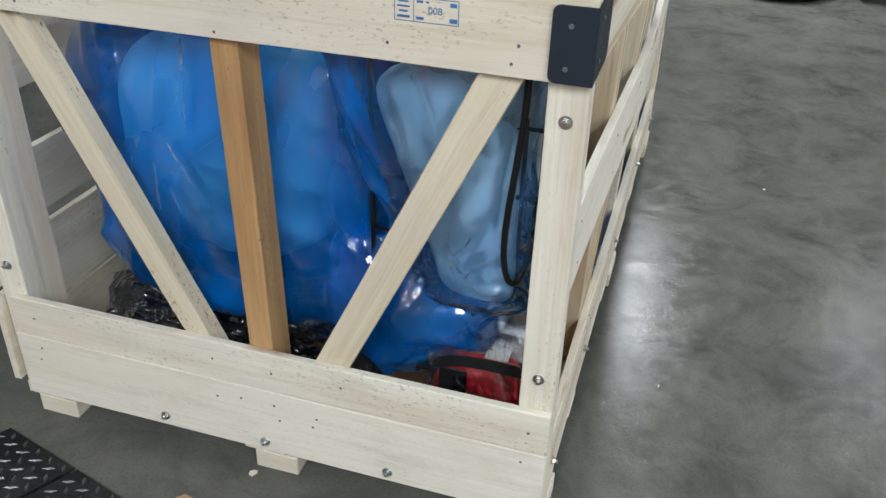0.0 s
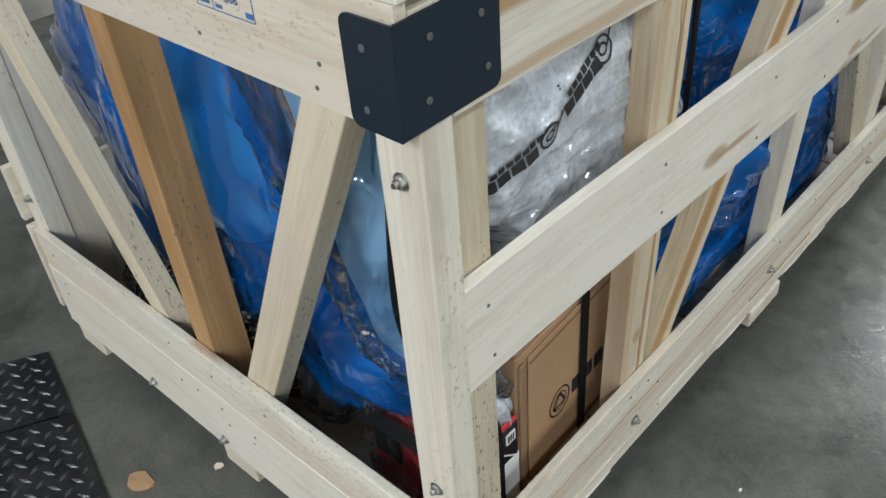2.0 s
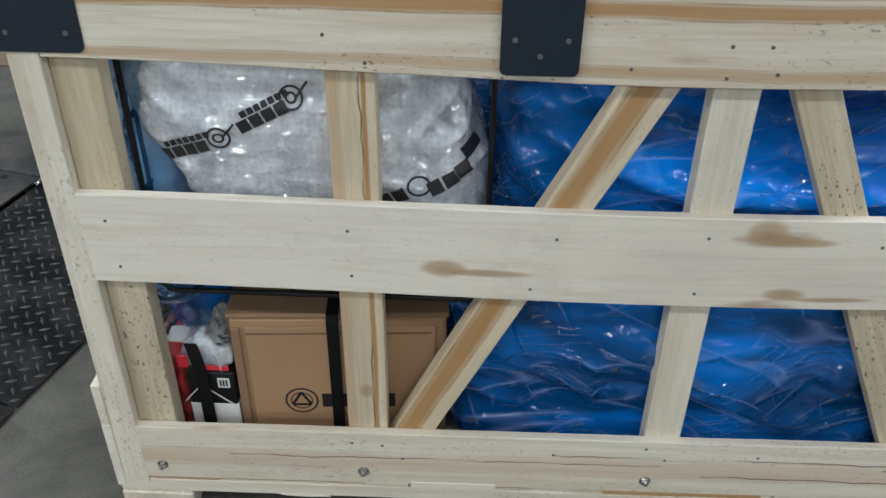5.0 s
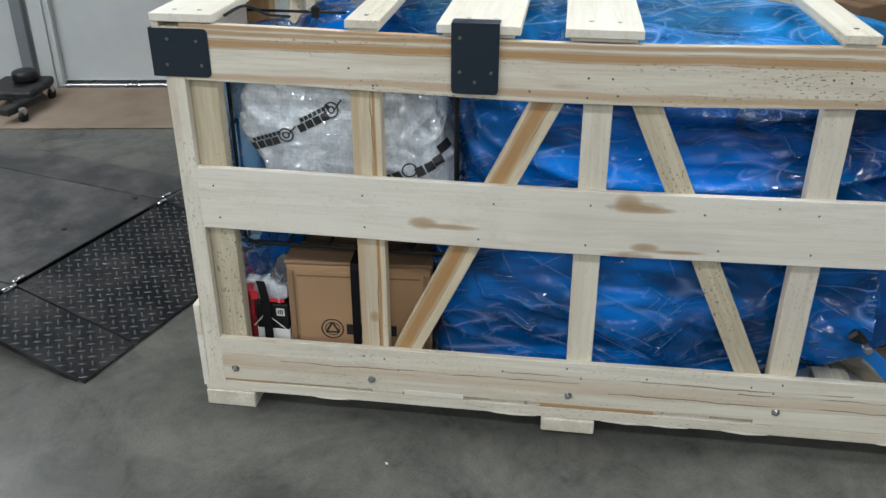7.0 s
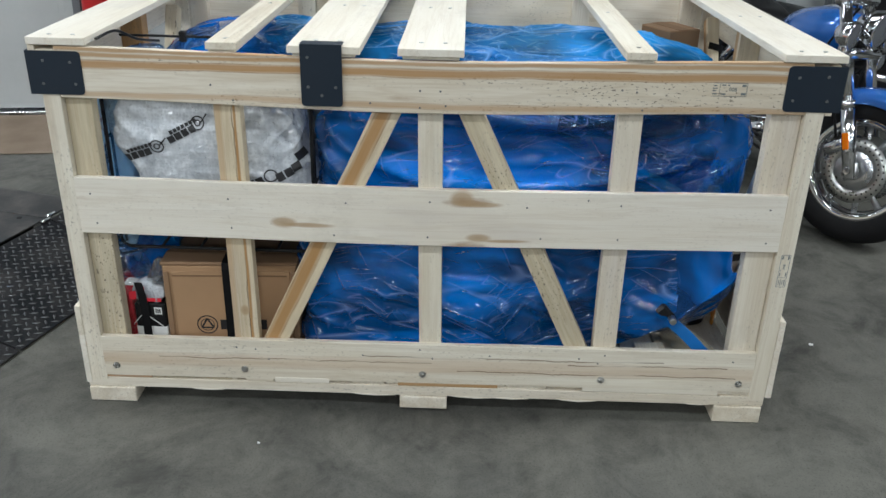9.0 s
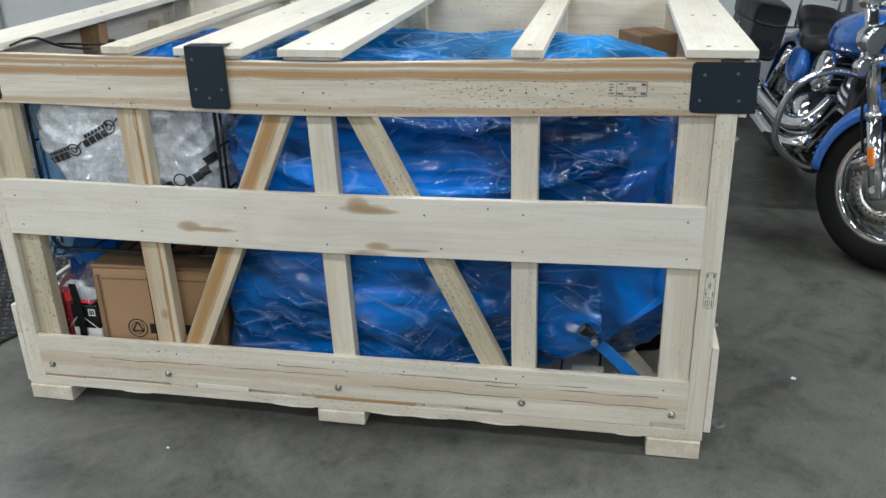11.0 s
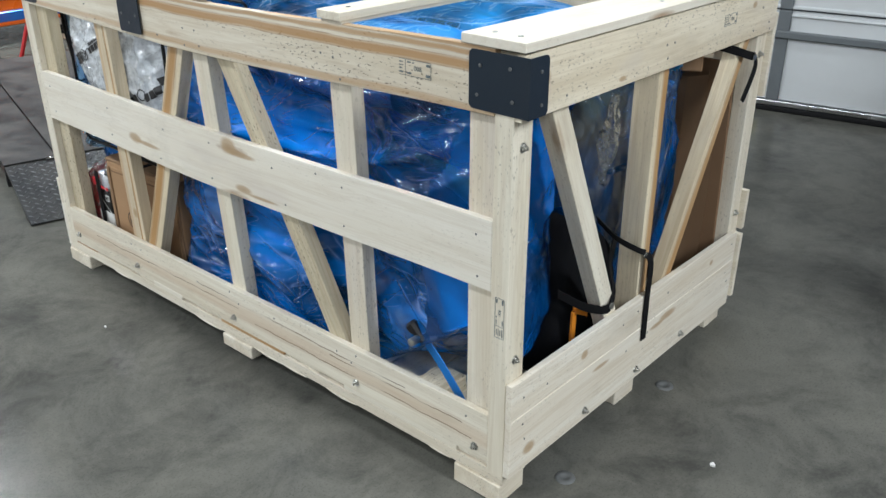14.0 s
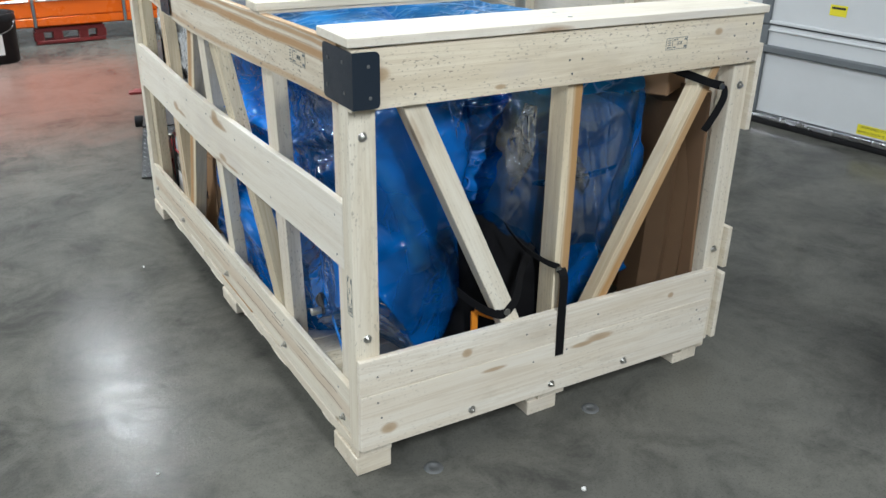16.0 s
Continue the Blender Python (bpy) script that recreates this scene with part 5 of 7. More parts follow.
# small carton, and on it a red packet in clear plastic
sc = tagged(empty("small_carton", (-0.14, 0.20, FLOOR_IN)), "small black and white carton with a label and black strap", "carton")
part("box", box_bm(0.19, 0.098, 0.208, 0.003, at=(-0.17, 0.209, 0.206)), PLASTIC_BLACK, sc)
part("white_base", box_bm(0.192, 0.100, 0.125, 0.002, at=(-0.17, 0.209, 0.1655)), WHITE_PAPER, sc, "white lower band")
part("label", box_bm(0.002, 0.024, 0.024, 0, at=(-0.0738, 0.235, 0.285)), WHITE_PAPER, sc, "small white label")
for k in range(3):
    part("printed_bar", box_bm(0.0006, 0.004, 0.016, 0, at=(-0.0726, 0.229 + 0.006 * k, 0.285)), INK_BLACK, sc)
for y0, z0, y1, z1 in ((0.15, 0.232, 0.18, 0.268), (0.20, 0.268, 0.25, 0.226)):
    part("printed_line", band_bm([(-0.0737, y0, z0), (-0.0737, y1, z1)], 0.004, (0, 0, 1), 0.0006), WHITE_PAPER, sc, "thin white printed line")
part("strap", band_bm(smooth_line([(-0.068, 0.197, 0.11), (-0.068, 0.195, 0.30), (-0.070, 0.188, 0.36), (-0.075, 0.181, 0.385)], 4), 0.026, (0, 1, 0)), STRAP_BLACK, sc, "black strap")
pk = tagged(empty("red_packet", (-0.17, 0.14, 0.101)), "red and white packet crumpled in clear plastic", "packet")
part("packet", loft_bm(((-0.27, 0.125, 0.22, 0.02, 0.02), (-0.26, 0.125, 0.225, 0.026, 0.105), (-0.17, 0.128, 0.228, 0.028, 0.122), (-0.095, 0.128, 0.226, 0.027, 0.115), (-0.085, 0.128, 0.22, 0.02, 0.02)), "x", 40, 24, 3.4, 0.008, 0.004, 12), PACKET_RED, pk, "crumpled red packet", smooth=True)
part("black_panel", box_bm(0.06, 0.004, 0.07, 0.001, at=(-0.225, 0.094, 0.29)), PLASTIC_BLACK, pk, "black printed panel")
part("white_label", box_bm(0.05, 0.05, 0.004, 0.001, at=(-0.14, 0.14, 0.354)), WHITE_PAPER, pk, "white label")
part("bag", loft_bm(((-0.29, 0.13, 0.235, 0.01, 0.01), (-0.28, 0.13, 0.24, 0.035, 0.12), (-0.175, 0.14, 0.25, 0.055, 0.145), (-0.09, 0.145, 0.25, 0.055, 0.135), (-0.072, 0.145, 0.25, 0.02, 0.03)), "x", 70, 50, 3.0, 0.012, 0.008, 11.0, seed=61.0), FILM_CLEAR, pk, "crumpled clear plastic", smooth=True)
part("strap", band_bm(smooth_line([(-0.31, 0.11, 0.30), (-0.22, 0.085, 0.355), (-0.13, 0.083, 0.362), (-0.07, 0.10, 0.345)], 5), 0.024, (0, 1, 0.5)), STRAP_BLACK, pk, "black strap")
part("wrap", loft_bm(((-0.21, 0.205, 0.335, 0.02, 0.01), (-0.20, 0.205, 0.338, 0.045, 0.024), (-0.13, 0.205, 0.345, 0.055, 0.034), (-0.085, 0.205, 0.345, 0.055, 0.034), (-0.075, 0.205, 0.34, 0.02, 0.012)), "x", 60, 40, 2.6, 0.015, 0.008, 14, seed=65.0), BUBBLE, pk, "crinkled whitish wrap", smooth=True)
for y, z, w, h in ((0.16, 0.34, 0.022, 0.03), (0.225, 0.325, 0.05, 0.012), (0.19, 0.365, 0.02, 0.012)):
    part("red_print", box_bm(0.003, w, h, 0.001, at=(-0.073, y, z)), PACKET_RED, pk, "red printed patch")
part("tuft", loft_bm(((0.37, -0.11, 0.235, 0.02, 0.02), (0.385, -0.11, 0.235, 0.035, 0.03), (0.42, -0.115, 0.24, 0.028, 0.025), (0.455, -0.12, 0.245, 0.008, 0.008)), "z", 40, 30, 2.2, 0.02, 0.010, 14.0, seed=71.0), FILM_CLEAR, pk, "gathered end of the clear plastic", smooth=True)

# cardboard box with a printed ring and a black strap
cb = tagged(empty("cardboard_box", (-0.24, 0.46, FLOOR_IN)), "brown cardboard box with tuck flaps, black strap and printed ring", "box")
BX0, BX1, BY0, BY1, BZ0, BZ1 = -0.42, -0.080, 0.262, 0.682, 0.101, 0.444
part("body", box_bm(BX1 - BX0, BY1 - BY0, BZ1 - BZ0, 0.004, at=((BX0 + BX1) / 2, (BY0 + BY1) / 2, (BZ0 + BZ1) / 2)), CARD, cb)
# the lid takes the darker copy: its shadow is in the colour
part("lid", box_bm(BX1 - BX0 + 0.004, BY1 - BY0 + 0.012, 0.012, 0.004, at=((BX0 + BX1) / 2, (BY0 + BY1) / 2, BZ1 + 0.0065)), CARD_SHADED, cb)
part("front_flap", box_bm(0.004, BY1 - BY0 - 0.05, BZ1 - BZ0 - 0.018, 0.0015, at=(BX1 + 0.0025, (BY0 + BY1) / 2 + 0.004, (BZ0 + BZ1) / 2 - 0.008)), CARD, cb, "tucked front flap")
for y in (BY0 + 0.011, BY1 - 0.009):
    part("corner_fold", box_bm(0.006, 0.018, BZ1 - BZ0 - 0.02, 0.002, at=(BX1 + 0.0035, y, (BZ0 + BZ1) / 2 - 0.008)), CARD_SHADED, cb)
bm = bmesh.new()
for r0, r1 in ((0.030, 0.034), (0.020, 0.0225)):
    lathe_bm([(r0, 0), (r1, 0)], 36, bm)
for a in (90, 210, 330):
    p, q = Vector((0.022 * math.cos(radians(a)), 0.022 * math.sin(radians(a)), 0)), Vector((0.022 * math.cos(radians(a + 120)), 0.022 * math.sin(radians(a + 120)), 0))
    d = (q - p).normalized()
    s = Vector((-d.y, d.x, 0)) * 0.003
    bm.faces.new([bm.verts.new(v) for v in (p - s, q - s, q + s, p + s)])
RING = pose(0, 0, 0, 90, 0, 90)
part("printed_ring", bm, INK_BLACK, cb, "printed ring", Matrix.Translation((BX1 + 0.0052, 0.388, 0.236)) @ RING)
for y, w in ((0.446, 0.032), (0.485, 0.032), (0.524, 0.032), (0.563, 0.032)):
    part("printed_bar", box_bm(0.0006, w, 0.036, 0, at=(BX1 + 0.0052, y, 0.236)), INK_BLACK, cb, "printed dark bar")
part("seam", box_bm(0.0012, BY1 - BY0 - 0.06, 0.004, 0, at=(BX1 + 0.0052, (BY0 + BY1) / 2, BZ1 - 0.032)), CARD_DEEP_SHADE, cb, "dark slot of the tuck flap")
part("strap", band_bm([(BX1 + 0.0085, 0.462, 0.102), (BX1 + 0.0085, 0.462, BZ1 - 0.008), (BX1 + 0.004, 0.462, BZ1 + 0.012), (BX0, 0.462, BZ1 + 0.014)], 0.024, (0, 1, 0)), STRAP_BLACK, cb, "black strap")

corner = Matrix.Translation((BX1, BY0, 0))
cb.matrix_basis = corner @ pose(0, 0, 0, 0, 0, 3.5) @ corner.inverted() @ cb.matrix_basis

# bubble-wrapped bundle on a black wire rack
bw_mesh = loft_bm(((0.575, -0.24, 0.47, 0.02, 0.03), (0.585, -0.24, 0.47, 0.11, 0.19), (0.66, -0.225, 0.495, 0.150, 0.232), (0.72, -0.222, 0.485, 0.155, 0.255), (0.80, -0.22, 0.456, 0.158, 0.273), (0.87, -0.22, 0.420, 0.158, 0.285), (0.96, -0.225, 0.398, 0.153, 0.272), (1.04, -0.235, 0.395, 0.135, 0.24), (1.055, -0.24, 0.395, 0.03, 0.05)), "z", 220, 150, 4.5, 0.020, 0.006, 11.0, seed=81.0,
                  folds=lambda p: 0.007 * ridge(p.y * 5, p.z * 6 + p.y * 4, p.x * 5, 3.0) + 0.0025 * ridge(p.y * 16, p.z * 14, p.x * 12, 2.0))
from mathutils.bvhtree import BVHTree
bw_tree = BVHTree.FromBMesh(bw_mesh)
bundle = tagged(part("bubble_wrap_parcel", bw_mesh, BUBBLE, None, "", Matrix.Identity(4), True), "bulky part in glossy bubble wrap with black printed tape", "parcel")


def print_on(tree, name, y, z, along, tilt, tall, mat, owner, label=""):
    """A flat print laid on the wrap, seen from the long side."""
    bm = bmesh.new()
    nu, nv = max(2, int(along / 0.006)), max(2, int(tall / 0.005))
    ca, sa = math.cos(radians(tilt)), math.sin(radians(tilt))
    grid = []
    for i in range(nu + 1):
        row = []
        for j in range(nv + 1):
            u, v = (i / nu - 0.5) * along, (j / nv - 0.5) * tall
            o = Vector((0.3, y + u * ca - v * sa, z + u * sa + v * ca))
            hit = tree.ray_cast(o, Vector((-1, 0, 0)))
            row.append(bm.verts.new(hit[0] + hit[1] * 0.0025) if hit[0] is not None else None)
        grid.append(row)
    for i in range(nu):
        for j in range(nv):
            q = (grid[i][j], grid[i + 1][j], grid[i + 1][j + 1], grid[i][j + 1])
            if all(q):
                bm.faces.new(q)
    return part(name, bm, mat, owner, label, smooth=True)


def ring_on(tree, y, z, r0, r1, owner, mat=None):
    bm = bmesh.new()
    rows = []
    for k in range(28):
        a = k * math.tau / 28
        row = []
        for r in (r0, r1):
            hit = tree.ray_cast(Vector((0.3, y + r * math.cos(a), z + r * math.sin(a))), Vector((-1, 0, 0)))
            row.append(bm.verts.new(hit[0] + hit[1] * 0.003) if hit[0] is not None else None)
        rows.append(row)
    for k in range(28):
        q = (rows[k][0], rows[k][1], rows[(k + 1) % 28][1], rows[(k + 1) % 28][0])
        if all(q):
            bm.faces.new(q)
    part("printed_ring", bm, mat or INK_BLACK, owner, "black printed ring", smooth=True)


for y, z, tilt, ry, rz in ((0.247, 0.818, 21, 0.318, 0.850), (0.386, 0.888, 27, 0.442, 0.922)):
    ca, sa = math.cos(radians(tilt)), math.sin(radians(tilt))
    for j in range(4):
        off = -0.040 + 0.0235 * j
        print_on(bw_tree, "printed_block", y + off * ca, z + off * sa, 0.0205, tilt, 0.021, INK_BLACK, bundle, "black printed block")
    for j in range(7):
        off = -0.030 + 0.013 * j
        print_on(bw_tree, "printed_block", y + off * ca - 0.0185 * sa, z + off * sa + 0.0185 * ca, 0.0105, tilt, 0.011, INK_BLACK, bundle, "small black printed block")
    ring_on(bw_tree, ry - 0.012, rz - 0.002, 0.0165, 0.0205, bundle)
    ring_on(bw_tree, ry - 0.012, rz - 0.002, 0.006, 0.010, bundle)
    print_on(bw_tree, "printed_line", ry + 0.006, rz + 0.012, 0.030, tilt + 28, 0.004, INK_BLACK, bundle, "thin black printed line")
for y, z in ((0.575, 0.735), (0.60, 0.748), (0.66, 0.762), (0.685, 0.775), (0.705, 0.79), (0.715, 0.82)):
    print_on(bw_tree, "printed_block", y, z, 0.024, 28, 0.026, INK_BLACK, bundle, "black printed block")
ring_on(bw_tree, 0.632, 0.765, 0.016, 0.020, bundle)
print_on(bw_tree, "printed_block", 0.505, 0.955, 0.03, 30, 0.024, INK_BLACK, bundle, "black printed block")

rack = tagged(empty("wire_rack", (-0.2, 0.44, 0.5)), "black wire luggage rack standing behind the crate rails", "rack")
def rounded_loop(y0, y1, z0, z1, x, r=0.03):
    pts = []
    for cy, cz, a0 in ((y1 - r, z0 + r, -90), (y1 - r, z1 - r, 0), (y0 + r, z1 - r, 90), (y0 + r, z0 + r, 180)):
        for k in range(7):
            a = radians(a0 + 15 * k)
            pts.append((x, cy + r * math.cos(a), cz + r * math.sin(a)))
    return pts
part("front_loop", tube_bm(rounded_loop(0.148, 0.752, 0.508, 1.062, -0.085), 0.0055, 10, closed=True), PLASTIC_BLACK, rack, smooth=True)
part("rear_loop", tube_bm(rounded_loop(0.148, 0.752, 0.508, 1.022, -0.42), 0.0055, 10, closed=True), PLASTIC_BLACK, rack, smooth=True)
for y in (0.148, 0.752):
    for z in (0.60, 0.72, 0.86, 0.98):
        part("rung", tube_bm([(-0.085, y, z), (-0.42, y, z)], 0.0045, 8), PLASTIC_BLACK, rack, smooth=True)
    part("side_wire", tube_bm([(-0.12, y, 0.51), (-0.12, y, 1.056)], 0.0045, 8), PLASTIC_BLACK, rack, smooth=True)
for y in (0.27, 0.39, 0.51, 0.63):
    part("rung", tube_bm([(-0.085, y, 0.508), (-0.42, y, 0.508)], 0.0045, 8), PLASTIC_BLACK, rack, smooth=True)

# loose cable by the near end
thing("black_cable", tube_bm(smooth_line([(-0.108, 0.075, 1.06), (-0.112, 0.072, 0.9), (-0.130, 0.072, 0.7), (-0.128, 0.080, 0.60), (-0.112, 0.10, 0.56), (-0.096, 0.13, 0.60), (-0.090, 0.16, 0.72)], 8), 0.0065, 8), PLASTIC_BLACK, "black cable hanging inside the crate", "cable")
thing("black_cable", tube_bm(smooth_line([(-0.03, 0.18, 1.158), (-0.10, 0.21, 1.168), (-0.18, 0.24, 1.13), (-0.30, 0.26, 1.10)], 8), 0.004, 8), PLASTIC_BLACK, "thin black cable lying over the top rail", "cable")
rod = tagged(empty("control_rod", (-0.3, 0.3, 1.1)), "thin black control rod with a small clamp", "rod")
part("shaft", tube_bm([(-0.30, 0.14, 1.115), (-0.30, 0.42, 1.115)], 0.004, 10), PLASTIC_BLACK, rod, smooth=True)
part("clamp", box_bm(0.018, 0.022, 0.034, 0.004, at=(-0.30, 0.335, 1.115)), PLASTIC_BLACK, rod)

# far end: tool bag, orange frame, straps, cardboard
tb = tagged(empty("tool_bag", (-0.52, 2.02, FLOOR_IN)), "black fabric bag with orange piping on the crate deck", "bag")
part("body", loft_bm(((0.102, -0.53, 2.00, 0.12, 0.08), (0.14, -0.53, 2.00, 0.15, 0.10), (0.34, -0.53, 2.00, 0.15, 0.10), (0.46, -0.54, 1.99, 0.12, 0.08), (0.56, -0.55, 1.98, 0.07, 0.05), (0.58, -0.55, 1.98, 0.02, 0.02)), "z", 60, 40, 3.6, 0.02, 0.008, 6, seed=91.0), FABRIC_BLACK, tb, smooth=True)
for pts in ([(-0.405, 2.105, 0.12), (-0.40, 2.11, 0.36)], [(-0.655, 2.10, 0.24), (-0.66, 2.10, 0.42)], [(-0.405, 2.105, 0.36), (-0.46, 2.115, 0.33)], [(-0.37, 2.09, 0.18), (-0.47, 2.112, 0.18)]):
    part("piping", band_bm(pts, 0.020, (1, 0, 0) if abs(pts[0][2] - pts[1][2]) > 0.1 else (0, 0, 1), 0.006), STRAP_ORANGE, tb, "orange piping")
st = tagged(empty("ratchet_strap", (-0.1, 1.9, 0.2)), "bright blue ratchet strap with a black buckle", "strap")
part("webbing", band_bm(smooth_line([(-0.10, 1.78, 0.405), (-0.085, 1.82, 0.365), (-0.075, 1.85, 0.325), (-0.07, 1.915, 0.27), (-0.066, 1.98, 0.205), (-0.064, 2.02, 0.16)], 5), 0.040, (0.25, 0.7, 0.7), 0.003), STRAP_BLUE, st, "blue webbing")
part("buckle", box_bm(0.032, 0.07, 0.040, 0.008), PLASTIC_BLACK, st, "black ratchet buckle", pose(-0.058, 1.845, 0.345, -45, 0, 0))
part("lever", cyl_bm(0.011, 0.03, 16, 0.002), ZINC, st, "metal lever pin", pose(-0.042, 1.86, 0.34, 0, 90, 0), True)
part("hook", tube_bm([(-0.067 + 0.0, 2.02 + 0.014 * math.cos(a), 0.122 + 0.018 * math.sin(a)) for a in np.linspace(0, 5.5, 16)], 0.0035, 8), PLASTIC_BLACK, st, "black hook", smooth=True)
thing("wood_chock", box_bm(0.14, 0.10, 0.05, 0.003, at=(-0.14, 1.84, 0.126)), PINE_GREY, "short grey timber chock on the crate deck", "chock", False)
thing("wood_chock", box_bm(0.30, 0.07, 0.06, 0.003), PINE_GREY, "weathered timber chock on the crate deck", "chock", False, pose(-0.20, 2.0, 0.131, 0, 0, 24))


def strap_end(name, runs, pin, owner_label):
    """A webbing strap in straight-faced runs (points, direction of the width) with its screw."""
    s = tagged(empty(name, runs[0][0][0]), owner_label, "strap")
    for pts, side in runs:
        part("webbing", band_bm(smooth_line(pts, 5), 0.028, side, 0.0025), STRAP_BLACK, s)
    part("washer", cyl_bm(0.010, 0.004, 18, 0.001), ZINC, s, "zinc washer and screw", pose(*pin, -90, 0, 0))


strap_end("lashing_strap", (([(-0.50, 2.10, 0.60), (-0.53, 2.15, 0.545), (-0.58, 2.1875, 0.505), (-0.635, 2.1875, 0.475)], (0.5, 0, 1)), ([(-0.632, 2.1905, 0.475), (-0.634, 2.206, 0.445), (-0.637, 2.2045, 0.34), (-0.640, 2.2045, 0.195)], (1, 0, 0.05))), (-0.622, 2.191, 0.474), "black webbing strap screwed to the upright and hanging over the board")
strap_end("lashing_strap", (([(-0.36, 2.08, 0.42), (-0.40, 2.14, 0.385), (-0.435, 2.187, 0.378), (-0.465, 2.1885, 0.388)], (0.1, 0, 1)), ([(-0.455, 2.1905, 0.383), (-0.50, 2.17, 0.41), (-0.54, 2.13, 0.46), (-0.58, 2.12, 0.53)], (0.7, 0, 0.7))), (-0.452, 2.193, 0.385), "black webbing strap screwed to the diagonal brace")
strap_end("lashing_strap", (([(-1.02, 2.12, 0.985), (-1.08, 2.185, 0.96), (-1.12, 2.200, 0.945), (-1.168, 2.202, 0.932)], (0.3, 0, 1)), ([(-1.162, 2.2045, 0.938), (-1.168, 2.207, 0.905), (-1.145, 2.207, 0.86), (-1.105, 2.207, 0.81)], (0.9, 0, 0.45))), (-1.152, 2.206, 0.934), "black webbing strap end screwed high on the brace")
# both sheets carry the shade inside the crate in their colour
sheet = bmesh.new()
box_bm(0.012, 0.62, 0.80, 0.003, bm=sheet)
thing("cardboard_sheet", sheet, CARD_DEEP_SHADE, "tall brown cardboard sheet leaning inside the crate", "cardboard", False, pose(-1.185, 1.83, 0.502, 0, 3, 4))
sheet = bmesh.new()
bends = [(-1.245, 2.135), (-1.225, 2.075), (-1.185, 2.10), (-1.165, 2.055), (-1.125, 2.075), (-1.095, 2.02), (-1.10, 1.93)]
rows = []
for k in range(13):
    z = 0.101 + 0.80 * k / 12
    lean_in = 0.020 * k / 12
    rows.append([sheet.verts.new((x - lean_in + 0.004 * noise.noise(Vector((x * 9, z * 4, 1))), y + 0.006 * noise.noise(Vector((y * 9, z * 3, 5))), z - (0.05 * (x + 1.245) / 0.15 if k == 12 else 0))) for x, y in bends])
for a, b in zip(rows, rows[1:]):
    for j in range(len(bends) - 1):
        sheet.faces.new((a[j], a[j + 1], b[j + 1], b[j]))
bmesh.ops.solidify(sheet, geom=list(sheet.faces), thickness=0.006)
thing("cardboard_sheet", sheet, CARD_SHADED, "bent brown cardboard sheet folded against the crate rails", "cardboard", False)
tbx = tagged(empty("cardboard_carton", (-1.10, 1.985, 0.90)), "small plain brown carton resting on the wrapped load", "box")
part("body", box_bm(0.17, 0.15, 0.15, 0.004), CARD_SHADED, tbx, m=pose(-1.10, 1.985, 0.962, 0, 0, 28))
part("tape", box_bm(0.172, 0.05, 0.0012, 0), CARD_DEEP_SHADE, tbx, "tape over the seam", pose(-1.10, 1.985, 1.0378, 0, 0, 28))

for top, tip, wide, turn in (((-0.575, 2.085, 0.925), (-0.515, 2.095, 0.69), 0.085, 15), ((-0.735, 2.095, 0.76), (-0.765, 2.10, 0.645), 0.06, -10)):
    bm = bmesh.new()
    rows = []
    for k in range(15):  # a limp three-cornered tatter, widest below its middle
        t = k / 14
        p = Vector(top).lerp(Vector(tip), t)
        half = wide * (0.25 + 0.75 * math.sin(math.pi * min(1, 0.15 + t * 0.62))) * (1 - t ** 4) / 2 + 0.002
        row = []
        for j in range(9):
            u = j / 4 - 1
            row.append(bm.verts.new(p + Vector((u * half, 0.010 * math.sin(u * 5 + t * 7 + turn) + 0.006 * noise.noise(Vector((u * 2, t * 5, turn))), 0.010 * u))))
        rows.append(row)
    for a, b in zip(rows, rows[1:]):
        for j in range(8):
            bm.faces.new((a[j], a[j + 1], b[j + 1], b[j]))
    bmesh.ops.solidify(bm, geom=list(bm.faces), thickness=0.0006)
    part("tatter", bm, FILM_CLEAR, tub, "loose tatter of clear film", smooth=True)

# raise all that the deck carries by the deck's fitted rise
for ob in set(bpy.data.objects) - before_load:
    if ob.parent is None:
        ob.matrix_basis = Matrix.Translation((0, 0, DECK_RISE)) @ ob.matrix_basis

# ---------- motorcycle lift ----------
LIFT = Matrix(((-0.965, -0.262, 0, -0.032), (0.262, -0.965, 0, -0.418), (0, 0, 1, 0), (0, 0, 0, 1)))
lift = empty("motorcycle_lift")
lift.matrix_basis = LIFT
tagged(lift, "low black motorcycle lift with tread plate ramps, dusty", "lift")
HINGE_V, HINGE_Z = 0.52, 0.118
slope = math.degrees(math.atan2(HINGE_Z - 0.008, HINGE_V))


def tread_mesh(w, l):
    """Raised lens-shaped lugs in alternating directions."""
    bm = bmesh.new()
    pitch = 0.046
    i = 0
    v = 0.018
    while v < l - 0.012:
        u = 0.016 + (pitch / 2 if i % 2 else 0)
        while u < w - 0.012:
            a = radians(45 if i % 2 else -45)
            c, s = math.cos(a), math.sin(a)
            low = [(0.0155, 0), (0, 0.0048), (-0.0155, 0), (0, -0.0048)]
            base = [bm.verts.new((u + p * c - q * s, v + p * s + q * c, 0.0)) for p, q in low]
            top = [bm.verts.new((u + (p * c - q * s) * 0.55, v + (p * s + q * c) * 0.55, 0.0030)) for p, q in low]
            bm.faces.new(top)
            for k in range(4):
                bm.faces.new((base[k], base[(k + 1) % 4], top[(k + 1) % 4], top[k]))
            u += pitch
        v += pitch / 2
        i += 1
    return bm


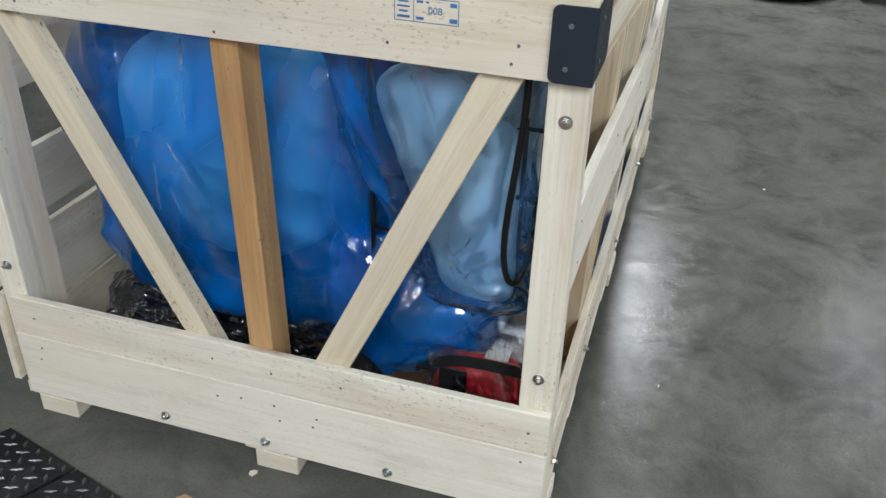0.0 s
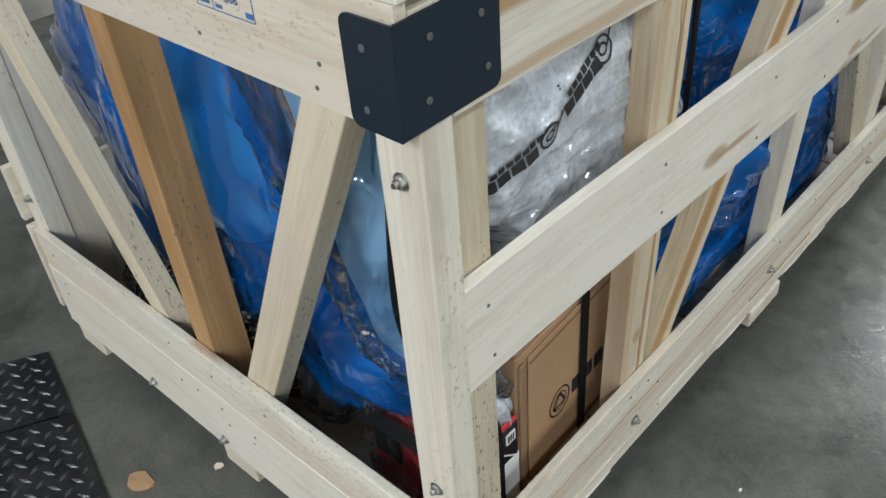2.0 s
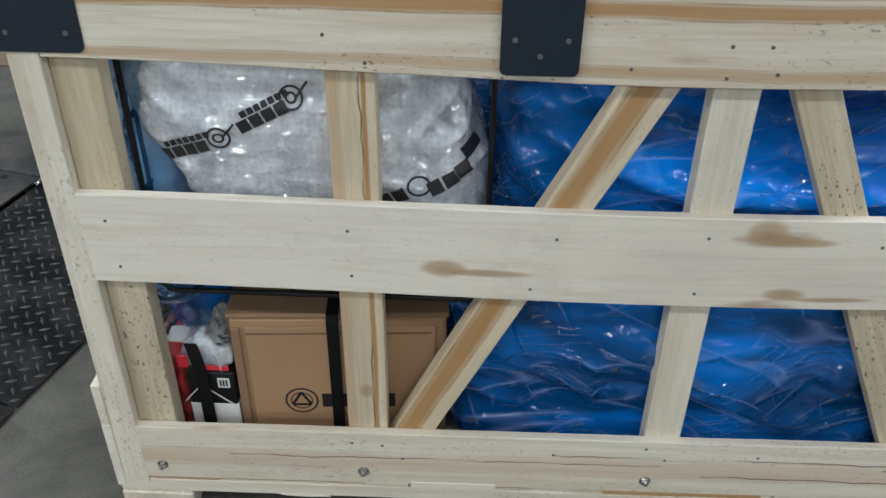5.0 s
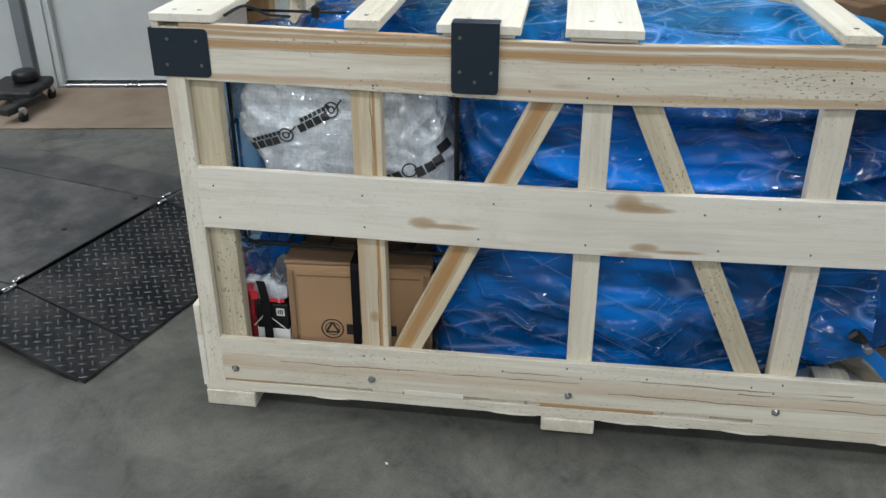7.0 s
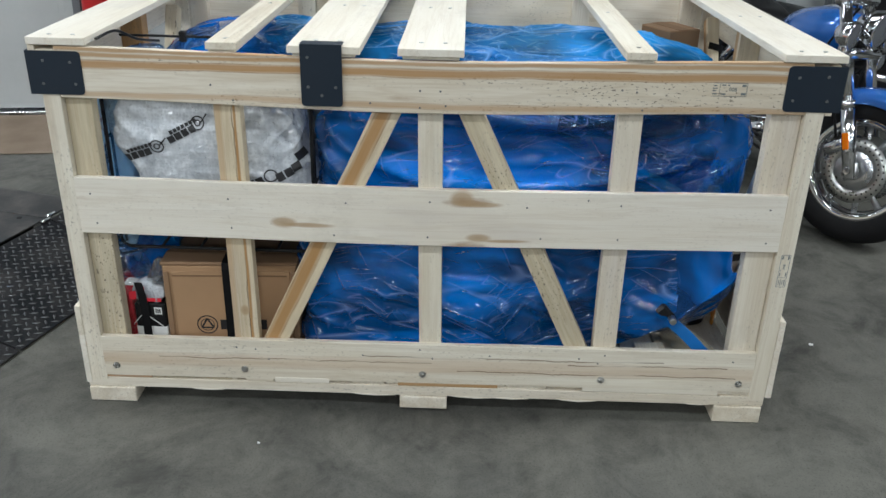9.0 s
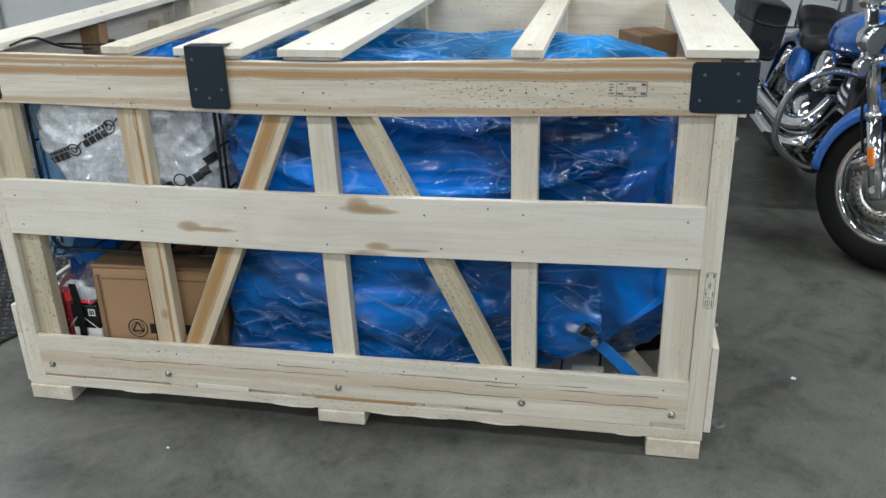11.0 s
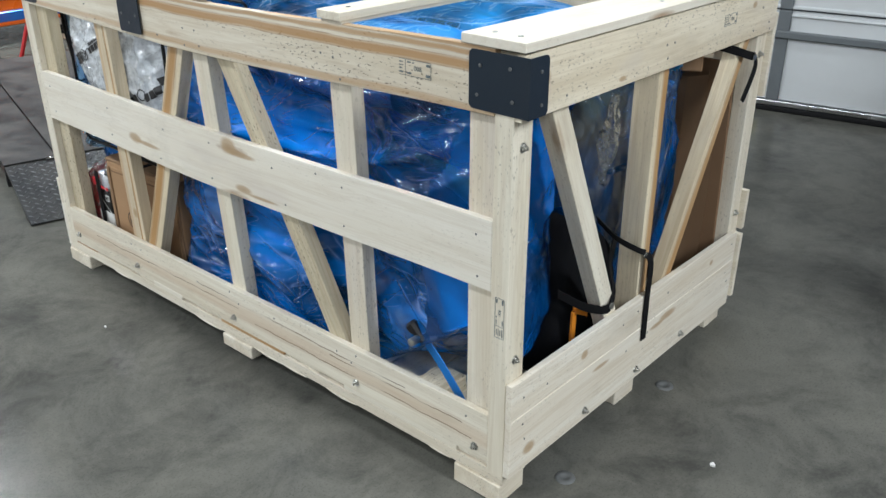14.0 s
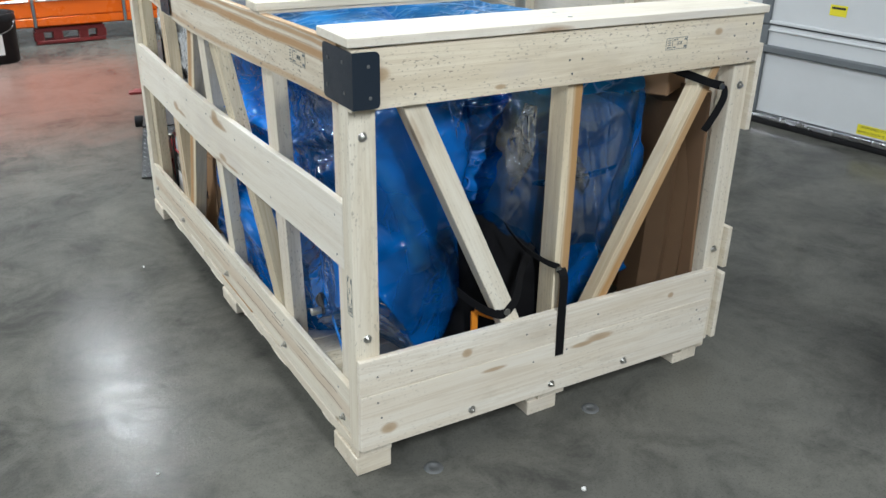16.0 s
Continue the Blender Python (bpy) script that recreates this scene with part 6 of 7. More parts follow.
for u0, u1 in ((0.0, 0.238), (0.246, 1.045), (1.053, 1.29)):
    w = u1 - u0
    l = math.hypot(HINGE_V, HINGE_Z) - 0.012
    tilt = LIFT @ pose(u0, 0, 0.006, slope, 0, 0)
    plate = part("ramp_plate", box_bm(w, l, 0.005, 0.0015, at=(w / 2, l / 2, 0)), TREAD, lift, "black tread plate ramp", tilt)
    tagged(part("tread", tread_mesh(w, l), LUG, plate, m=tilt @ pose(0, 0, 0.0025)), kind="stuff")
    for u in (0.002, w - 0.006):
        part("flange", box_bm(0.004, l - 0.03, 0.022, 0.001, at=(u + 0.002, l / 2 + 0.015, -0.0125)), TREAD, plate, m=tilt)
LIFT_LEN = 2.8
for u0, u1, name in ((0.0, 0.238, "side_wing"), (0.246, 1.045, "table"), (1.053, 1.29, "side_wing")):
    part(name, box_bm(u1 - u0, LIFT_LEN - HINGE_V - 0.012, 0.007, 0.0015), TABLE_TOP, lift, "", LIFT @ pose((u0 + u1) / 2, (HINGE_V + LIFT_LEN) / 2 + 0.006, HINGE_Z - 0.003))
for u in (0.242, 1.049):
    for du, dv in ((-0.030, -0.012), (0.030, 0.012)):
        part("hinge", cyl_bm(0.0075, 0.055, 12, 0.001), CHROME, lift, "bright hinge pin", LIFT @ pose(u + du - 0.027, HINGE_V + dv, HINGE_Z + 0.005, 0, 90, 0), True)
part("base_frame", box_bm(0.74, LIFT_LEN - HINGE_V - 0.1, 0.10, 0.006), TREAD, lift, "black base frame", LIFT @ pose(0.645, (HINGE_V + LIFT_LEN) / 2, 0.055))
for u in (0.012, 1.278):
    part("wing_rail", box_bm(0.02, LIFT_LEN - HINGE_V - 0.03, 0.045, 0.003), TREAD, lift, "", LIFT @ pose(u, (HINGE_V + LIFT_LEN) / 2, HINGE_Z - 0.030))
    for v in (HINGE_V + 0.05, LIFT_LEN - 0.1):
        part("wing_leg", box_bm(0.02, 0.03, 0.07, 0.002), TREAD, lift, "", LIFT @ pose(u, v, 0.0345))
part("caster", cyl_bm(0.034, 0.05, 24, 0.006), RUBBER, lift, "small black caster", LIFT @ pose(-0.055, 0.78, 0.075, 0, 90, 0), True)
part("caster_pin", cyl_bm(0.008, 0.05, 12), ZINC, lift, "", LIFT @ pose(-0.012, 0.78, 0.075, 0, 90, 0), True)
for u, v in ((0.658, 0.694), (1.013, 0.642)):
    part("lug_hole", cyl_bm(0.012, 0.0012, 16), RUBBER, lift, "dark bolt hole", LIFT @ pose(u, v, HINGE_Z + 0.0006))

# scraps on the floor
rnd = random.Random(12)
def scrap(name, at, size, mat, label, category, turn=0.0, thick=0.004):
    bm = bmesh.new()
    n = 11
    ring = [(size * (0.7 + 0.5 * rnd.random()) * math.cos(k * math.tau / n), size * 0.62 * (0.7 + 0.5 * rnd.random()) * math.sin(k * math.tau / n)) for k in range(n)]
    low = [bm.verts.new((x, y, 0)) for x, y in ring]
    top = [bm.verts.new((x * 0.97, y * 0.97, thick * (0.6 + rnd.random()))) for x, y in ring]
    mid = bm.verts.new((0, 0, thick * 1.3))
    for k in range(n):
        bm.faces.new((low[k], low[(k + 1) % n], top[(k + 1) % n], top[k]))
        bm.faces.new((top[k], top[(k + 1) % n], mid))
    return tagged(part(name, bm, mat, None, "", pose(*at, 0, 0, turn)), label, category)


scrap("cardboard_scrap", (-0.757, -0.150, 0.0005), 0.036, CARD, "torn scrap of cardboard on the concrete", "scrap", 20)
scrap("cardboard_scrap", (-0.66, -0.02, 0.0005), 0.012, PINE, "small splinter of wood on the concrete", "scrap", 60)
scrap("plastic_scrap", (-0.50, 2.52, 0.0005), 0.010, WHITE_PAPER, "tiny white scrap on the concrete", "scrap", 60)
scrap("plastic_scrap", (0.47, 1.9, 0.0005), 0.0045, WHITE_PAPER, "tiny white scrap on the concrete", "scrap", 10)
scrap("plastic_scrap", (0.20, 0.60, 0.0005), 0.004, WHITE_PAPER, "tiny white scrap on the concrete", "scrap", 100)
scrap("dropped_strap", (-0.40, -2.10, 0.0005), 0.07, DARK_RED_SHADE, "dark red strap dropped on the floor", "strap", 10, 0.016)
for x, y in ((-0.194, 2.245), (-0.750, 2.240)):
    bm = lathe_bm([(0.0, 0.0022), (0.010, 0.0022), (0.0105, 0.0030), (0.026, 0.0030), (0.0275, 0.0)], 28)
    tagged(part("floor_disc", bm, DULL_GREY, None, "", pose(x, y, 0.0006), True), "dull metal washer lying on the concrete", "washer")

# ---------- parked motorcycle ----------
BIKE = pose(-3.20, 2.865, 0.010, -11, 0, 3.4)  # it leans on its side stand
bike = empty("motorcycle")
bike.matrix_basis = BIKE
tagged(bike, "parked blue cruiser motorcycle with chrome pipes and black saddlebags", "motorcycle")
BASE = 1.70


def bp(name, bm, mat, label="", m=None, smooth=True, owner=None):
    return part(name, bm, mat, owner or bike, label, BIKE @ (m if m is not None else Matrix.Identity(4)), smooth)


def tyre_bm(radius, width, rim):
    prof = [(rim, -width * 0.36), (rim + 0.02, -width * 0.46), (radius - 0.055, -width * 0.5), (radius - 0.022, -width * 0.44), (radius - 0.006, -width * 0.26), (radius, 0), (radius - 0.006, width * 0.26), (radius - 0.022, width * 0.44), (radius - 0.055, width * 0.5), (rim + 0.02, width * 0.46), (rim, width * 0.36)]
    return lathe_bm(prof, 72)


def road_wheel(radius, width, rim, m):
    """A tyre on a five-spoked cast wheel; the axle runs along the wheel's own z."""
    w = bp("wheel", tyre_bm(radius, width, rim), RUBBER, "black tyre", m)
    bp("rim", lathe_bm([(rim + 0.004, -width * 0.40), (rim - 0.008, -width * 0.42), (rim - 0.022, -width * 0.36), (rim - 0.035, 0), (rim - 0.022, width * 0.36), (rim - 0.008, width * 0.42), (rim + 0.004, width * 0.40)], 72), CHROME, "polished rim", m, owner=w)
    bp("hub", cyl_bm(0.062, 0.13, 32, 0.01, m=pose(0, 0, -0.065)), ALLOY, "", m, owner=w)
    for k in range(5):
        a = k * 72 + 12
        for da in (-11, 11):
            bm = bmesh.new()
            d0, d1 = Vector((math.cos(radians(a + da * 0.3)), math.sin(radians(a + da * 0.3)), 0)) * 0.05, Vector((math.cos(radians(a + da * 1.5)), math.sin(radians(a + da * 1.5)), 0)) * (rim - 0.02)
            tube_bm([d0, (d0 + d1) / 2, d1], [0.021, 0.015, 0.019], 8, bm, flat=0.7)
            bp("spoke", bm, ALLOY, "", m, owner=w)
    for z in (-0.078, 0.078):
        bm = lathe_bm([(0.085, z - 0.0025), (0.085, z + 0.0025), (0.148, z + 0.0025), (0.148, z - 0.0025), (0.085, z - 0.0025)], 56)
        disc_ob = bp("brake_disc", bm, ZINC, "drilled steel brake disc", m, owner=w)
        s = 1 if z > 0 else -1
        bm = bmesh.new()
        for k in range(30):
            for r in (0.112, 0.134):
                aa = k * 12 + (6 if r > 0.12 else 0)
                cyl_bm(0.0042, 0.0008, 8, bm=bm, m=pose(r * math.cos(radians(aa)), r * math.sin(radians(aa)), z + s * 0.0030 - 0.0004))
        bp("drilling", bm, RUBBER, "", m, owner=w)
        bp("disc_carrier", lathe_bm([(0.03, z), (0.088, z + s * 0.004), (0.09, z), (0.03, z)], 40), ALLOY, "", m, owner=w)
    return w


def fender_bm(radius, half, a0, a1, drop=0.05, n=30):
    """A mudguard: an arc of a rounded channel about the wheel's axle (along y)."""
    bm = bmesh.new()
    rows = []
    for i in range(n + 1):
        a = radians(a0 + (a1 - a0) * i / n)
        row = []
        for k in range(11):
            w = math.pi * k / 10
            y = -half * math.cos(w)
            r = radius - drop * (1 - math.sin(w) ** 0.6)
            row.append(bm.verts.new((r * math.cos(a), y, r * math.sin(a))))
        rows.append(row)
    for p, q in zip(rows, rows[1:]):
        for k in range(10):
            bm.faces.new((p[k], p[k + 1], q[k + 1], q[k]))
    bmesh.ops.recalc_face_normals(bm, faces=bm.faces)
    bmesh.ops.solidify(bm, geom=list(bm.faces), thickness=0.004)
    return bm


SIDEWAYS = pose(0, 0, 0, 90, 0, 0)
road_wheel(0.325, 0.17, 0.20, pose(0, 0, 0.325) @ SIDEWAYS)
FORK = pose(BASE, 0, 0, 0, 0, 38.2)  # the front end is turned to its left
AXLE = 0.345
road_wheel(AXLE, 0.135, 0.228, FORK @ pose(0, 0, AXLE) @ SIDEWAYS)
ff = bp("front_fender", fender_bm(0.374, 0.092, 42, 186, 0.075), BLUE_PAINT, "glossy blue front mudguard", FORK @ pose(0, 0, AXLE))
for k in range(3):
    for s in (-1, 1):
        a = radians(166 + k * 5.0)
        bp("fender_rib", tube_bm([(0.366 * math.cos(a), s * 0.035, 0.366 * math.sin(a)), (0.357 * math.cos(a), s * 0.078, 0.357 * math.sin(a))], 0.006, 8), BLUE_PAINT, "", FORK @ pose(0, 0, AXLE), owner=ff)
RAKE = Vector((-0.46, 0, 1)).normalized()
for s in (-1, 1):
    a = Vector((0.0, s * 0.118, AXLE))
    fk = bp("fork_leg", tube_bm([a - RAKE * 0.03, a + RAKE * 0.30], 0.033, 20), CHROME, "chrome fork slider", FORK)
    bp("fork_tube", tube_bm([a + RAKE * 0.30, a + RAKE * 0.80], 0.027, 20), CHROME, "", FORK, owner=fk)
    bp("fork_collar", tube_bm([a + RAKE * 0.285, a + RAKE * 0.315], 0.037, 20), CHROME, "", FORK, owner=fk)
    bp("axle_clamp", box_bm(0.075, 0.036, 0.085, 0.012), ALLOY, "", FORK @ Matrix.Translation(a) @ pose(0, 0, 0, 0, -25, 0), owner=fk)
    bp("axle_nut", cyl_bm(0.017, 0.02, 6, 0.002, m=pose(0, 0, 0.016)), CHROME, "", FORK @ Matrix.Translation(a) @ pose(0, 0, 0, 90 * s * -1, 0, 0), False, owner=fk)
    bp("reflector", box_bm(0.030, 0.008, 0.075, 0.004), AMBER, "amber reflector", FORK @ Matrix.Translation(a + RAKE * 0.135 + Vector((0.0, s * 0.037, 0))) @ pose(0, 0, 0, 0, -25, 0), False, owner=fk)
    bp("caliper", box_bm(0.115, 0.05, 0.06, 0.014), ALLOY, "alloy brake caliper", FORK @ pose(-0.115, s * 0.083, AXLE + 0.075, 0, -40, 0), owner=fk)
    bp("brake_hose", tube_bm(smooth_line([(-0.13, s * 0.09, AXLE + 0.11), (-0.20, s * 0.10, AXLE + 0.28), (-0.22, s * 0.09, AXLE + 0.45), (-0.30, s * 0.06, AXLE + 0.62)], 6), 0.006, 8), RUBBER, "black brake hose", FORK)
for h in (0.52, 0.76):
    c = Vector((0, 0, AXLE)) + RAKE * h
    bp("triple_clamp", box_bm(0.09, 0.30, 0.045, 0.015), CHROME, "", FORK @ Matrix.Translation(c) @ pose(0, 0, 0, 0, -25, 0))
hl = Vector((0.10, 0, AXLE)) + RAKE * 0.66


def lamp_bucket(name, at, r, mat_lens, label):
    prof = [(0.001, -r * 1.2), (r * 0.45, -r * 1.12), (r * 0.8, -r * 0.75), (r * 0.97, -r * 0.2), (r, 0.1 * r), (r * 1.02, 0.2 * r), (r * 0.94, 0.24 * r)]
    ob = bp(name, lathe_bm(prof, 32), CHROME, label, FORK @ Matrix.Translation(at) @ pose(0, 0, 0, 0, 90, 0))
    bp("lens", lathe_bm([(0.001, 0.30 * r), (r * 0.6, 0.26 * r), (r * 0.94, 0.18 * r)], 32), mat_lens, "", FORK @ Matrix.Translation(at) @ pose(0, 0, 0, 0, 90, 0), owner=ob)


lamp_bucket("headlamp", hl, 0.085, GLASS_LENS, "chrome headlamp")
for s in (-1, 1):
    lamp_bucket("passing_lamp", hl + Vector((-0.02, s * 0.19, -0.04)), 0.062, GLASS_LENS, "chrome passing lamp")
    lamp_bucket("indicator", hl + Vector((-0.02, s * 0.20, -0.15)), 0.036, GLASS_LENS, "chrome indicator")
    bp("lamp_arm", tube_bm([hl + Vector((-0.06, s * 0.08, -0.06)), hl + Vector((-0.05, s * 0.19, -0.08)), hl + Vector((-0.04, s * 0.20, -0.15))], 0.010, 8), CHROME, "", FORK)
bar = Vector((0, 0, AXLE)) + RAKE * 0.84
hb = bp("handlebar", tube_bm(smooth_line([bar + Vector((-0.34, -0.42, 0.10)), bar + Vector((-0.20, -0.36, 0.12)), bar + Vector((-0.05, -0.14, 0.05)), bar, bar + Vector((-0.05, 0.14, 0.05)), bar + Vector((-0.20, 0.36, 0.12)), bar + Vector((-0.34, 0.42, 0.10))], 5), 0.0135, 12), CHROME, "chrome handlebar", FORK)
for s in (-1, 1):
    bp("grip", tube_bm([bar + Vector((-0.35, s * 0.425, 0.10)), bar + Vector((-0.235, s * 0.378, 0.118))], 0.019, 14), RUBBER, "black grip", FORK, owner=hb)
    bp("lever", tube_bm([bar + Vector((-0.17, s * 0.34, 0.115)), bar + Vector((-0.16, s * 0.40, 0.10)), bar + Vector((-0.27, s * 0.46, 0.085))], 0.008, 8), CHROME, "", FORK, owner=hb)
    bp("mirror", loft_bm(((-0.03, -0.20, s * 0.36, 0.01, 0.01), (-0.02, -0.20, s * 0.36, 0.05, 0.07), (0.02, -0.20, s * 0.36, 0.05, 0.07), (0.03, -0.2, s * 0.36, 0.01, 0.01)), "z", 24, 10, 2.2), CHROME, "chrome mirror", FORK @ Matrix.Translation(bar + Vector((0.0, 0.0, 0.30))), owner=hb)
    bp("mirror_stem", tube_bm([bar + Vector((-0.18, s * 0.35, 0.12)), bar + Vector((-0.19, s * 0.36, 0.28))], 0.006, 8), CHROME, "", FORK, owner=hb)
bp("tank", loft_bm(((0.50, 0, 0.74, 0.04, 0.03), (0.56, 0, 0.76, 0.11, 0.07), (0.78, 0, 0.81, 0.17, 0.11), (1.00, 0, 0.85, 0.165, 0.115), (1.16, 0, 0.87, 0.10, 0.09), (1.20, 0, 0.87, 0.03, 0.03)), "x", 48, 40, 2.5), BLUE_PAINT, "glossy blue fuel tank")
bp("tank_console", loft_bm(((0.55, 0, 0.845, 0.02, 0.01), (0.62, 0, 0.87, 0.05, 0.02), (0.95, 0, 0.955, 0.05, 0.02), (1.05, 0, 0.965, 0.02, 0.01)), "x", 24, 16, 2.5), CHROME, "chrome tank console")
bp("seat", loft_bm(((-0.12, 0, 0.80, 0.05, 0.03), (-0.06, 0, 0.79, 0.13, 0.06), (0.12, 0, 0.755, 0.15, 0.06), (0.20, 0, 0.72, 0.15, 0.055), (0.38, 0, 0.69, 0.18, 0.06), (0.52, 0, 0.71, 0.13, 0.06), (0.58, 0, 0.73, 0.05, 0.03)), "x", 40, 40, 2.8), LEATHER, "black stitched seat")
bp("backrest", box_bm(0.06, 0.24, 0.20, 0.03), LEATHER, "black backrest pad", pose(-0.17, 0, 0.98, 0, -10, 0))
bp("sissy_bar", tube_bm([(-0.08, -0.11, 0.70), (-0.16, -0.11, 0.94), (-0.18, 0, 1.02), (-0.16, 0.11, 0.94), (-0.08, 0.11, 0.70)], 0.008, 10), CHROME, "chrome backrest bar")
bp("rear_fender", fender_bm(0.40, 0.115, 28, 188, 0.09), BLUE_PAINT, "glossy blue rear mudguard", pose(0, 0, 0.325))
bp("side_cover", loft_bm(((0.22, -0.15, 0.56, 0.02, 0.03), (0.28, -0.16, 0.56, 0.03, 0.09), (0.46, -0.16, 0.57, 0.03, 0.09), (0.52, -0.15, 0.57, 0.02, 0.03)), "x", 28, 14, 2.6), BLUE_PAINT, "blue side cover")
bp("tail_lamp", loft_bm(((-0.44, 0, 0.58, 0.02, 0.02), (-0.41, 0, 0.58, 0.06, 0.04), (-0.36, 0, 0.58, 0.06, 0.04)), "x", 24, 8, 3), RED_PLASTIC, "red tail lamp")
for s in (-1, 1):
    sb = bp("saddlebag", loft_bm(((-0.40, s * 0.31, 0.64, 0.08, 0.13), (-0.385, s * 0.31, 0.64, 0.095, 0.155), (-0.10, s * 0.31, 0.65, 0.10, 0.165), (0.10, s * 0.30, 0.66, 0.095, 0.15), (0.12, s * 0.30, 0.66, 0.075, 0.12)), "x", 48, 30, 5), LEATHER, "black leather saddlebag")
    bp("flap", loft_bm(((-0.405, s * 0.315, 0.755, 0.085, 0.05), (-0.39, s * 0.315, 0.755, 0.102, 0.068), (-0.10, s * 0.315, 0.765, 0.107, 0.072), (0.11, s * 0.305, 0.765, 0.10, 0.062), (0.125, s * 0.305, 0.765, 0.08, 0.045)), "x", 48, 30, 5), PLASTIC_BLACK, "black bag flap", owner=sb)
    bp("buckle", cyl_bm(0.013, 0.006, 16, 0.002), CHROME, "", pose(-0.14, s * 0.413, 0.665, 90 * s * -1, 0, 0), owner=sb)
for i, (z0, z1, x1) in enumerate(((0.36, 0.47, -0.45), (0.25, 0.30, -0.42))):
    ex = bp("exhaust_pipe", tube_bm(smooth_line([(1.00, -0.12, 0.52 - 0.12 * i), (1.05, -0.22, 0.40 - 0.1 * i), (0.85, -0.27, z0), (0.35, -0.285, z0 + 0.01), (0.25, -0.29, z0 + 0.02), (-0.15, -0.30, (z0 + z1) / 2), (x1, -0.31, z1)], 6), 0.043, 20), CHROME, "chrome exhaust pipe")
    bp("exhaust_tip", tube_bm([(x1 - 0.002, -0.31, z1), (x1 + 0.03, -0.3095, z1 - 0.004)], 0.036, 20), RUBBER, "dark pipe mouth", owner=ex)
    bp("clamp", tube_bm([(0.30, -0.288, z0 + 0.013), (0.325, -0.287, z0 + 0.012)], 0.052, 20), CHROME, "", owner=ex)
bp("crankcase", loft_bm(((0.48, 0, 0.33, 0.05, 0.06), (0.55, 0, 0.34, 0.15, 0.14), (0.80, 0, 0.34, 0.17, 0.16), (1.02, 0, 0.32, 0.15, 0.14), (1.10, 0, 0.32, 0.05, 0.06)), "x", 40, 30, 3.2), DARK_METAL, "black crankcase")
bp("engine_cover", lathe_bm([(0.0, 0.05), (0.06, 0.048), (0.11, 0.032), (0.125, 0.0)], 40), CHROME, "chrome engine cover", pose(0.72, -0.165, 0.36, 90, 0, 0))
bp("engine_cover", lathe_bm([(0.0, 0.045), (0.05, 0.042), (0.085, 0.03), (0.095, 0.0)], 40), CHROME, "chrome engine cover", pose(0.94, -0.155, 0.33, 90, 0, 0))
for x, tilt in ((0.69, -26), (0.91, 26)):
    cy = bp("cylinder", cyl_bm(0.062, 0.26, 24), DARK_METAL, "black finned cylinder", pose(x, 0, 0.44, 0, tilt, 0))
    for k in range(9):
        bp("fin", lathe_bm([(0.05, 0), (0.098, 0.001), (0.098, 0.006), (0.05, 0.007)], 32), DARK_METAL if k % 2 else ALLOY, "", pose(x, 0, 0.44, 0, tilt, 0) @ pose(0, 0, 0.03 + k * 0.021), owner=cy)
    bp("rocker_cover", cyl_bm(0.082, 0.05, 24, 0.016), CHROME, "chrome rocker cover", pose(x, 0, 0.44, 0, tilt, 0) @ pose(0, 0, 0.235), owner=cy)
bp("air_cleaner", lathe_bm([(0.0, 0.06), (0.07, 0.058), (0.10, 0.04), (0.105, 0.0)], 36), CHROME, "chrome air cleaner", pose(0.80, -0.13, 0.62, 90, 0, 0))
bp("radiator", box_bm(0.05, 0.24, 0.34, 0.012), PLASTIC_BLACK, "black radiator", pose(1.20, 0, 0.52, 0, -20, 0))
for s in (-1, 1):
    bp("frame_tube", tube_bm(smooth_line([(1.30, s * 0.05, 0.86), (1.24, s * 0.10, 0.5), (1.10, s * 0.13, 0.20), (0.5, s * 0.14, 0.19), (0.15, s * 0.14, 0.33), (0.0, s * 0.14, 0.325)], 6), 0.019, 12), PLASTIC_BLACK, "black frame tube")
    bp("crash_bar", tube_bm(smooth_line([(1.24, s * 0.10, 0.70), (1.23, s * 0.26, 0.69), (1.22, s * 0.37, 0.60), (1.20, s * 0.40, 0.46), (1.17, s * 0.36, 0.31), (1.13, s * 0.22, 0.23), (1.10, s * 0.12, 0.22)], 6), 0.0165, 14), CHROME, "chrome crash bar")
    bp("floorboard", box_bm(0.30, 0.10, 0.022, 0.008), RUBBER, "black rubber floorboard", pose(0.98, s * 0.30, 0.27))
    bp("floorboard_arm", tube_bm([(0.98, s * 0.14, 0.25), (0.98, s * 0.30, 0.255)], 0.012, 10), CHROME)
    bp("peg", tube_bm([(0.28, s * 0.15, 0.36), (0.28, s * 0.31, 0.37)], 0.013, 12), CHROME)
    bp("rear_shock", tube_bm([(0.02, s * 0.17, 0.34), (0.22, s * 0.17, 0.62)], 0.03, 16), CHROME, "chrome rear shock")
bp("steering_head", tube_bm([(1.30, 0, 0.74), (1.22, 0, 0.93)], 0.045, 18), PLASTIC_BLACK)
bp("kick_stand", tube_bm([(0.70, 0.14, 0.18), (0.76, 0.30, 0.062)], 0.012, 10), CHROME, "chrome side stand")
for k in range(5):
    y = -0.05 + 0.025 * k
    bp("cable", tube_bm(smooth_line([(1.36, y * 2, 1.05), (1.30 + 0.05 * (k % 2), y * 3, 0.88), (1.20, y * 3.2, 0.70), (1.02, y * 2, 0.60)], 6), 0.006, 8), RUBBER, "black control cable")

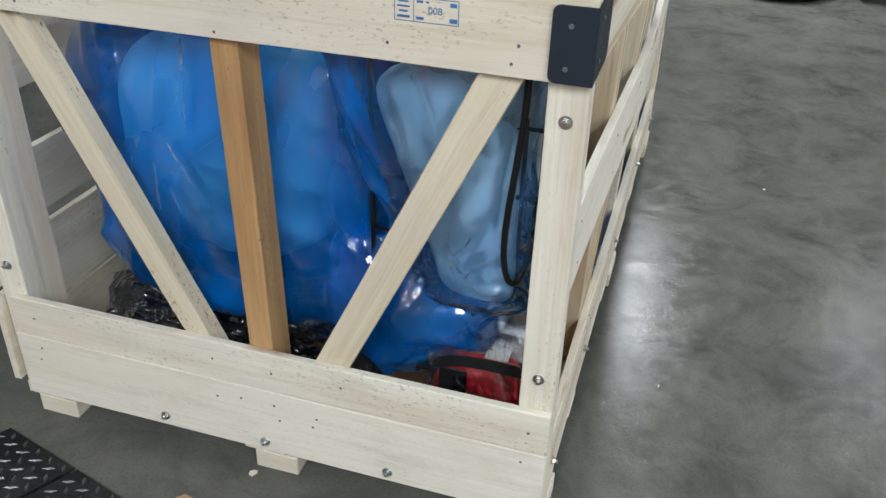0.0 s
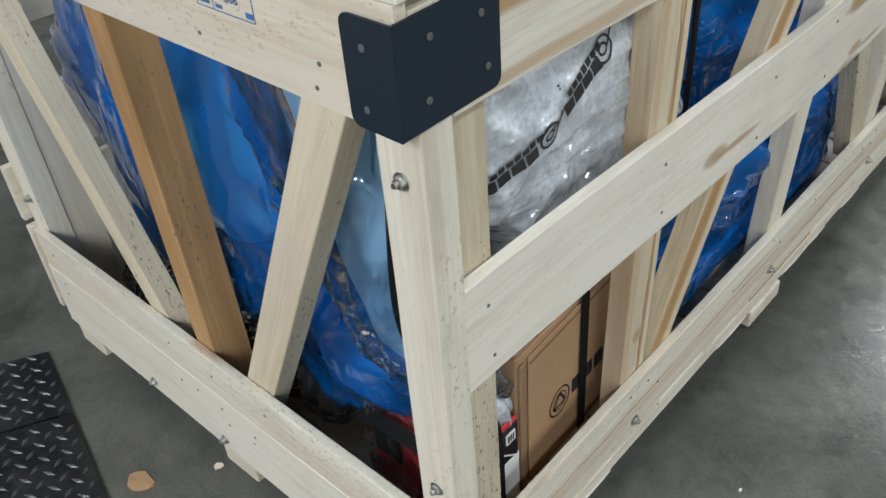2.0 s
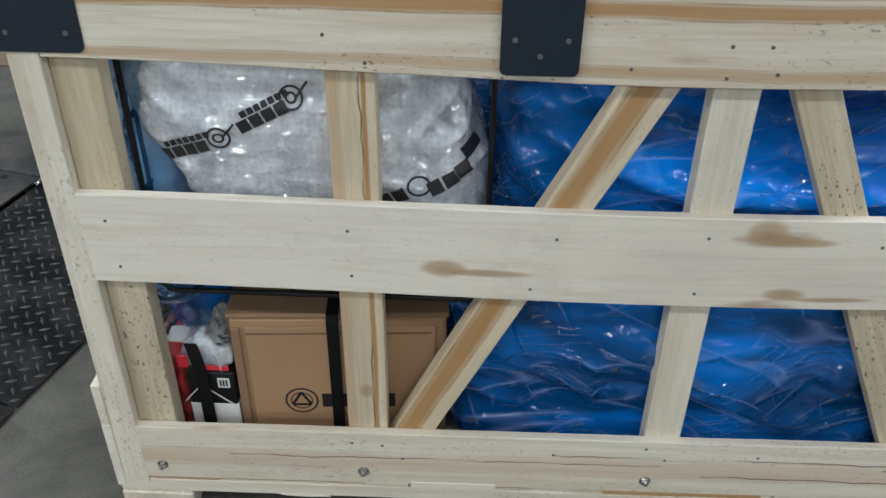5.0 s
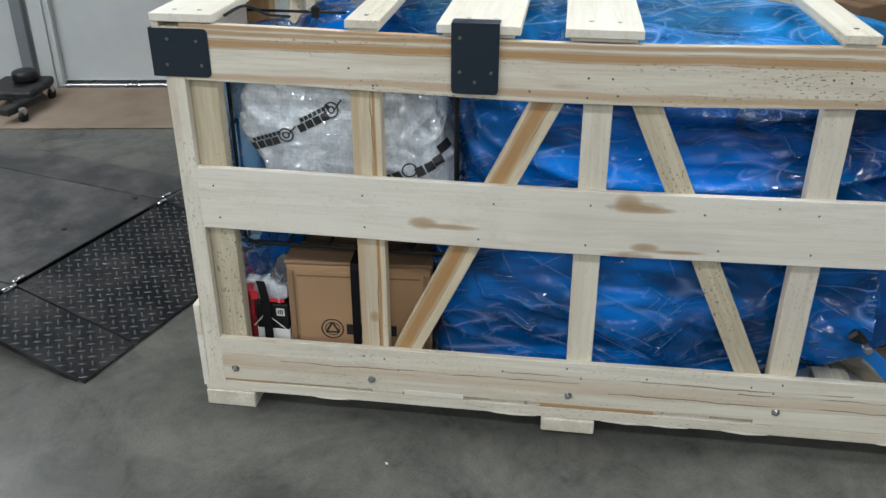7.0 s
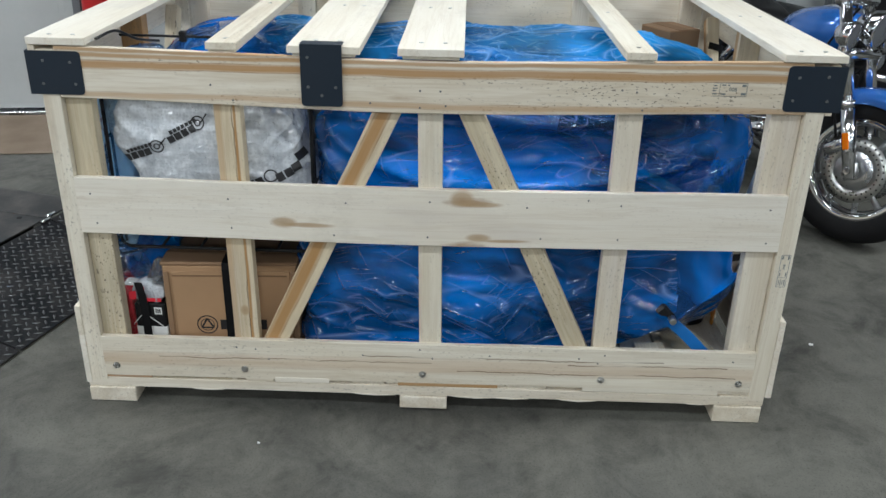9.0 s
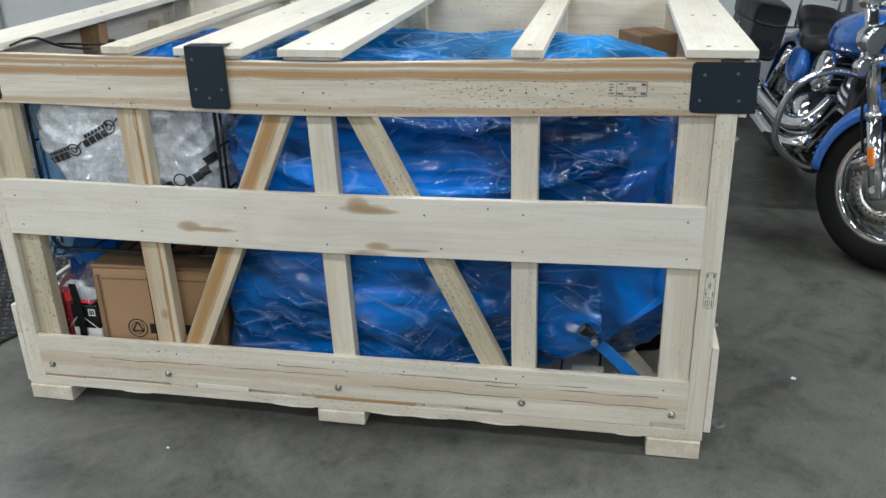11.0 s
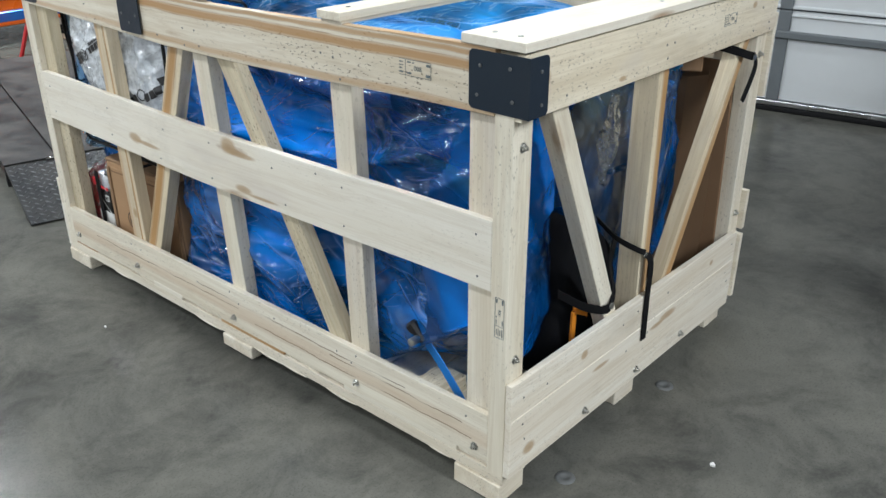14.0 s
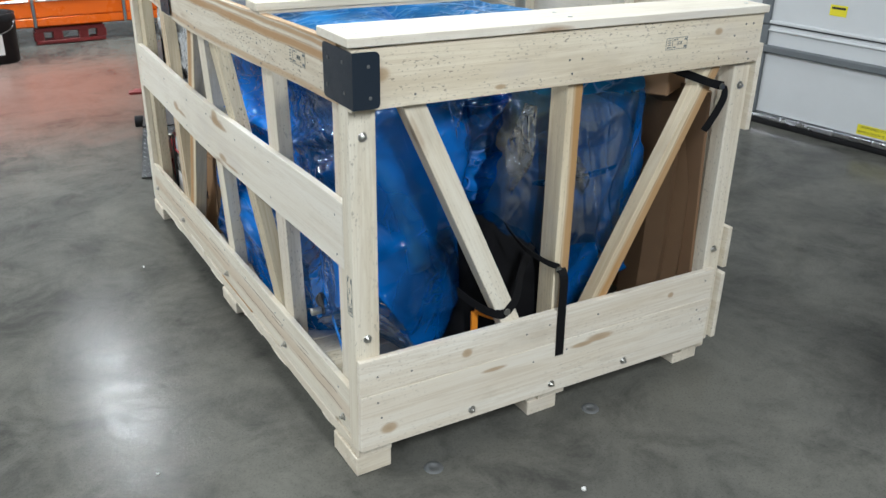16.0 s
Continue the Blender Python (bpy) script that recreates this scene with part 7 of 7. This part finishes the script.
# ---------- things round the walls ----------
# red cylinder by the door
rc = tagged(empty("gas_cylinder", (0, 0, 0)), "tall red painted gas cylinder standing by the wall", "cylinder")
rc.matrix_basis = SHOP @ pose(0.15, 0.42, 0)
part("body", lathe_bm([(0.001, 0.0), (0.088, 0.0), (0.095, 0.012), (0.095, 0.98), (0.086, 1.05), (0.055, 1.10), (0.032, 1.12), (0.001, 1.12)], 36), RED_PLASTIC, rc, local=Matrix.Identity(4), smooth=True)
part("valve", cyl_bm(0.02, 0.07, 16, 0.004), ALLOY, rc, "metal valve", local=pose(0, 0, 1.115), smooth=True)

# wheeled base left of the door
dl = tagged(empty("rolling_stand", (-2.62, -2.18, 0)), "black steel stand base on small casters", "stand")
part("base", box_bm(0.36, 0.30, 0.05, 0.01), TREAD, dl, m=pose(-2.66, -2.22, 0.105, 0, 0, 10))
part("column", cyl_bm(0.075, 0.07, 28, 0.02), PLASTIC_BLACK, dl, m=pose(-2.72, -2.20, 0.13), smooth=True)
part("leg", box_bm(0.34, 0.07, 0.045, 0.008), TREAD, dl, m=pose(-2.46, -2.08, 0.075, 0, 0, -4))
for x, y in ((-2.36, -2.02), (-2.80, -2.10), (-2.50, -2.36), (-2.81, -2.32)):
    c = part("caster", cyl_bm(0.034, 0.024, 24, 0.006), RUBBER, dl, "black caster", m=pose(x, y + 0.012, 0.0345, 90, 0, 0), smooth=True)
    part("caster_fork", box_bm(0.03, 0.034, 0.04, 0.004), ZINC, c, m=pose(x, y, 0.066))

# orange tool cabinet on casters
cab = tagged(empty("tool_cabinet", (-0.2, -4.2, 0)), "long glossy orange tool cabinet with drawers, on casters", "cabinet")
CX0, CX1, CY, CZ0, CZ1 = -2.2, 1.3, -3.93, 0.145, 0.95
part("body", box_bm(CX1 - CX0, 0.55, CZ1 - CZ0, 0.006, at=((CX0 + CX1) / 2, CY - 0.30, (CZ0 + CZ1) / 2)), ORANGE_PAINT, cab)
part("top", box_bm(CX1 - CX0 + 0.02, 0.58, 0.03, 0.006, at=((CX0 + CX1) / 2, CY - 0.29, CZ1 + 0.016)), PLASTIC_BLACK, cab, "black worktop")
edges = [CX0, -1.45, -0.745, -0.04, 0.62, CX1]
for x0, x1 in zip(edges, edges[1:]):
    z = CZ0 + 0.006
    for h in (0.072, 0.15, 0.15, 0.15, 0.12, 0.12):
        d = part("drawer", box_bm(x1 - x0 - 0.03, 0.02, h - 0.008, 0.004, at=((x0 + x1) / 2, CY - 0.012, z + h / 2)), ORANGE_PAINT, cab)
        if h > 0.1:
            part("pull", box_bm(x1 - x0 - 0.05, 0.012, 0.014, 0.004, at=((x0 + x1) / 2, CY + 0.004, z + h - 0.016)), ALLOY, d, "bare metal pull")
        z += h
for x in edges[1:-1]:
    part("stile", box_bm(0.022, 0.014, CZ1 - CZ0, 0.003, at=(x, CY - 0.004, (CZ0 + CZ1) / 2)), GREY_STEEL, cab, "grey steel stile")
for x in (CX0 + 0.15, -0.95, 0.30, CX1 - 0.15):
    for y in (CY - 0.08, CY - 0.50):
        c = part("caster", cyl_bm(0.055, 0.035, 28, 0.008), RUBBER, cab, "black caster", m=pose(x, y + 0.017, 0.0555, 90, 0, 0), smooth=True)
        part("caster_fork", box_bm(0.05, 0.05, 0.06, 0.006), ZINC, c, m=pose(x, y, 0.114))

# red stand under the cabinet
rs = tagged(empty("red_stand", (-0.3, -4.0, 0)), "low red steel stand tucked under the cabinet", "stand")
bm = bmesh.new()
box_bm(0.54, 0.10, 0.03, 0.004, at=(-0.30, -4.0, 0.118), bm=bm)
box_bm(0.54, 0.10, 0.03, 0.004, at=(-0.30, -4.0, 0.020), bm=bm)
part("frame", bm, DARK_RED_SHADE, rs)
for x in (-0.545, -0.40, -0.20, -0.055):
    part("web", box_bm(0.075, 0.09, 0.07, 0.004, at=(x, -4.0, 0.069)), DARK_RED_SHADE, rs)

# black bucket
bk = tagged(empty("bucket", (0.28, -3.50, 0)), "black plastic bucket with a paper label and wire handle", "bucket")
BK = pose(0.285, -3.50, 0)
part("pail", lathe_bm([(0.001, 0.002), (0.125, 0.0), (0.130, 0.006), (0.142, 0.30), (0.148, 0.302), (0.148, 0.33), (0.143, 0.342), (0.146, 0.362), (0.140, 0.364), (0.134, 0.35), (0.120, 0.012), (0.001, 0.010)], 48), PLASTIC_BLACK, bk, m=BK, smooth=True)
bm = bmesh.new()
rows = []
for k in range(13):
    a = radians(30 + 70 * k / 12)
    rows.append([bm.verts.new((r * math.cos(a), r * math.sin(a), z)) for r, z in ((0.1345, 0.07), (0.1405, 0.22))])
for a, b in zip(rows, rows[1:]):
    bm.faces.new((a[0], b[0], b[1], a[1]))
part("label", bm, WHITE_PAPER, bk, "white paper label", m=BK, smooth=True)
part("handle", tube_bm(smooth_line([(-0.149, 0.0, 0.31), (-0.135, 0.07, 0.25), (0.0, 0.16, 0.205), (0.135, 0.07, 0.25), (0.149, 0, 0.31)], 6), 0.003, 8), ZINC, bk, "thin wire handle", m=BK @ pose(0, 0, 0, 0, 0, -30), smooth=True)

# red jack stand and blue beam beyond the lift
js = tagged(empty("jack_stand", (-1.45, -3.15, 0)), "red steel jack stand on the floor", "jack stand")
JS = pose(-1.42, -3.12, 0, 0, 0, 20)
for sx in (-1, 1):
    for sy in (-1, 1):
        part("leg", tube_bm([(sx * 0.10, sy * 0.10, 0.003), (sx * 0.03, sy * 0.03, 0.28)], 0.016, 6), RED_PLASTIC, js, m=JS)
part("collar", box_bm(0.08, 0.08, 0.05, 0.008, at=(0, 0, 0.28)), RED_PLASTIC, js, m=JS)
part("post", box_bm(0.035, 0.035, 0.16, 0.004, at=(0, 0, 0.36)), ZINC, js, "steel post", m=JS)
fb = tagged(empty("floor_crane", (-1.8, -3.3, 0)), "blue steel beam of a folded floor crane", "crane")
part("beam", box_bm(0.75, 0.07, 0.07, 0.006), BLUE_PAINT, fb, m=pose(-1.55, -3.38, 0.33))
for x in (-1.88, -1.22):
    part("foot", box_bm(0.06, 0.35, 0.05, 0.006), TREAD, fb, "black foot", m=pose(x, -3.38, 0.026))
    part("upright", box_bm(0.05, 0.05, 0.26, 0.004), TREAD, fb, "", m=pose(x, -3.38, 0.17))

# black tyre and dark cart, added for unidentified dark shapes beyond the crate
tagged(part("spare_tyre", lathe_bm([(0.20, 0.02), (0.215, 0.005), (0.29, 0.001), (0.325, 0.02), (0.335, 0.06), (0.335, 0.10), (0.325, 0.14), (0.29, 0.16), (0.215, 0.155), (0.20, 0.14), (0.20, 0.02)], 56), RUBBER, None, "", pose(0.56, 5.02, 0.001), True), "black rubber tyre lying flat on the floor", "tyre")
ct = tagged(empty("parts_cart", (1.45, 5.25, 0)), "dark low parts cart on casters", "cart")
part("tray", box_bm(0.9, 0.6, 0.30, 0.02), PLASTIC_BLACK, ct, m=pose(1.45, 5.25, 0.25, 0, 0, 8))
for x, y in ((1.1, 5.0), (1.8, 5.1), (1.1, 5.45), (1.8, 5.55)):
    part("caster", cyl_bm(0.05, 0.03, 24, 0.006), RUBBER, ct, m=pose(x, y + 0.015, 0.051, 90, 0, 0), smooth=True)

# steel shelving behind the motorcycle
sh = tagged(empty("steel_shelving", (-3.2, 4.4, 0)), "grey perforated steel shelving with dark boxes", "shelving")
SH = SHOP @ pose(0.32, 5.75, 0)
for y in (-0.55, 0.55):
    for x in (-0.20, 0.20):
        part("post", box_bm(0.035, 0.035, 1.9, 0.003), GREY_STEEL, sh, m=SH @ pose(x, y, 0.951))
for z in (0.15, 0.65, 1.15, 1.65):
    part("shelf", box_bm(0.44, 1.14, 0.03, 0.003), GREY_STEEL, sh, m=SH @ pose(0, 0, z))
for y, z, w, h, mt in ((-0.3, 0.165, 0.36, 0.3, PLASTIC_BLACK), (0.2, 0.165, 0.4, 0.25, CARD_SHADED), (-0.25, 0.665, 0.45, 0.28, PLASTIC_BLACK), (0.3, 0.665, 0.3, 0.33, GREY_STEEL), (0.0, 1.165, 0.7, 0.3, CARD_SHADED)):
    b = part("storage_box", box_bm(0.34, w, h, 0.008), mt, None, "", SH @ pose(0.0, y, z + h / 2 + 0.002))
    tagged(b, "plain storage box on the steel shelf", "box", "boxes on the shelving")

# light fixtures over the floor, those of the added 6.6 row too
fixture = tagged(empty("ceiling_light", (0, 0, LAMP_Z)), "white tube light fixture hung under the ceiling", "light", "tube lights")
part("housing", box_bm(0.26, 2.4, 0.05, 0.008), CEILING_PAINT, fixture, local=pose(0, 0, 0.0))
for y in (-0.9, 0.9):
    part("rod", tube_bm([(0, y, 0.02), (0, y, WALL_H - LAMP_Z + 0.01)], 0.006, 8), ZINC, fixture, local=Matrix.Identity(4))
first = True
for lx in LAMP_ROWS:
    for ly in LAMP_YS:
        if lx < -2 and ly > 3:
            continue
        if first:
            fixture.matrix_basis = pose(lx, ly, LAMP_Z)
            first = False
        else:
            copy_thing(fixture, pose(lx, ly, LAMP_Z))

# ---------- ink stamps on the timber ----------
def stamp(owner, m, w, h, mat):
    """A treatment stamp: a box of thin lines, a round-cornered mark, small bars and a number."""
    st_ = part("ink_stamp", box_bm(w, 0.0012, 0.0004, 0, at=(0, h / 2, 0)), mat, owner, "inked treatment stamp", m)
    for x, y, sx, sy in ((0, -h / 2, w, 0.0012), (-w / 2, 0, 0.0012, h), (w / 2, 0, 0.0012, h), (-w * 0.20, 0, 0.0010, h)):
        part("line", box_bm(sx, sy, 0.0004, 0, at=(x, y, 0)), mat, st_, m=m)
    for k, (x, y, sx, sy) in enumerate(((-0.36, 0.30, 0.16, 0.08), (-0.36, 0.10, 0.20, 0.07), (-0.36, -0.10, 0.14, 0.08), (-0.36, -0.32, 0.20, 0.10), (-0.10, 0.34, 0.10, 0.10), (-0.10, -0.34, 0.12, 0.12), (0.42, 0.32, 0.10, 0.16), (0.42, -0.32, 0.12, 0.18), (0.02, 0.34, 0.05, 0.08))):
        part("bar", box_bm(w * sx, h * sy, 0.0004, 0, at=(w * x, h * y, 0)), mat, st_, m=m)
    lettering("008", h * 0.42, m @ pose(w * 0.14, 0, 0), mat, st_)


FACE_X = pose(0, 0, 0, 90, 0, 90)     # read from the long side
FACE_NEAR = pose(0, 0, 0, 90, 0, 0)   # read from the lift end
FACE_FAR = pose(0, 0, 0, 90, 0, 180)  # read from the motorcycle end
stamp(end_a, Matrix.Translation((-0.265, -0.0006, 1.108)) @ FACE_NEAR, 0.105, 0.038, INK_BLUE)
stamp(top_rail, Matrix.Translation((bow(1.905) + 0.0008, 1.905, 1.088)) @ pose(0, 0, 0, 0, 0, 1.5) @ FACE_X, 0.105, 0.036, INK_GREY)
stamp(end_d, Matrix.Translation((-0.96, LEN + 0.0006, 1.085)) @ FACE_FAR, 0.075, 0.03, INK_GREY)
far_post = [o for o in crate.children if o.name.startswith("corner_post")][2]
stamp(far_post, Matrix.Translation((0.0006, 2.157, 0.545)) @ FACE_X @ pose(0, 0, 0, 0, 0, 90), 0.105, 0.026, INK_GREY)

# pale sawn patches and end splinters along the runner
rnd = random.Random(9)
for y in (0.34, 0.86, 1.18, 1.31, 1.52, 1.93):
    bm = bmesh.new()
    w = rnd.uniform(0.05, 0.12)
    pts = [(0, 0), (w * 0.6, rnd.uniform(-0.002, 0.002)), (w * 1.3, -0.003), (w * 0.7, -rnd.uniform(0.005, 0.009)), (w * 0.2, -0.004)]
    lo = [bm.verts.new((0.0, a, b)) for a, b in pts]
    hi = [bm.verts.new((0.003, a, b)) for a, b in pts]
    bm.faces.new(lo[::-1])
    bm.faces.new(hi)
    for k in range(len(pts)):
        bm.faces.new((lo[k], lo[(k + 1) % 5], hi[(k + 1) % 5], hi[k]))
    part("splinter", bm, PINE_CLEAN, crate, "", Matrix.Translation((-0.002, y, 0.0465 + lean(0, y))))
